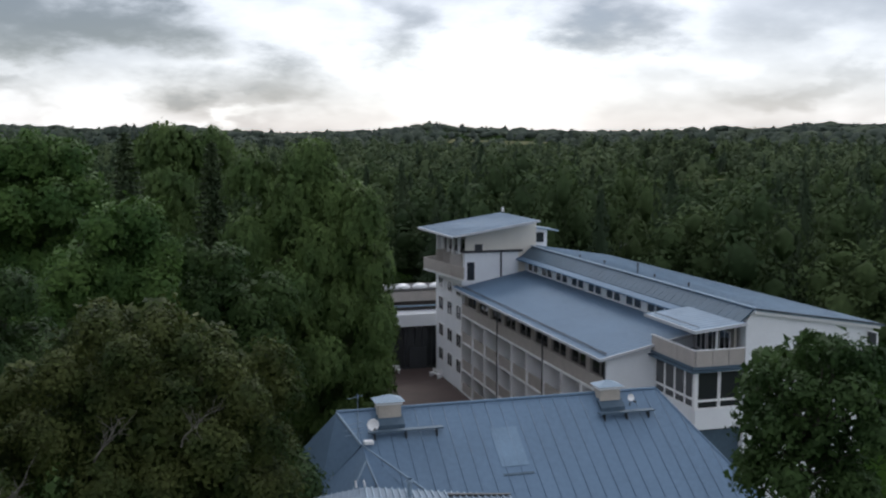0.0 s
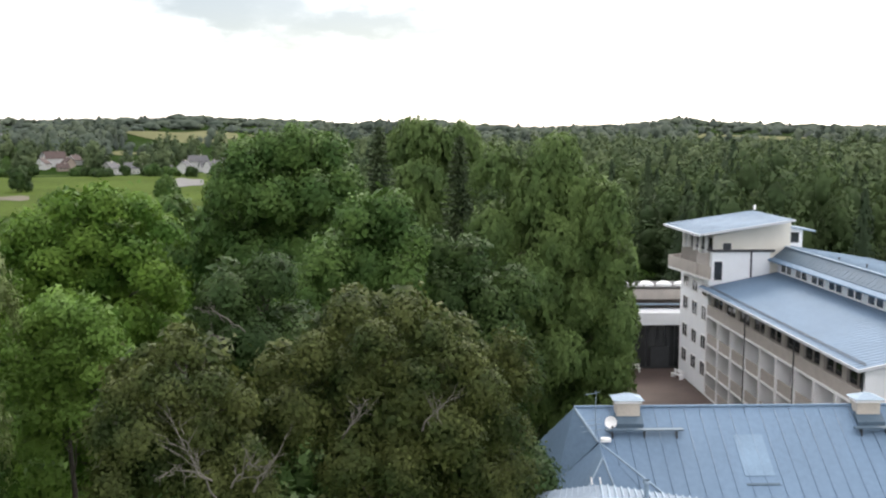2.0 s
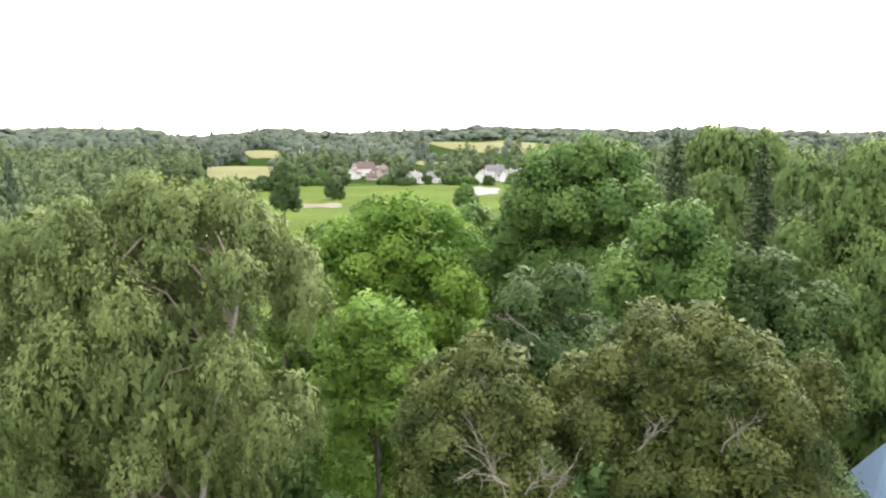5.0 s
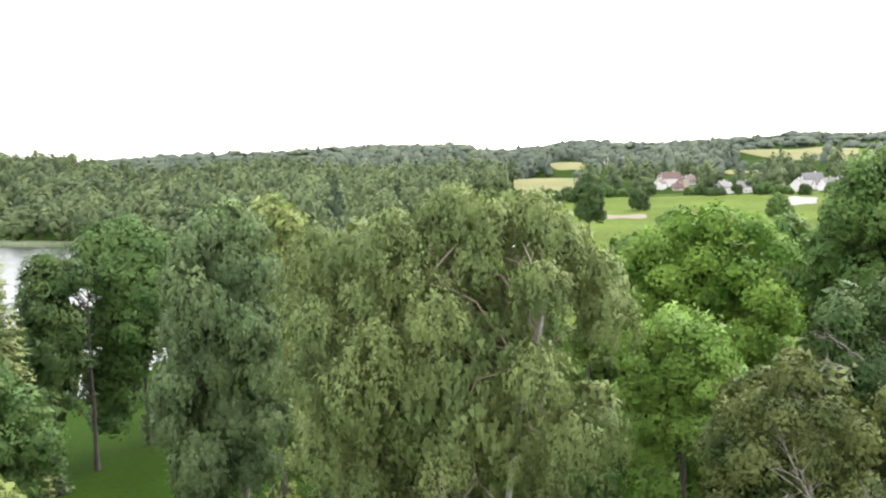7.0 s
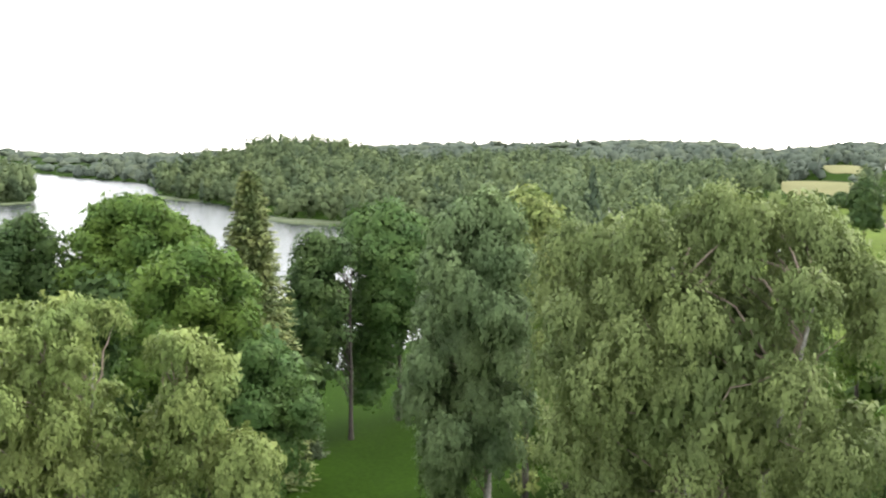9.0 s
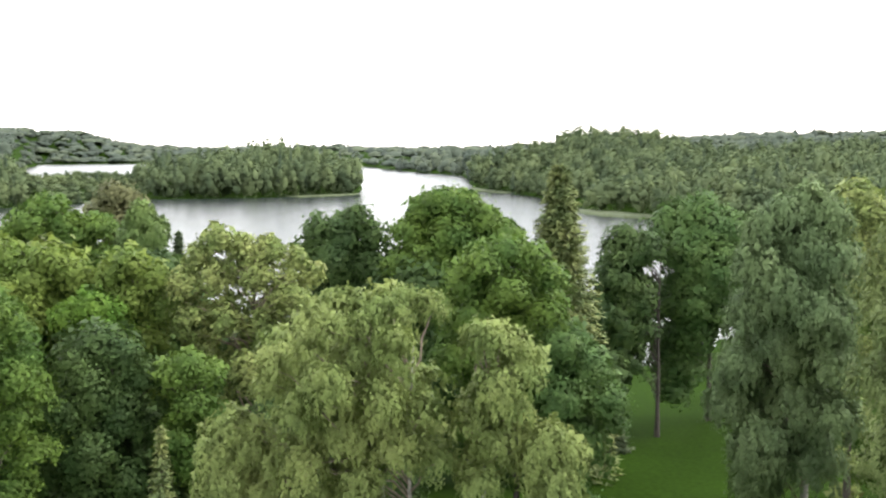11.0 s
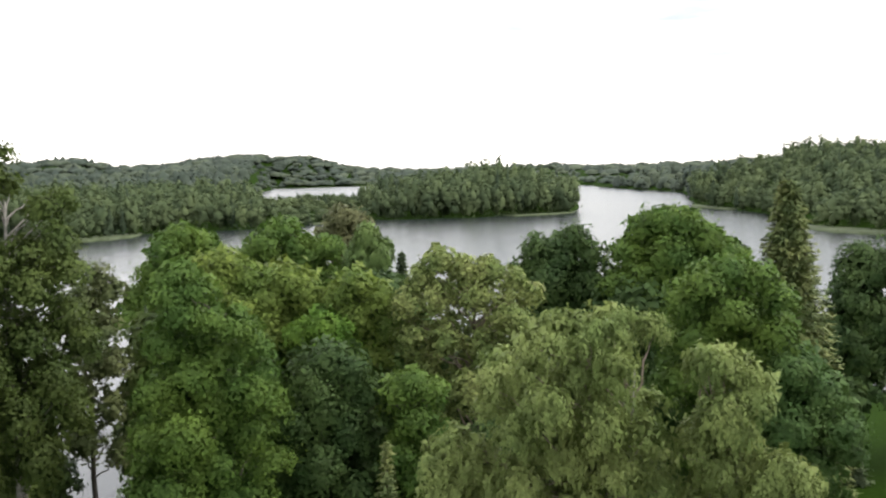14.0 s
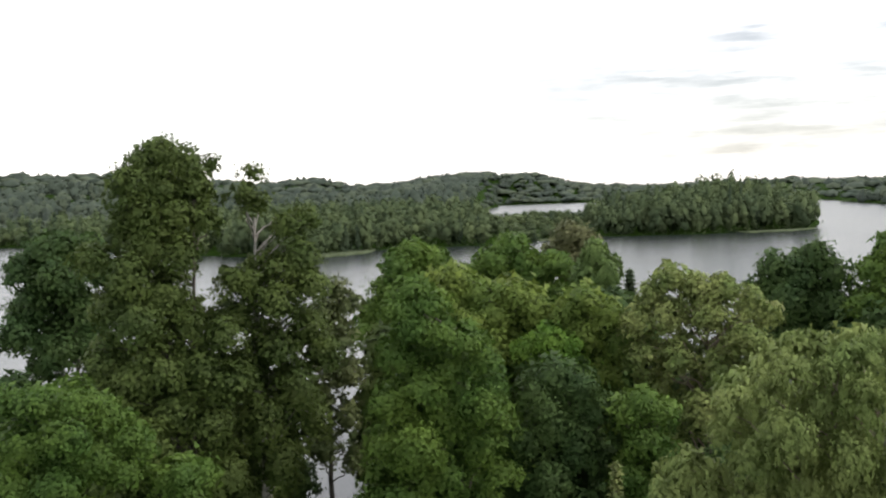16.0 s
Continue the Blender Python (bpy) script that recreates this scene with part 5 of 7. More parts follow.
broadleaf("alder_tree", "dark alder under the pale birch", 85.5, 56, 13.0, 9.5, LEAF_DARK, 148, 0.0)
broadleaf("alder_tree", "dark bushy alder on the bank", 121.7, 64, 17.5, 10.0, LEAF_DARK, 55, 0.0)
broadleaf("alder_tree", "dark bushy alder on the bank", 116.8, 66, 16.0, 8.5, LEAF_DARK, 56, 0.0, gap=0.2)
for az_, d_, top_, w_, mat_, seed_ in ((91.8, 66, 15.5, 9, LEAF_DARK, 200), (94.2, 70, 17.0, 9, LEAF_MAPLE_DARK, 201), (97.0, 72, 18.6, 10, LEAF_DARK, 202), (103.2, 66, 19.0, 10, LEAF_MAPLE_DARK, 203),
                                      (107.6, 66, 17.5, 7, LEAF_ALDER, 204), (70.9, 97, 12.0, 8, LEAF_DARK, 205), (87.5, 72, 14.5, 9, LEAF_DARK, 207),
                                      (81.2, 82, 17.3, 10, LEAF_DARK, 208), (128.5, 60, 17.0, 10, LEAF_DARK, 209), (118.5, 60, 15.0, 8, LEAF_ALDER, 210), (122.8, 56, 17.5, 7, LEAF_ALDER, 211)):
    broadleaf("alder_tree", "dense green alder among the shore trees", az_, d_, top_, w_, mat_, seed_, 0.0, leaf=0.0095)
broadleaf("willow_tree", "round dark willow standing in the meadow", 36.6, 520, 10.6, 11.5, LEAF_DARK, 57, 0.0, leaf=0.0022)
rng_village = np.random.default_rng(5)
for az_ in (26.4, 27.9, 28.7, 29.0, 29.8, 30.1, 31.4, 32.6, 33.0, 33.7, 36.0, 36.9, 37.6, 38.3, 38.9, 40.0, 40.8, 41.6, 42.3):
    d_, w_ = rng_village.uniform(620, 650), rng_village.uniform(7, 13)
    broadleaf("willow_tree", "leafy green tree by the village houses", az_, float(d_), float(rng_village.uniform(4.0, 8.5) - 2.5 * (az_ > 39)), float(w_), (LEAF_DARK, LEAF_MAPLE_DARK, LEAF_GREY)[int(az_ * 7) % 3], int(az_ * 100), 0.0, leaf=0.0026, masses=6)
broadleaf("oak_tree", "lone forked oak in the meadow", 39.4, 370, 20.0, 12.0, LEAF_DARK, 58, 0.25, leaf=0.0026)
broadleaf("willow_tree", "round dark willow standing in the meadow", 41.3, 560, 8.0, 10.0, LEAF_DARK, 59, 0.0, leaf=0.0022)
broadleaf("willow_tree", "round dark willow standing in the meadow", 40.4, 600, 8.0, 13.0, LEAF_DARK, 159, 0.0, leaf=0.0022)
broadleaf("willow_tree", "leafy willow at the meadow's edge", 29.2, 300, 14.0, 9.0, LEAF_GREY, 61, 0.0, leaf=0.003)

# ---- woods ----


def wood_template(cards, core, size, rng, conifer=False, heart=0.8):
    """One far tree, 1 high and 1 wide: lobes with leaf sprays all over them round a dark heart; triangles and their normals."""
    bm = bmesh.new()
    bmesh.ops.create_icosphere(bm, subdivisions=1, radius=1.0)
    ball = np.array([v.co[:] for v in bm.verts])
    tri = np.array([[v.index for v in f.verts] for f in bm.faces])
    bm.free()
    if conifer:
        z = ball[:, 2] * 0.5 + 0.5
        cv, cf = np.stack([ball[:, 0] * 0.55 * heart * (1.05 - z), ball[:, 1] * 0.55 * heart * (1.05 - z), z * 0.95], -1), tri
        h = rng.uniform(0, 1, cards) ** 1.3
        a = rng.uniform(0, 6.283, cards)
        r = 0.46 * (1 - h) ** 0.8 * rng.uniform(0.6, 1.2, cards) * (1 + 0.18 * np.sin(h * 40)) + 0.012
        p = np.stack([r * np.cos(a), r * np.sin(a), h], -1)
        d = np.stack([np.cos(a), np.sin(a), np.full(cards, 0.5)], -1)
        cn = ball + [0, 0, 0.3]
    else:
        ang = rng.uniform(0, 6.28) + np.arange(core) * 2.4
        lift = (np.arange(core) + 0.5) / core
        out = (0.27 if size < 0.1 else 0.20) * np.sqrt(np.clip(1 - (1.55 * lift - 0.62) ** 2, 0.05, 1)) * rng.uniform(0.75, 1.2, core) * (0 if core < 2 else 1)
        mid_ = np.stack([out * np.cos(ang), out * np.sin(ang), 0.16 + 0.68 * lift], -1)
        rad = rng.uniform(0.20, 0.28, core) * np.interp(lift, (0, 0.5, 1), (1.0, 1.1, 0.72)) if core > 2 else rng.uniform(0.32, 0.40, core)
        high = 0.80 if size < 0.1 else 1.05
        cv, cf = joined([(ball * (rad[i] * heart) * rng.uniform(0.75, 1.2, (len(ball), 1)) * [1, 1, high] + mid_[i], tri) for i in range(core)])
        cn = np.tile(ball, (core, 1))
        k = rng.integers(0, core, cards)
        d = rng.normal(0, 1, (cards, 3))
        d[:, 2] = d[:, 2] * 0.9 + 0.30
        d = unit(d)
        p = mid_[k] + d * (rad[k] * rng.uniform(0.7, 1.12, cards))[:, None] * [1, 1, high]
        if size >= 0.1:
            d = unit(d * 0.45 + unit((p - [0, 0, 0.42]) * [1, 1, 0.8]) * 0.9)
            cn = unit(cn * 0.4 + unit((cv - [0, 0, 0.42]) * [1, 1, 0.8]) * 0.9)
    lean = unit(d + rng.normal(0, 0.32, d.shape))
    t = unit(np.cross(lean, rng.normal(0, 1, d.shape)))
    b = np.cross(lean, t)
    s = size * rng.uniform(0.55, 1.45, (cards, 1))
    t, b = t * [1, 1, 0.6], b * [1, 1, 0.6]
    tv = np.stack([p + t * s * 0.6, p - t * s * 0.4 + b * s * 0.5, p - t * s * 0.4 - b * s * 0.5], 1).reshape(-1, 3)
    swap = np.einsum("ij,ij->i", np.cross(tv[1::3] - tv[0::3], tv[2::3] - tv[0::3]), d) < 0
    tf = np.arange(3 * cards).reshape(-1, 3)
    tf[swap] = tf[swap][:, ::-1]
    nn = np.repeat(unit(d + [0, 0, 0.25] + rng.normal(0, 0.15, d.shape)), 3, axis=0)
    return np.concatenate([cv, tv]), np.concatenate([cf, tf + len(cv)]), np.concatenate([unit(cn), nn])


def plant_woods(name, label, d0, d1, pitch, cards, core, size, tall, wide, seed, az=(-30, 134), conifers=0.22, far=False, heart=0.8, even=0.0, mats=None, edge=False):
    """Woods between two distances, as one mesh for each kind of tree."""
    rng = np.random.default_rng(seed)
    kinds = [[wood_template(cards, core, size, rng, k == 1, heart) for _ in range(8)] for k in range(3)]
    xs, ys = [], []
    d = d0
    while d < d1:
        p = pitch * (1 + (d - d0) / d0 * 0.42)
        n = int(radians(az[1] - az[0]) * d / p)
        a = np.linspace(az[0], az[1], n) + rng.normal(0, 0.33, n) * np.degrees(p / d)
        r = d + rng.uniform(-0.5, 0.5, n) * p
        xs.append(-r * np.sin(np.radians(a)))
        ys.append(r * np.cos(np.radians(a)))
        d += p * 0.85
    if edge:  # a close row along the island's shore
        a = np.arange(84.5, 112, 0.72) + rng.normal(0, 0.3, len(np.arange(84.5, 112, 0.72)))
        r = np.minimum(np.interp(a, *FAR_SHORE), 940) + rng.uniform(4, 13, len(a))
        xs.append(-r * np.sin(np.radians(a)))
        ys.append(r * np.cos(np.radians(a)))
    x, y = np.concatenate(xs), np.concatenate(ys)
    a, d = polar(x, y)
    keep = water_depth(a, d) < -2
    luck = rng.uniform(0, 1, len(a))
    for a0, a1, o0, o1, share in OPEN:
        keep &= ~((a > a0) & (a < a1) & (d > o0) & (d < o1) & (luck > share))
    near = np.interp(a, *NEAR_SHORE)
    keep &= ~((a > 57) & (d < near + 5))
    x, y, a, d = x[keep], y[keep], a[keep], d[keep]
    z = height(x, y)
    grow = 1 + (d - d0) / d0 * 0.38
    hgt = tall * (rng.uniform(0.68, 1.22, len(x)) if d0 < 430 else rng.uniform(0.72, 1.17, len(x))) * (1 + 0.22 * ripple(x, y, 160, 4))
    hgt = np.where((a > 54) & (a < 63) & (d < 330), np.minimum(hgt * 1.38, 26), hgt)
    hgt = np.where((a > 96.4) & (a < 102) & (d > 500) & (d < 930), hgt * 0.42, hgt)
    hgt = np.where((a > 83.4) & (a < 96.4) & (d > 500) & (d < 930), hgt * (0.92 + 0.55 * np.exp(-((a - 89.4) / 4.6) ** 2)), hgt)
    hgt = np.where((a > 63) & (a < 79) & (d > 500) & (d < 1000), hgt * 0.85, hgt)
    # low growth along the water's edge
    hgt *= np.where((a > 57) & (d > 400) & (d < 1000), 0.9 + 0.1 * smooth(3, 14, -water_depth(a, d)), 1)
    wid = wide * grow * rng.uniform(0.75, 1.35, len(x))
    mixed = ripple(x, y, 230, 7) + rng.normal(0, 0.5, len(x))
    fir = np.full(len(x), conifers)
    for a0, a1, o0, o1, share in OPEN:
        fir[(a > a0) & (a < a1) & (d > o0) & (d < o1)] = 0
    kind = np.where(rng.uniform(0, 1, len(x)) < fir, 1, np.where(mixed > 0.25, 2, 0))
    for k in range(3):
        idx = np.nonzero(kind == k)[0]
        pieces, shades = [], []
        for j, i in enumerate(idx):
            v, f, nn = kinds[k][j % 8]
            c, s = math.cos(j * 2.4), math.sin(j * 2.4)
            w = wid[i] * (0.62 if k == 1 else 1.0)
            pieces.append((np.stack([(v[:, 0] * c - v[:, 1] * s) * w + x[i], (v[:, 0] * s + v[:, 1] * c) * w + y[i], v[:, 2] * hgt[i] + z[i] - 0.04 * hgt[i]], -1), f))
            shades.append(np.stack([nn[:, 0] * c - nn[:, 1] * s, nn[:, 0] * s + nn[:, 1] * c, nn[:, 2]], -1))
        if pieces:
            v, f = joined(pieces)
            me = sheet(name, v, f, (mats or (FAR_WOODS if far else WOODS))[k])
            me.polygons.foreach_set("use_smooth", np.ones(len(f), dtype=bool))
            me.normals_split_custom_set_from_vertices(unit(np.concatenate(shades) * (1 - even) + [0, 0, 1.4 * even]).astype(np.float32))
            tagged(new(name, me), label, "woods", kind="stuff")


plant_woods("near_woods", "mixed spruce woods behind the white wing, shaded in colour", 126, 235, 8.5, 1200, 8, 0.050, 19, 10.5, 71, (-30, 22), 0.4, heart=0.55, mats=SHADED_WOODS)
plant_woods("near_woods", "mixed spruce woods behind the white wing, shaded in colour", 235, 430, 9.5, 230, 5, 0.095, 19, 11.5, 74, (-30, 22), 0.35, heart=0.62, even=0.2, mats=SHADED_WOODS)
plant_woods("near_woods", "mixed green woods beyond the park", 126, 235, 8.5, 900, 8, 0.056, 19, 10.5, 76, (22, 134), 0.08, heart=0.55)
plant_woods("near_woods", "mixed green woods beyond the park", 235, 430, 9.5, 230, 5, 0.095, 19, 11.5, 77, (22, 134), 0.08, heart=0.62)
plant_woods("middle_woods", "mixed dark green woods across the valley and lake", 430, 950, 11.0, 120, 5, 0.125, 21, 11.5, 72, conifers=0.08, heart=0.58, edge=True)
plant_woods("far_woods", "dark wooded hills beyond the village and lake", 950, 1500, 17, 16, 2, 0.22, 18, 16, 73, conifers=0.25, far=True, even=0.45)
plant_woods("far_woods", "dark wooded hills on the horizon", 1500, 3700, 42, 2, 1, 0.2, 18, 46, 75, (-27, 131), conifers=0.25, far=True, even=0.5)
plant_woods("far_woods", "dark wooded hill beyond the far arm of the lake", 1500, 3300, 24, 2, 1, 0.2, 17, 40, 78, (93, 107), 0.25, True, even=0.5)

# ---- the white wing: a long guest building; its own axes run along the facade, into the house, and up ----
hotel = new("hotel_building")
hotel.matrix_world = pose(2.24, 101.08, 0, 0, 0, -74)
tagged(hotel, "white and beige guest building with grey metal roofs", "building")
EAVE, SLOPE = 10.8, 0.208
ZINC_TOWER = material("tower_zinc", (0.235, 0.315, 0.405), 0.60, 0.22, 0.14, 0.5, 6.0, 0.05)


def roof_z(v):
    return EAVE + SLOPE * (v + 0.6)


def seams(name, parent, a0, a1, b0, b1, n, mat, h=0.05, w=0.035):
    """Standing seams, each a thin rib, between two edges (a0 to a1 and b0 to b1); one joined part."""
    pieces = []
    a0, a1, b0, b1 = (np.array(p, float) for p in (a0, a1, b0, b1))
    for i in range(n + 1):
        s = i / n
        p, q = a0 + (a1 - a0) * s, b0 + (b1 - b0) * s
        e = (a1 - a0) / np.linalg.norm(a1 - a0) * w / 2
        up = np.array([0, 0, h])
        pieces.append((np.array([p - e, p + e, q + e, q - e, p - e + up, p + e + up, q + e + up, q - e + up]),
                       np.array([[0, 3, 2, 1], [4, 5, 6, 7], [0, 1, 5, 4], [1, 2, 6, 5], [2, 3, 7, 6], [3, 0, 4, 7]])))
    v, q = joined(pieces)
    ob = new(name, sheet(name, v, q, mat))
    ob.parent = parent
    return tagged(ob, kind="stuff")


def window(parent, u, z, v, face="v", depth=0.12, bars=1, mat=WHITE_TRIM, name="window", rim=0.07):
    """A framed pane set in a wall; face v looks along -v, face u along +u."""
    sgn = -1 if face == "v" else 1

    def b(a, zz, d0, d1):
        lo, hi = sorted((v + sgn * d0, v + sgn * d1))
        return (a, (lo, hi), zz) if face == "v" else ((lo, hi), a, zz)
    pane = box(name, *b((u[0] + rim, u[1] - rim), (z[0] + rim, z[1] - rim), 0.01, 0.03), GLASS, parent)
    bm = bmesh.new()
    for a, zz in (((u[0], u[0] + rim), z), ((u[1] - rim, u[1]), z), ((u[0] + rim, u[1] - rim), (z[0], z[0] + rim)), ((u[0] + rim, u[1] - rim), (z[1] - rim, z[1]))):
        box_bm(*b(a, zz, 0.0, 0.07), bm=bm)
    for i in range(bars):
        m_ = u[0] + (u[1] - u[0]) * (i + 1) / (bars + 1)
        box_bm(*b((m_ - rim * 0.4, m_ + rim * 0.4), (z[0] + rim, z[1] - rim), 0.0, 0.06), bm=bm)
    part("window_frame", bm, mat, pane)
    return pane


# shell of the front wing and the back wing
box("front_wall", (-0.6, 33.3), (1.35, 1.6), (0, 8.1), BEIGE_SHADED, hotel, "beige loggia back wall, shade in its colour")
part("end_wall", prism_bm([(0.0, 0.0), (0.0, roof_z(0) - 0.2), (7.0, roof_z(7) - 0.2), (7.0, 0.0)], 0, 33.3, 33.6), WHITE, hotel, "white plaster end wall")
part("end_wall", prism_bm([(7.25, 0.0), (7.25, 14.0), (7.7, 14.62), (16.5, 13.3), (16.5, 0.0)], 0, 39.1, 39.4), WHITE, hotel, "white plaster gable wall")
box("back_wall", (-10.4, 39.1), (16.2, 16.5), (0, 13.2), WHITE, hotel)
box("side_wall", (33.6, 39.1), (7.25, 7.5), (0, 13.9), WHITE, hotel)
box("top_floor", (-0.6, 33.3), (0.0, 7.0), (8.0, 8.12), BEIGE_SHADED, hotel)
for k, z in enumerate((-0.02, 2.36, 5.2, 8.0)):
    box("balcony_slab", (-0.6, 33.3), (-0.05, 1.35), (z, z + 0.18), WHITE_TRIM, hotel, "white balcony slab edge")
BAY = 33.9 / 9
for i in range(10):
    u = -0.6 + BAY * i
    box("balcony_fin", (u - 0.15, u + 0.15), (-0.10, 1.35), (0, 8.16), WHITE_TRIM, hotel, "white wall between balconies")
for i in range(9):
    u0, u1 = -0.6 + BAY * i + 0.1, -0.6 + BAY * (i + 1) - 0.1
    for k, z in enumerate((0.14, 2.52, 5.36)):
        box("balcony_parapet", (u0, u1), (0.02, 0.10), (z, z + 1.0), BEIGE, hotel, "beige balcony panel")
        top = (2.36, 5.2, 8.0)[k] - 0.25
        window(hotel, (u0 + 0.25, u0 + 2.5), (z + 0.05, top), 1.35, "v", bars=1)
    # glazed top floor behind a beige parapet
    box("top_parapet", (u0 - 0.1, u1 + 0.1), (0.0, 0.12), (8.16, 9.2), BEIGE, hotel, "beige top-floor parapet panel")
    box("pillar", (u0 - 0.25, u0 + 0.5), (0.35, 0.5), (8.16, roof_z(0.3) - 0.2), BEIGE, hotel)
    for j in range(2):
        window(hotel, (u0 + 0.6 + j * 1.45, u0 + 1.95 + j * 1.45), (9.05, 10.45), 0.55, "v", bars=0, mat=BEIGE_SHADED)
for u in (10.75, 21.9):
    tube_part("downpipe", [(u, -0.12, 10.5), (u, -0.12, 0.1)], [0.06, 0.06], DARK, hotel, 8, "dark downpipe")
tube_part("downpipe", [(33.5, -0.1, 10.5), (33.5, -0.1, 4)], [0.06, 0.06], DARK, hotel, 8, "dark downpipe")
# front roof
part("front_roof", slab_bm([(-2.0, -0.6, EAVE), (33.95, -0.6, EAVE), (33.95, 7.1, roof_z(7.1)), (-2.0, 7.1, roof_z(7.1))], 0.16), ZINC, hotel, "blue-grey standing-seam metal roof")
seams("roof_seams", hotel, (-2.0, -0.6, EAVE), (33.95, -0.6, EAVE), (-2.0, 7.0, roof_z(7.0)), (33.95, 7.0, roof_z(7.0)), 60, ZINC, 0.022)
box("fascia", (-2.0, 33.98), (-0.68, -0.60), (EAVE - 0.18, EAVE + 0.02), TRIM_GREY, hotel, "pale eave fascia")
for z in (0.08, 0.20):
    tube_part("snow_rail", [(-1.6, 0.0, roof_z(0) + z), (33.6, 0.0, roof_z(0) + z)], [0.028, 0.028], DARK, hotel, 6, "dark snow guard rail")
part("verge", slab_bm([(33.95, -0.65, EAVE + 0.02), (34.05, -0.65, EAVE + 0.02), (34.05, 7.0, roof_z(7) + 0.02), (33.95, 7.0, roof_z(7) + 0.02)], 0.2), TRIM_GREY, hotel, "white verge board")
# clerestory with its pairs of small windows
box("clerestory_wall", (-1.0, 33.5), (7.0, 7.25), (12.2, 13.95), WHITE, hotel, "cream clerestory wall")
for i in range(8):
    u = 0.1 + 3.72 * i
    for j in range(2):
        window(hotel, (u + j * 1.42, u + 1.4 + j * 1.42), (12.46, 13.40), 6.98, "v", bars=0, rim=0.11)
part("clerestory_roof", slab_bm([(-1.6, 5.95, 13.66), (32.9, 5.95, 13.66), (32.9, 6.9, 14.0), (-1.6, 6.9, 14.0)], 0.12), ZINC, hotel)
part("mansard_band", slab_bm([(-1.6, 6.55, 13.92), (39.5, 6.55, 13.92), (39.5, 7.75, 14.88), (-1.6, 7.75, 14.88)], 0.14), ZINC_DARK, hotel, "steep dark-grey metal band")
seams("band_seams", hotel, (-1.6, 6.55, 13.92), (39.5, 6.55, 13.92), (-1.6, 7.73, 14.87), (39.5, 7.73, 14.87), 44, ZINC_DARK, 0.014)
part("back_roof", slab_bm([(-3.0, 7.7, 14.92), (39.8, 7.7, 14.92), (39.8, 17.7, 13.38), (-3.0, 17.7, 13.38)], 0.16), ZINC_PALE, hotel, "pale grey metal roof")
seams("roof_seams", hotel, (-3.0, 7.7, 14.92), (39.8, 7.7, 14.92), (-3.0, 17.6, 13.39), (39.8, 17.6, 13.39), 70, ZINC_PALE, 0.04)
box("ridge_cap", (-1.6, 39.8), (7.62, 7.80), (14.90, 14.97), ZINC_PALE, hotel, "pale ridge flashing")
part("verge", slab_bm([(39.78, 7.6, 14.95), (39.88, 7.6, 14.95), (39.88, 17.75, 13.4), (39.78, 17.75, 13.4)], 0.08), DARK, hotel, "dark roof edge")
part("verge_board", slab_bm([(39.42, 7.7, 14.74), (39.7, 7.7, 14.74), (39.7, 17.5, 13.24), (39.42, 17.5, 13.24)], 0.2), WHITE_TRIM, hotel, "white verge board")
for u, hgt in ((8.0, 0.1), (13.5, 0.2), (20.0, 0.7), (23.0, 0.15), (28.5, 0.2)):
    vent = tube_part("roof_vent", [(u, 9.2, 14.6), (u, 9.2, 14.75 + hgt)], [0.07, 0.07], DARK, hotel, 8, "dark vent pipe")
    tube_part("vent_cap", [(u, 9.2, 14.72 + hgt), (u, 9.2, 14.85 + hgt)], [0.13, 0.05], DARK, vent, 8)
# near end: terrace, canopy and the glazed bay under it
part("canopy_roof", slab_bm([(33.0, 3.2, 13.68), (40.0, 3.2, 13.68), (40.0, 6.9, 14.04), (33.0, 6.9, 14.04)], 0.12), ZINC_TOWER, hotel, "pale metal canopy over the terrace")
seams("canopy_seams", hotel, (33.0, 3.2, 13.68), (40.0, 3.2, 13.68), (33.0, 6.8, 14.03), (40.0, 6.8, 14.03), 12, ZINC, 0.03)
box("canopy_fascia", (33.0, 40.05), (3.12, 3.2), (13.48, 13.7), TRIM_GREY, hotel)
part("canopy_verge", slab_bm([(40.0, 3.12, 13.7), (40.06, 3.12, 13.7), (40.06, 6.9, 14.06), (40.0, 6.9, 14.06)], 0.2), TRIM_GREY, hotel)
tube_part("snow_rail", [(33.3, 3.6, 13.86), (39.7, 3.6, 13.86)], [0.025, 0.025], DARK, hotel, 6)
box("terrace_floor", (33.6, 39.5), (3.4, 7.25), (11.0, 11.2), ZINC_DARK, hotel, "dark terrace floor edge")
for i in range(5):
    u = 33.65 + i * 1.16
    box("terrace_panel", (u, u + 1.12), (3.45, 3.55), (11.2, 12.25), BEIGE, hotel, "beige slatted terrace parapet")
for i in range(3):
    v = 3.6 + i * 1.2
    box("terrace_panel", (39.38, 39.48), (v, v + 1.16), (11.2, 12.25), BEIGE, hotel, "beige slatted terrace parapet")
box("terrace_rail", (33.6, 39.52), (3.42, 3.58), (12.25, 12.32), WHITE_TRIM, hotel)
box("terrace_rail", (39.35, 39.52), (3.42, 7.2), (12.252, 12.322), WHITE_TRIM, hotel)
box("terrace_backwall", (34.0, 39.0), (6.6, 6.8), (11.2, 13.8), BEIGE_SHADED, hotel)
for i in range(3):
    window(hotel, (34.3 + i * 1.5, 35.6 + i * 1.5), (11.3, 13.2), 6.6, "v", bars=1)
box("terrace_post", (39.2, 39.32), (5.1, 5.22), (11.2, 13.7), WHITE_TRIM, hotel)
box("bay_room", (33.6, 39.2), (3.75, 7.25), (6.9, 8.3), WHITE, hotel, "white plaster base of the glazed bay")
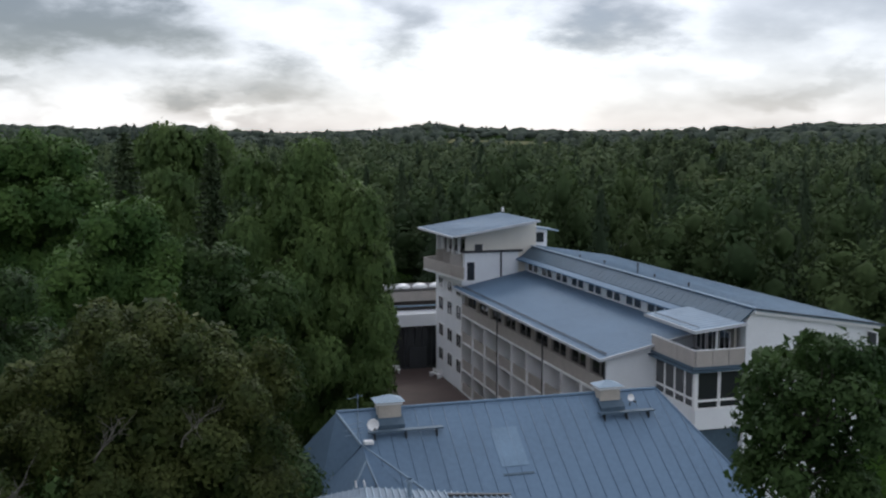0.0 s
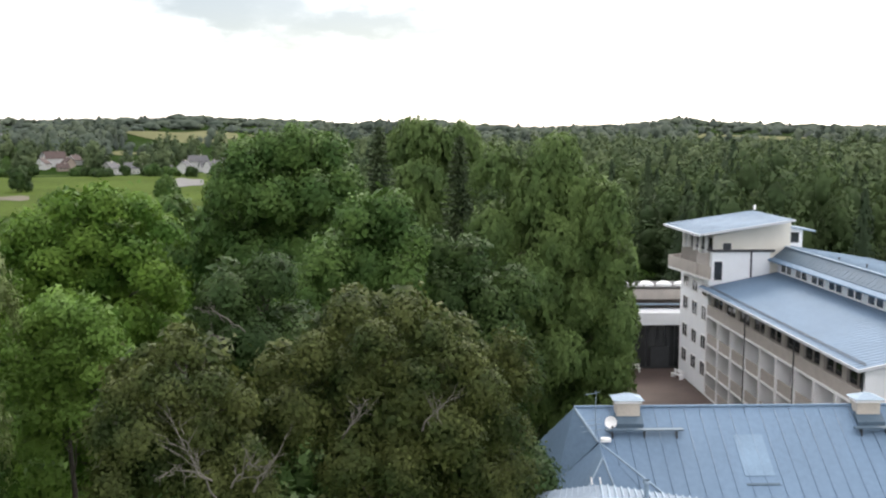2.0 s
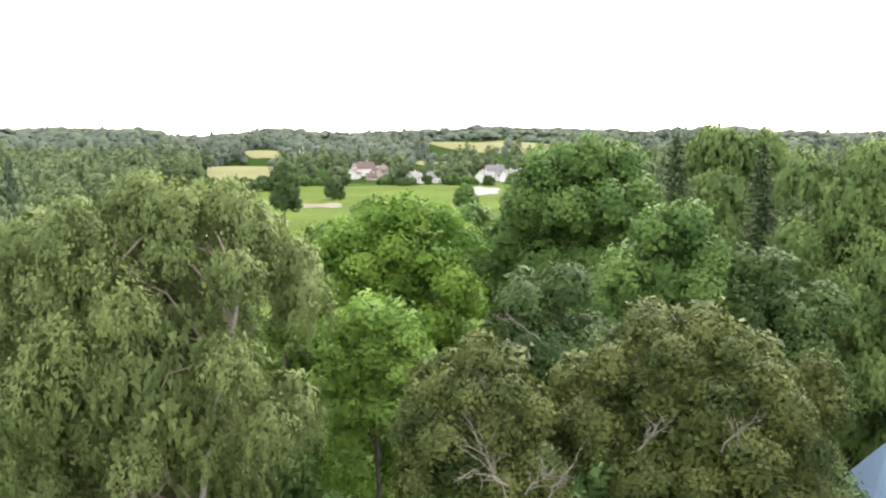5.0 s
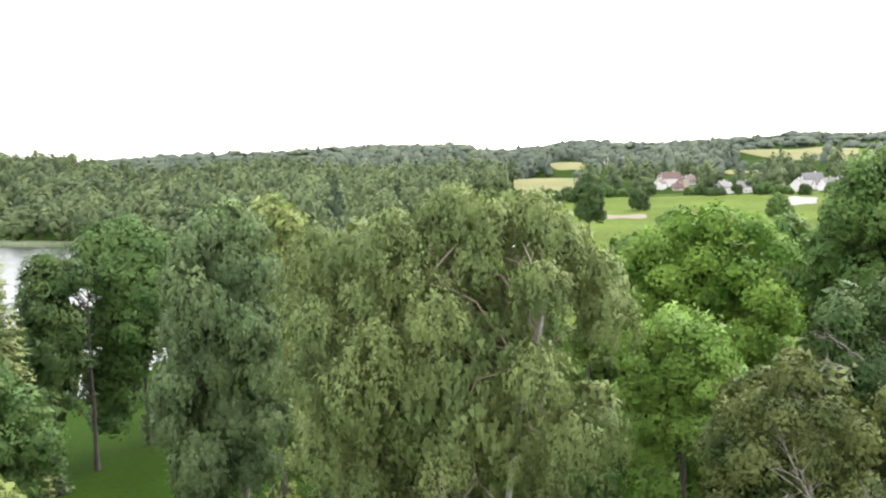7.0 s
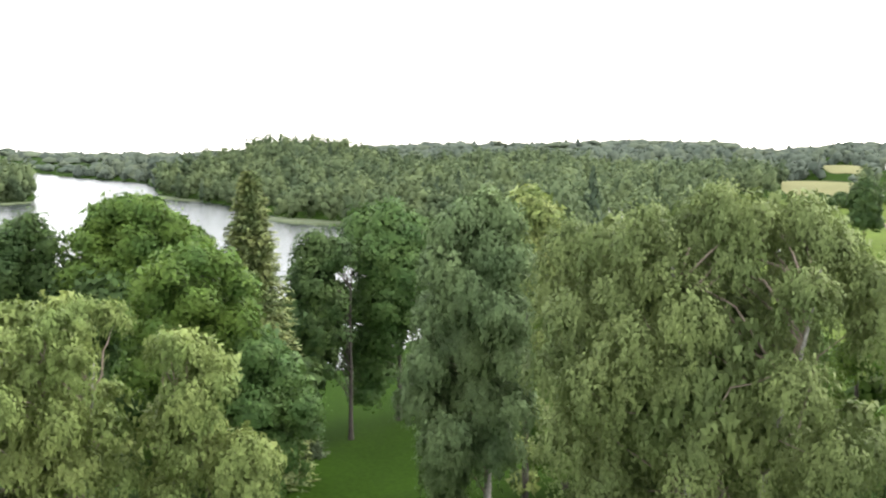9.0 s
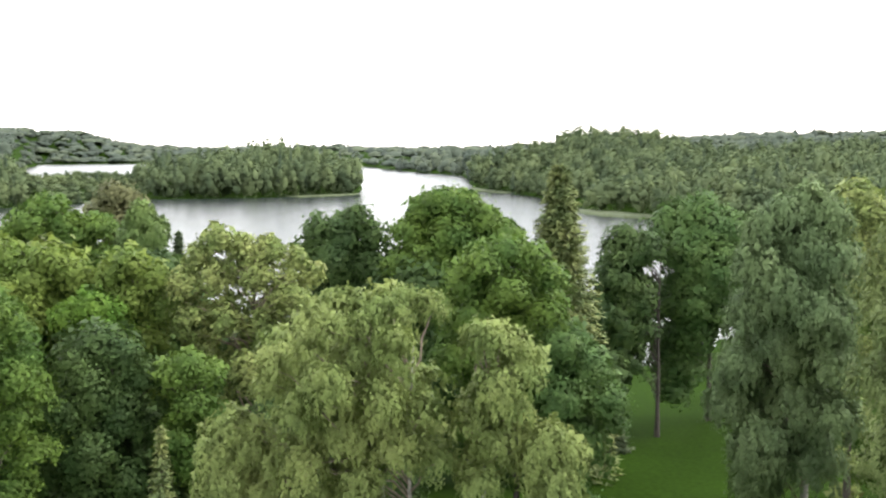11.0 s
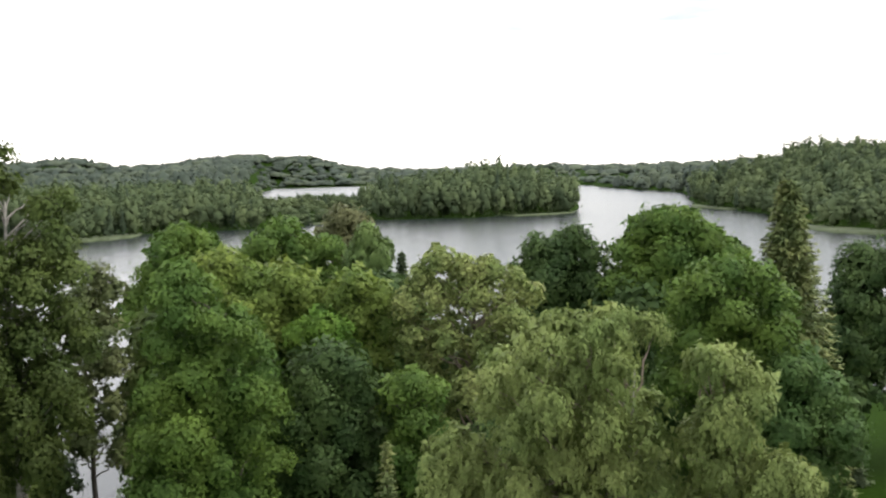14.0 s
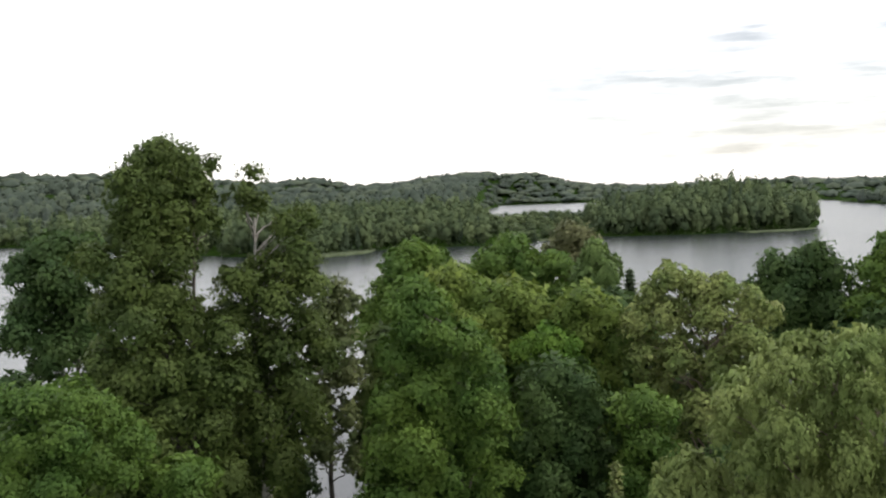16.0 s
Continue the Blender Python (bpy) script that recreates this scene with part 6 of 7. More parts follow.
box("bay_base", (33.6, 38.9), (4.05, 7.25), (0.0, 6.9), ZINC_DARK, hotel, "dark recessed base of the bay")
box("bay_core", (33.6, 38.6), (4.6, 7.25), (8.3, 10.9), DARK, hotel)
part("bay_roof", slab_bm([(33.6, 3.2, 10.95), (39.6, 3.2, 10.95), (39.6, 7.25, 11.0), (33.6, 7.25, 11.0)], 0.14), ZINC_DARK, hotel)
for i in range(4):
    window(hotel, (33.7 + i * 1.37, 35.05 + i * 1.37), (8.3, 8.9), 3.8, "v", bars=0, rim=0.08)
    window(hotel, (33.7 + i * 1.37, 35.05 + i * 1.37), (8.9, 10.8), 3.8, "v", bars=0, rim=0.08)
for i in range(2):
    window(hotel, (3.85 + i * 1.65, 5.45 + i * 1.65), (8.3, 8.85), 39.15, "u", bars=0, rim=0.08)
    window(hotel, (3.85 + i * 1.65, 5.45 + i * 1.65), (8.85, 10.8), 39.15, "u", bars=0, rim=0.08)
box("bay_corner", (39.0, 39.26), (3.62, 3.84), (8.25, 10.85), WHITE_TRIM, hotel)
window(hotel, (39.5, 40.6), (12.0, 13.0), 16.6, "v", bars=0)
box("back_oriel", (38.0, 39.2), (16.5, 17.3), (11.8, 13.1), WHITE, hotel)
# far end: the taller block
box("tower_wall", (-10.4, -0.6), (0.0, 0.3), (0, 12.0), WHITE, hotel, "white plaster tower wall")
box("tower_wall", (-10.4, -10.1), (0.3, 8.2), (0, 15.8), WHITE, hotel)
box("tower_core", (-10.0, -1.2), (0.9, 8.2), (11.9, 15.9), CREAM, hotel, "cream upper storey wall")
part("tower_gable", prism_bm([(0.5, 12.2), (0.5, 16.0), (8.2, 17.55), (8.2, 12.2)], 0, -1.25, -1.0), CREAM, hotel, "cream upper storey wall")
for u0, u1 in ((-9.1, -7.3), (-5.7, -3.9), (-2.4, -0.7)):
    for z0, z1 in ((9.9, 11.05), (7.4, 8.9), (4.5, 5.95), (1.8, 3.25)):
        window(hotel, (u0, u1), (z0, z1), -0.02, "v", bars=1)
for i in range(5):
    u = -10.2 + i * 2.0
    box("tower_post", (u, u + 0.26), (0.0, 0.26), (12.0, 16.1), WHITE_TRIM, hotel)
    if i < 4:
        window(hotel, (u + 0.3, u + 2.0), (13.2, 15.7), 0.88, "v", bars=0)
part("tower_roof", slab_bm([(-11.5, -1.7, 16.25), (1.5, -1.62, 16.35), (1.5, 7.6, 17.78), (-11.3, 8.0, 17.7)], 0.2), ZINC_TOWER, hotel, "pale blue-grey metal monopitch roof")
seams("roof_seams", hotel, (-11.4, -1.6, 16.27), (1.4, -1.55, 16.37), (-11.2, 7.9, 17.69), (1.4, 7.5, 17.77), 20, ZINC_TOWER, 0.04)
part("tower_fascia", slab_bm([(-11.55, -1.78, 16.24), (1.58, -1.7, 16.34), (1.58, -1.62, 16.36), (-11.55, -1.7, 16.26)], 0.2), TRIM_GREY, hotel)
part("tower_verge", slab_bm([(1.5, -1.7, 16.36), (1.6, -1.7, 16.36), (1.6, 7.65, 17.8), (1.5, 7.65, 17.8)], 0.18), TRIM_GREY, hotel)
part("tower_balcony", prism_bm([(-10.6, 0.0), (-9.2, -1.75), (1.0, -0.35), (1.0, 0.0)], 2, 11.75, 12.0), WHITE_TRIM, hotel, "pale balcony slab")
part("tower_parapet", slab_bm([(-9.2, -1.75, 13.15), (1.0, -0.35, 13.15), (1.0, -0.27, 13.15), (-9.2, -1.65, 13.15)], 1.25), BEIGE, hotel, "beige slatted balcony parapet")
part("tower_parapet", slab_bm([(-10.6, 0.0, 13.15), (-9.2, -1.75, 13.15), (-9.1, -1.65, 13.15), (-10.5, 0.0, 13.15)], 1.25), BEIGE, hotel, "beige slatted balcony parapet")
for u in (-7.2, -4.4, -1.8):
    box("balcony_screen", (u, u + 0.08), (-0.9, 0.6), (12.0, 14.2), BEIGE, hotel, "beige balcony screen")
box("roof_room", (-1.2, -0.9), (0.4, 6.2), (10.9, 14.4), WHITE, hotel, "bright white stair-head wall")
box("roof_room_side", (-6.0, -1.2), (0.4, 0.6), (10.9, 14.4), WHITE, hotel)
window(hotel, (0.55, 1.5), (11.5, 13.5), -0.9, "u", bars=0)
box("roof_room_roof", (-7.0, -0.7), (0.2, 6.6), (14.4, 14.62), DARK_ROOF, hotel, "dark flat roof")
tube_part("downpipe", [(-0.84, 4.3, 14.4), (-0.84, 4.3, 11.9)], [0.09, 0.09], DARK, hotel, 8, "dark downpipe")
box("air_unit", (-1.6, -0.9), (1.5, 2.3), (14.62, 15.25), DARK, hotel, "grey air-conditioning unit", 0.04)
part("side_canopy", slab_bm([(-6.0, 8.0, 16.9), (-2.6, 8.0, 16.9), (-2.6, 11.4, 16.35), (-6.0, 11.4, 16.35)], 0.18), ZINC_PALE, hotel)
box("side_tower", (-6.0, -3.0), (8.0, 10.2), (13.0, 16.5), WHITE, hotel)
window(hotel, (8.6, 9.9), (15.0, 16.2), -3.0, "u", bars=0)
box("roof_lamp", (-11.3, -11.1), (8.0, 8.2), (17.8, 18.3), WHITE_TRIM, hotel)

# link building at the end of the courtyard
link = new("link_building")
link.matrix_world = hotel.matrix_world.copy()
tagged(link, "low glazed entrance building with a white fascia", "building")
box("lower_wall", (-30, -12.4), (-22, 3.0), (0, 5.2), DARK, link, "dark glazed hall")
box("white_fascia", (-30, -11.0), (-22, 1.35), (5.15, 6.5), WHITE, link, "white roof fascia")
box("upper_wall", (-18.4, -14.3), (-22, 2.0), (6.5, 8.8), SHADOW_BROWN, link, "recessed upper storey, its shadow put into the colour")
box("upper_parapet", (-14.3, -13.8), (-22, 2.0), (7.55, 8.7), BEIGE, link, "beige upper parapet")
box("upper_ledge", (-14.0, -13.4), (-22, 2.0), (6.95, 7.1), ZINC_PALE, link)
box("upper_roof", (-18.5, -13.7), (-22.3, 2.0), (8.8, 8.92), DARK_ROOF, link)
for i in range(6):
    window(link, (-11.5 + i * 2.1, -9.5 + i * 2.1), (0.2, 5.0), -12.35, "u", bars=1, mat=DARK)
box("entrance_door", (-12.3, -12.2), (-2.6, -0.6), (0.05, 2.5), DARK, link, "dark glazed double door")
for i in range(7):
    bm = bmesh.new()
    bmesh.ops.create_uvsphere(bm, u_segments=14, v_segments=8, radius=1.0)
    bmesh.ops.delete(bm, geom=[v for v in bm.verts if v.co.z < -0.05], context="VERTS")
    bmesh.ops.transform(bm, matrix=Matrix.Translation((-15.4, 1.5 - 2.05 * i, 8.9)) @ Matrix.Diagonal((0.95, 0.95, 0.5, 1)), verts=bm.verts)
    part("skylight_dome", bm, DOME, link, "white domed skylight")
court = new("pavement")
court.matrix_world = hotel.matrix_world.copy()
tagged(court, "reddish brick-paved courtyard", "pavement", kind="structure")
box("paving", (-12.5, 40), (-13, -0.06), (-0.3, 0.03), PAVING, court)


def bench(name, u, v, turn, label):
    root = new(name)
    root.matrix_world = hotel.matrix_world @ pose(u, v, 0.03, 0, 0, turn)
    tagged(root, label, "bench")
    for i in range(3):
        box("seat_slat", (-0.9, 0.9), (-0.22 + i * 0.16, -0.09 + i * 0.16), (0.42, 0.47), WHITE_TRIM, root)
    for i in range(2):
        box("back_slat", (-0.9, 0.9), (0.27, 0.31), (0.58 + i * 0.17, 0.70 + i * 0.17), WHITE_TRIM, root)
    for s in (-0.75, 0.7):
        box("leg", (s, s + 0.06), (-0.22, 0.31), (0, 0.42), WHITE_TRIM, root)
        box("back_post", (s, s + 0.06), (0.25, 0.31), (0.42, 0.9), WHITE_TRIM, root)


bench("bench", -10.5, -5.0, 95, "white slatted bench at the courtyard's edge")
bench("bench", -7.6, -0.9, 20, "white slatted bench by the white wall")

# ---- the old house with the blue-grey hipped roof ----
manor = new("manor_house")
manor.matrix_world = hotel.matrix_world.copy()
tagged(manor, "old plastered house with a blue-grey seamed metal roof", "building")
RU, RZ, MS = 50.2, 13.0, 0.70
VL, VR = -21.84, -5.04


def front_z(u):
    return RZ - MS * (u - RU)


EU = 58.0
ez = front_z(EU)
bm = bmesh.new()
rl, rr = bm.verts.new((RU, VL, RZ)), bm.verts.new((RU, VR, RZ))
fr = bm.verts.new((EU, VR + (EU - RU) * 0.46, ez))
fl = bm.verts.new((EU, VL + 5.4, ez))
inner = bm.verts.new((51.9, VL + 0.85, front_z(51.9)))
br, bl = bm.verts.new((2 * RU - EU, VR + (EU - RU) * 0.46, ez)), bm.verts.new((2 * RU - EU + 0.4, VL - 2.2, ez))
lw = bm.verts.new((51.0, VL - 0.95, 9.6))
bm.faces.new((rl, inner, fl, fr, rr))
bm.faces.new((rr, fr, br))
bm.faces.new((rl, rr, br, bl))
bm.faces.new((rl, bl, lw))
bm.faces.new((rl, lw, inner))
part("roof", bm, ZINC, manor, "blue-grey standing-seam metal roof")
ZINC_SEAM = material("zinc_seam", (0.120, 0.186, 0.270), 0.45, 0.35, 0.1, 0.5, 6.0, 0.02)
n_seam = 26
pieces = []
for i in range(n_seam):
    v = VL + 0.9 + i * 0.72
    u1 = EU if v < VR else RU + (EU - RU)
    u0 = RU if v <= VR else RU + (v - VR) / 0.46
    if v > VR + (EU - RU) * 0.46 - 0.1:
        continue
    if v < VL + 5.4:
        u1 = min(u1, 51.9 + (v - VL - 0.85) / (5.4 - 0.85) * (EU - 51.9))
    for w in (1,):
        p, q = np.array([u0, v, front_z(u0)]), np.array([u1, v, front_z(u1)])
        e, up = np.array([0, 0.012, 0]), np.array([0.015, 0, 0.024])
        pieces.append((np.array([p - e, p + e, q + e, q - e, p - e + up, p + e + up, q + e + up, q - e + up]),
                       np.array([[0, 3, 2, 1], [4, 5, 6, 7], [0, 1, 5, 4], [1, 2, 6, 5], [2, 3, 7, 6], [3, 0, 4, 7]])))
for i, (p, q) in enumerate(pieces):
    ob = new("seam", sheet("seam", p, q, ZINC_SEAM))
    ob.parent = manor
tube_part("ridge_roll", [(RU, VL, RZ + 0.02), (RU, VR, RZ + 0.02)], [0.08, 0.08], ZINC, manor, 8, "metal ridge capping")
tube_part("hip_roll", [(RU, VL, RZ), (51.9, VL + 0.85, front_z(51.9) + 0.02)], [0.07, 0.07], ZINC_PALE, manor, 8)
tube_part("hip_roll", [(RU, VR, RZ), (EU, VR + (EU - RU) * 0.46, ez)], [0.06, 0.06], ZINC, manor, 8)
box("wall", (2 * RU - EU + 0.9, EU - 0.6), (VL - 0.2, VR + 2.6), (0, ez), STONE, manor, "plastered house wall")
# patch of newer sheets
part("newer_sheet", slab_bm([(u, v, front_z(u) + 0.03) for u, v in ((51.62, -14.65), (51.62, -13.3), (53.5, -13.3), (53.5, -14.65))], 0.02), ZINC_NEW, manor, "paler replaced roof sheets")
part("sheet_joint", slab_bm([(u, v, front_z(u) + 0.05) for u, v in ((53.84, -14.7), (53.84, -13.2), (53.92, -13.2), (53.92, -14.7))], 0.03), ZINC_DARK, manor)
# dormer wing with a hipped end
wing_top, wing_end = Vector((51.9, VL + 0.9, front_z(51.9))), Vector((53.5, VL + 0.75, 11.62))
bm = bmesh.new()
a, b = bm.verts.new(wing_top), bm.verts.new(wing_end)
c = bm.verts.new((51.0, VL - 0.95, 9.6))
d = bm.verts.new((55.3, VL + 1.6, 9.2))
e = bm.verts.new((54.6, VL + 3.7, front_z(54.6) + 0.02))
f_ = bm.verts.new((55.0, VL - 0.9, 9.2))
bm.faces.new((a, b, d, e))
bm.faces.new((a, c, f_, b))
bm.faces.new((b, f_, d))
part("dormer_roof", bm, ZINC, manor, "grey hipped dormer roof")
for p, q in ((wing_top, (54.6, VL + 3.7, front_z(54.6) + 0.04)), (wing_end, (55.3, VL + 1.6, 9.22)), (wing_end, (55.0, VL - 0.9, 9.22))):
    tube_part("hip_roll", [tuple(p), tuple(q)], [0.05, 0.05], ZINC_PALE, manor, 6)


def chimney(v0, v1, u, top, shelf):
    stack = box("chimney", (u - 0.38, u + 0.38), (v0, v1), (11.6, top - 0.35), STONE, manor, "plastered chimney with a metal cap")
    box("chimney_band", (u - 0.44, u + 0.44), (v0 - 0.06, v1 + 0.07), (top - 0.45, top - 0.3), WHITE_TRIM, stack, "pale metal collar")
    bm = bmesh.new()
    o = 0.17
    base = [bm.verts.new(p) for p in ((u - 0.40 - o, v0 - o, top - 0.28), (u + 0.40 + o, v0 - o, top - 0.28), (u + 0.40 + o, v1 + o, top - 0.28), (u - 0.40 - o, v1 + o, top - 0.28))]
    tip = [bm.verts.new((u, v0 + 0.45, top - 0.02)), bm.verts.new((u, v1 - 0.45, top - 0.02))]
    bm.faces.new(base[::-1])
    bm.faces.new((base[0], base[1], tip[0]))
    bm.faces.new((base[2], base[3], tip[1]))
    bm.faces.new((base[1], base[2], tip[1], tip[0]))
    bm.faces.new((base[3], base[0], tip[0], tip[1]))
    part("chimney_cap", bm, ZINC_PALE, stack, "bright sheet-metal cap")
    part("flashing", slab_bm([(uu, vv, front_z(uu) + 0.22) for uu, vv in ((u + 0.2, v0 - 0.1), (u + 0.2, v1 + 0.1), (u + 0.75, v1 + 0.1), (u + 0.75, v0 - 0.1))], 0.35), ZINC_DARK, stack, "grey metal flashing")
    walkway = box("walkway", (u + 0.95, u + 1.3), shelf, (front_z(u + 1.0) + 0.2, front_z(u + 1.0) + 0.26), ZINC_DARK, manor, "dark roof walkway")
    for i in range(3):
        v = shelf[0] + 0.3 + i * (shelf[1] - shelf[0] - 0.6) / 2
        box("bracket", (u + 0.95, u + 1.25), (v - 0.02, v + 0.02), (front_z(u + 1.3) - 0.02, front_z(u + 1.0) + 0.2), DARK, walkway)


chimney(-19.95, -18.85, 50.5, 13.8, (-20.6, -17.0))
chimney(-8.5, -7.4, 50.5, 13.75, (-8.9, -5.9))


def dish(u, v, z, r, label):
    root = new("satellite_dish")
    root.matrix_world = manor.matrix_world @ pose(u, v, z)
    tagged(root, label, "satellite dish")
    bm = bmesh.new()
    bmesh.ops.create_uvsphere(bm, u_segments=18, v_segments=10, radius=1.0)
    bmesh.ops.delete(bm, geom=[w for w in bm.verts if w.co.z > -0.72], context="VERTS")
    bmesh.ops.solidify(bm, geom=list(bm.faces), thickness=0.04)
    bmesh.ops.transform(bm, matrix=pose(0, 0, 0, 0, 78, 0) @ Matrix.Diagonal((r / 0.7, r / 0.7, r / 0.7, 1)) @ Matrix.Translation((0, 0, 0.85)), verts=bm.verts)
    part("reflector", bm, WHITE_TRIM, root, "white dish")
    tube_part("mast", [(-0.1, 0, -0.75), (-0.1, 0, 0.05)], [0.03, 0.03], DARK, root, 6)
    tube_part("feed_arm", [(0.0, 0, -r * 0.8), (0.45, 0, -0.1)], [0.015, 0.015], DARK, root, 5)
    box("feed_horn", (0.42, 0.5), (-0.04, 0.04), (-0.14, -0.04), DARK, root)


dish(51.5, -20.35, front_z(51.5) + 0.55, 0.34, "small white satellite dish on the metal roof")
dish(51.1, -6.9, front_z(51.1) + 0.5, 0.22, "grey satellite dish beside the chimney")
mast = new("antenna_mast")
mast.matrix_world = manor.matrix_world @ pose(51.7, -21.1, 11.8)
tagged(mast, "thin roof antenna with short crossbars", "antenna")
tube_part("pole", [(0, 0, -0.2), (0, 0, 2.4)], [0.022, 0.018], ZINC_PALE, mast, 6)
for z, w in ((2.25, 0.5), (1.0, 0.55), (0.75, 0.7), (0.5, 0.6)):
    tube_part("crossbar", [(0, -w, z - 0.05), (0, w * 0.4, z + 0.08)], [0.014, 0.014], ZINC_PALE, mast, 5)
box("junction_box", (51.9, 52.2), (-20.9, -20.45), (11.9, 12.08), WHITE_TRIM, manor, "pale roof vent hood", 0.03)

# pale metal roofs close below the tower
ZINC_ANNEX = material("annex_zinc", (0.20, 0.26, 0.33), 0.62, 0.2, 0.16, 0.8, 8.0, 0.05)
annex = new("annex")
annex.matrix_world = manor.matrix_world.copy()
tagged(annex, "low annex with a pale ribbed metal roof", "building")
apex, far_r, left_p = Vector((57.7, -22.0, 11.9)), Vector((58.4, -16.1, 11.2)), Vector((56.2, -24.5, 11.05))
near_c = Vector((63.5, -22.6, 10.6))
near_r, near_l = Vector((63.5, -15.2, 9.9)), Vector((62.5, -26.5, 9.9))
bm = bmesh.new()
vs = [bm.verts.new(p) for p in (apex, far_r, near_r, near_c, near_l, left_p)]
bm.faces.new((vs[0], vs[1], vs[2], vs[3]))
bm.faces.new((vs[0], vs[3], vs[4], vs[5]))
part("roof", bm, ZINC_ANNEX, annex, "pale ribbed metal roof")
seams("ribs", annex, apex, far_r, near_c, near_r, 22, ZINC_PALE, 0.06, 0.06)
seams("ribs", annex, apex, left_p, near_c, near_l, 12, ZINC_ANNEX, 0.05, 0.04)
part("verge", slab_bm([tuple(far_r + Vector((-0.12, -2.6, 0.33))), tuple(far_r + Vector((-0.12, 0.1, 0.06))), tuple(far_r + Vector((0.05, 0.1, 0.06))), tuple(far_r + Vector((0.05, -2.6, 0.33)))], 0.2), DARK, annex, "dark verge board")
box("wall", (58.6, 63.3), (-26, -15.4), (0, 9.8), STONE, annex)
pipe = tube_part("vent_pipe", [(58.3, -20.3, 11.4), (58.3, -20.3, 12.2)], [0.10, 0.10], ZINC_PALE, annex, 10, "metal vent pipe")
tube_part("vent_cap", [(58.3, -20.3, 12.17), (58.3, -20.3, 12.29)], [0.17, 0.12], ZINC_PALE, pipe, 10)
for dv in (-0.35, 0.0):
    tube_part("finial", [(57.7, -22.0 + dv, 11.9), (57.65, -22.05 + dv, 12.2)], [0.04, 0.03], WHITE_TRIM, annex, 6)

# ---- village beyond the meadow ----


def house(name, az, d, w, depth, wall_h, roof_h, turn, wall_mat, roof_mat, label):
    root = new(name)
    x, y = spot(az, d)
    root.matrix_world = pose(x, y, ground_at(x, y), 0, 0, az + turn)
    tagged(root, label, "house", "houses of the village")
    w, depth, wall_h, roof_h = w * 0.88, depth * 0.85, wall_h * 0.88, roof_h * 0.85
    a, b = w / 2, depth / 2
    part("wall", prism_bm([(-b, -1.0), (-b, wall_h), (0, wall_h + roof_h - 0.15), (b, wall_h), (b, -1.0)], 0, -a, a), wall_mat, root)
    for s in (-1, 1):
        part("roof", slab_bm([(-a - 0.5, s * (b + 0.5), wall_h - 0.35), (a + 0.5, s * (b + 0.5), wall_h - 0.35), (a + 0.5, 0, wall_h + roof_h + 0.12), (-a - 0.5, 0, wall_h + roof_h + 0.12)], 0.2), roof_mat, root)
    box("chimney", (a * 0.3, a * 0.3 + 0.7), (-0.3, 0.4), (wall_h, wall_h + roof_h + 0.9), STONE, root)
    for i in range(3):
        u = -a + (i + 0.7) * w / 3.2
        window(root, (u - 0.55, u + 0.55), (1.0, 2.3), -b - 0.02, "v", bars=1)
        window(root, (-b + 0.8 + i * 1.8, -b + 1.9 + i * 1.8), (1.0, 2.3), a + 0.02, "u", bars=1)


house("house", 32.1, 660, 12, 9, 5.2, 4.0, 60, HOUSE_WHITE, ROOF_GREY, "white village house with a grey roof")
house("house", 31.0, 690, 10, 9, 5.0, 4.2, 20, HOUSE_WHITE, ROOF_GREY, "white village house with a steep grey roof")
house("house", 30.4, 720, 11, 8, 3.2, 4.5, 100, HOUSE_TAN, ROOF_GREY, "tan village house with a dark roof")
house("house", 28.2, 700, 11, 9, 5.5, 4.5, 70, HOUSE_WHITE, ROOF_GREY, "white village house with a grey gable")
house("house", 27.5, 800, 16, 10, 6.5, 5.0, 15, HOUSE_WHITE, ROOF_GREY, "long white village house")
house("house", 26.7, 730, 12, 9, 5.5, 4.5, 45, HOUSE_WHITE, ROOF_GREY, "white village house among trees")
house("house", 34.9, 850, 18, 11, 7.5, 6.0, 20, HOUSE_WHITE, ROOF_RED, "large white house with a red-brown roof")
house("house", 35.5, 830, 13, 10, 5.0, 4.5, 70, HOUSE_WHITE, ROOF_RED, "white house with a red-brown roof")
house("house", 34.2, 840, 12, 9, 5.0, 4.5, 110, HOUSE_TAN, ROOF_RED, "tan house with a red roof")
house("house", 35.2, 880, 12, 9, 6.0, 4.5, 30, HOUSE_WHITE, ROOF_GREY, "white house behind the red roofs")
house("house", 33.3, 760, 10, 8, 4.0, 4.0, 80, HOUSE_WHITE, ROOF_RED, "small white house with a red roof")
house("house", 29.3, 780, 11, 8, 5.0, 4.0, 35, HOUSE_TAN, ROOF_GREY, "tan village house with a grey roof")
house("house", 26.1, 790, 11, 8, 4.5, 4.0, 75, HOUSE_WHITE, ROOF_GREY, "white village house with a dark roof")
house("house", 27.1, 760, 9, 8, 4.0, 3.8, 20, HOUSE_WHITE, ROOF_GREY, "small white village house with a dark roof")
house("house", 31.7, 700, 9, 8, 4.0, 4.2, 85, HOUSE_WHITE, ROOF_GREY, "small white village house with a dark roof")
house("house", 33.9, 870, 12, 9, 5.0, 4.5, 55, HOUSE_WHITE, ROOF_RED, "white house with a brown roof")
house("house", 34.5, 820, 9, 7, 3.0, 3.5, 15, HOUSE_TAN, ROOF_RED, "low tan house with a brown roof")
house("house", 37.9, 1130, 26, 12, 8.0, 4.0, 5, HOUSE_WHITE, ROOF_GREY, "long pale farm building with a grey roof")
house("house", 52.3, 480, 14, 9, 4.5, 2.5, 10, HOUSE_WHITE, ROOF_GREY, "small white building at the woods' edge")

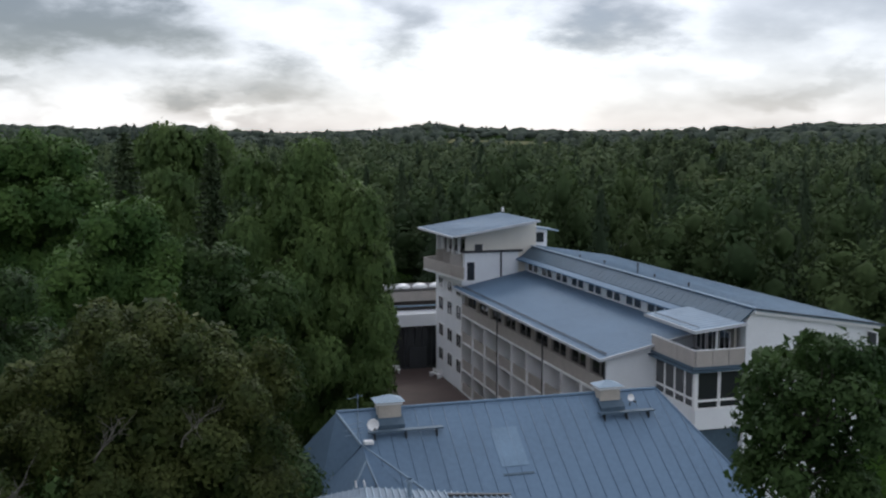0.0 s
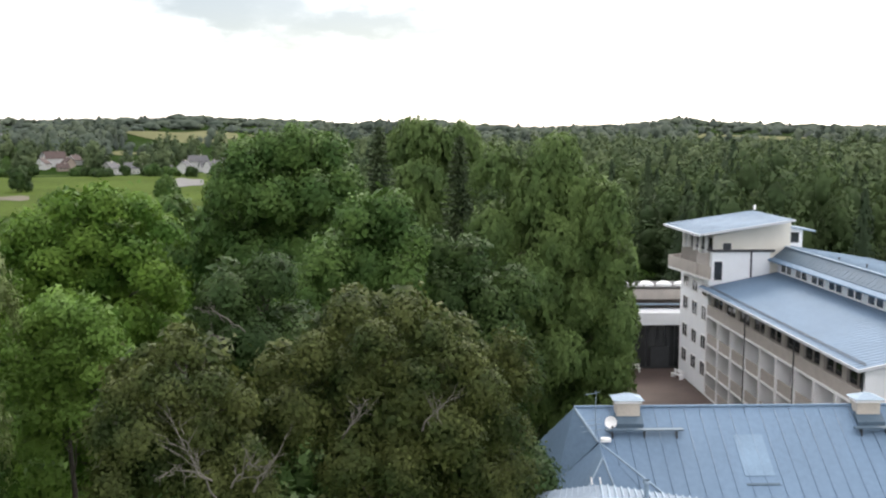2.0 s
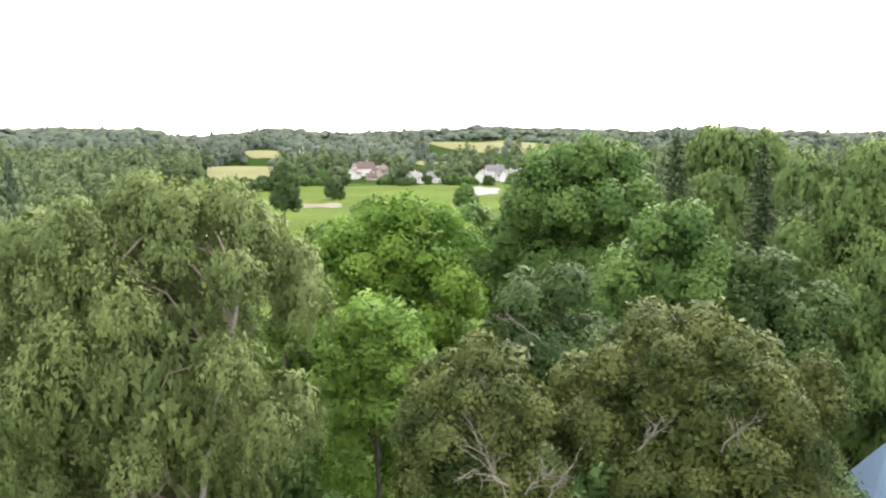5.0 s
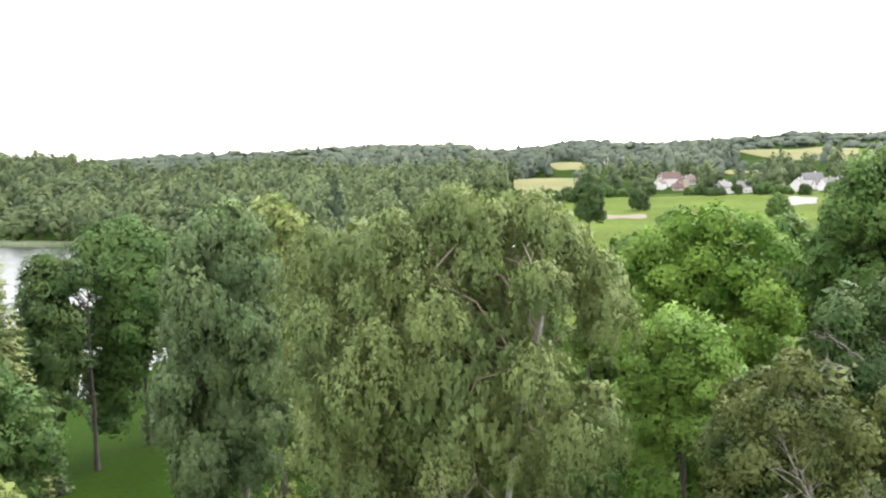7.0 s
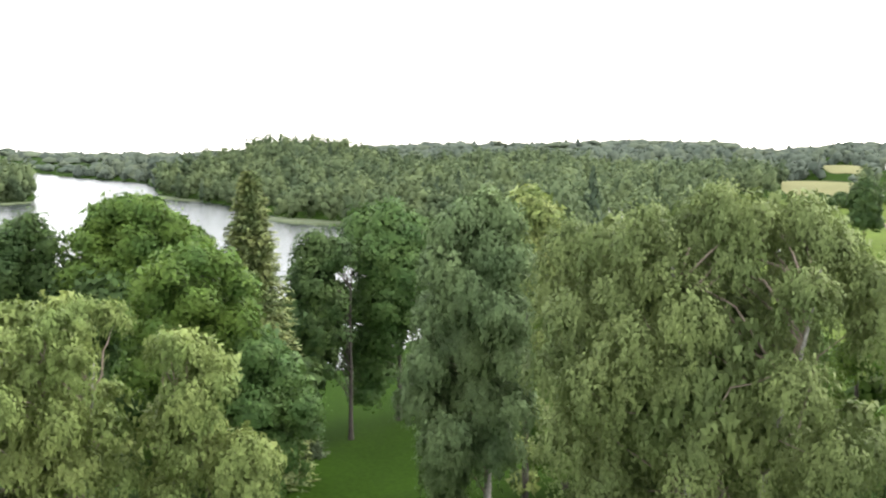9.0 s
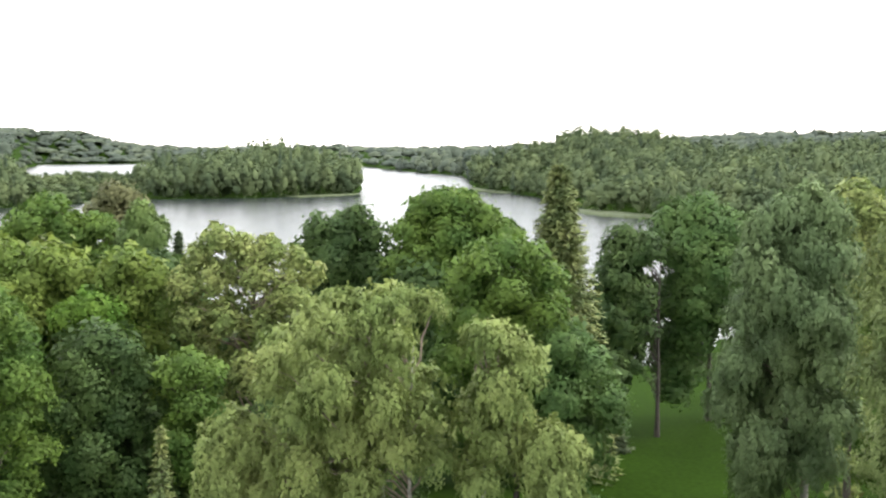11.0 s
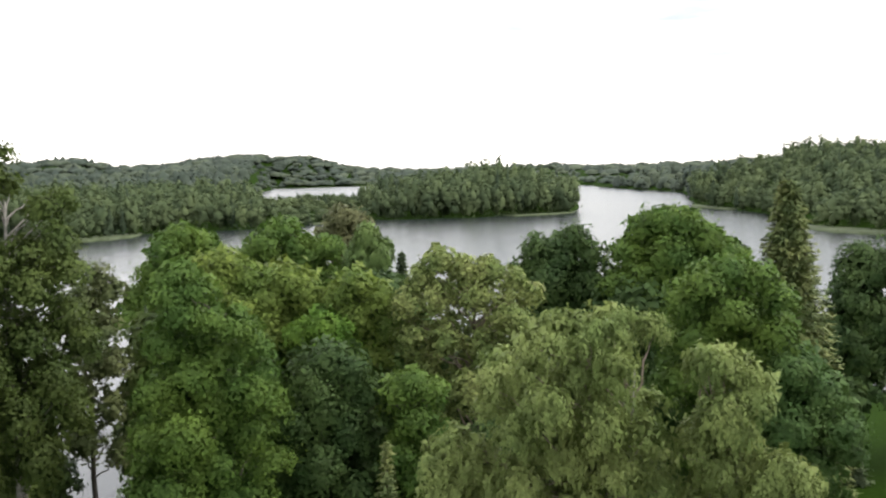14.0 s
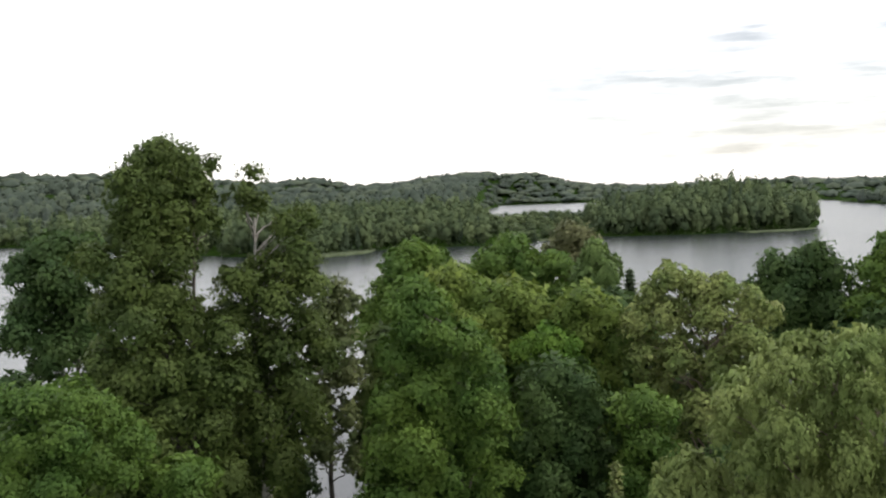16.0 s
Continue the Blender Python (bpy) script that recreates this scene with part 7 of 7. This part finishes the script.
# ---- cars standing in a clearing behind the white wing ----
CAR_PAINT = {"silver": (0.55, 0.56, 0.58), "white": (0.75, 0.75, 0.75), "dark blue": (0.03, 0.05, 0.10), "red": (0.28, 0.03, 0.03)}
PAINT = {k: material(k.replace(" ", "_") + "_car_paint", v, 0.25, 0.2, 0.04, 1.0, 10.0, 0.0) for k, v in CAR_PAINT.items()}


def car(az, d, turn, colour):
    x, y = spot(az, d)
    root = new("car")
    root.matrix_world = pose(x, y, ground_at(x, y), 0, 0, turn)
    tagged(root, colour + " parked car standing in a clearing", "car", "parked cars")
    part("body", prism_bm([(-2.2, 0.35), (-2.2, 0.80), (-1.9, 0.92), (1.1, 0.98), (2.1, 0.80), (2.2, 0.35)], 1, -0.86, 0.86), PAINT[colour], root)
    part("cabin", prism_bm([(-1.95, 0.92), (-1.35, 1.42), (0.25, 1.45), (1.05, 0.97)], 1, -0.74, 0.74), GLASS, root)
    part("roof", prism_bm([(-1.35, 1.42), (-1.3, 1.47), (0.2, 1.50), (0.25, 1.45)], 1, -0.76, 0.76), PAINT[colour], root)
    for u in (-1.35, 1.35):
        for v in (-0.86, 0.70):
            wheel = tube_part("wheel", [(u, v, 0.32), (u, v + 0.16, 0.32)], [0.32, 0.32], DARK, root, 12)
            tube_part("rim", [(u, v - 0.01, 0.32), (u, v + 0.17, 0.32)], [0.19, 0.19], ZINC_PALE, wheel, 10)


for i, colour in enumerate(("silver", "dark blue", "white", "silver", "dark blue", "silver", "white", "silver", "dark blue", "silver")):
    car(-8.5 - 0.34 * i, 258 + 10 * (i % 4), 70 + 7 * (i % 2), colour)

# ---- bare dead trunk on the far shore ----
snag = new("dead_tree")
sx, sy = spot(110.3, 590)
snag.location = (sx, sy, ground_at(sx, sy) - 0.2)
tagged(snag, "pale bare dead trunk on the far shore", "tree")
tube_part("trunk", [(0, 0, 0), (0.2, 0.1, 5), (0.1, 0.3, 9.5), (0.5, 0.4, 13)], [0.45, 0.36, 0.28, 0.12], DEAD_WOOD, snag, 8)
tube_part("stub", [(0.15, 0.2, 8.0), (1.6, -0.6, 10.5)], [0.16, 0.06], DEAD_WOOD, snag, 6)
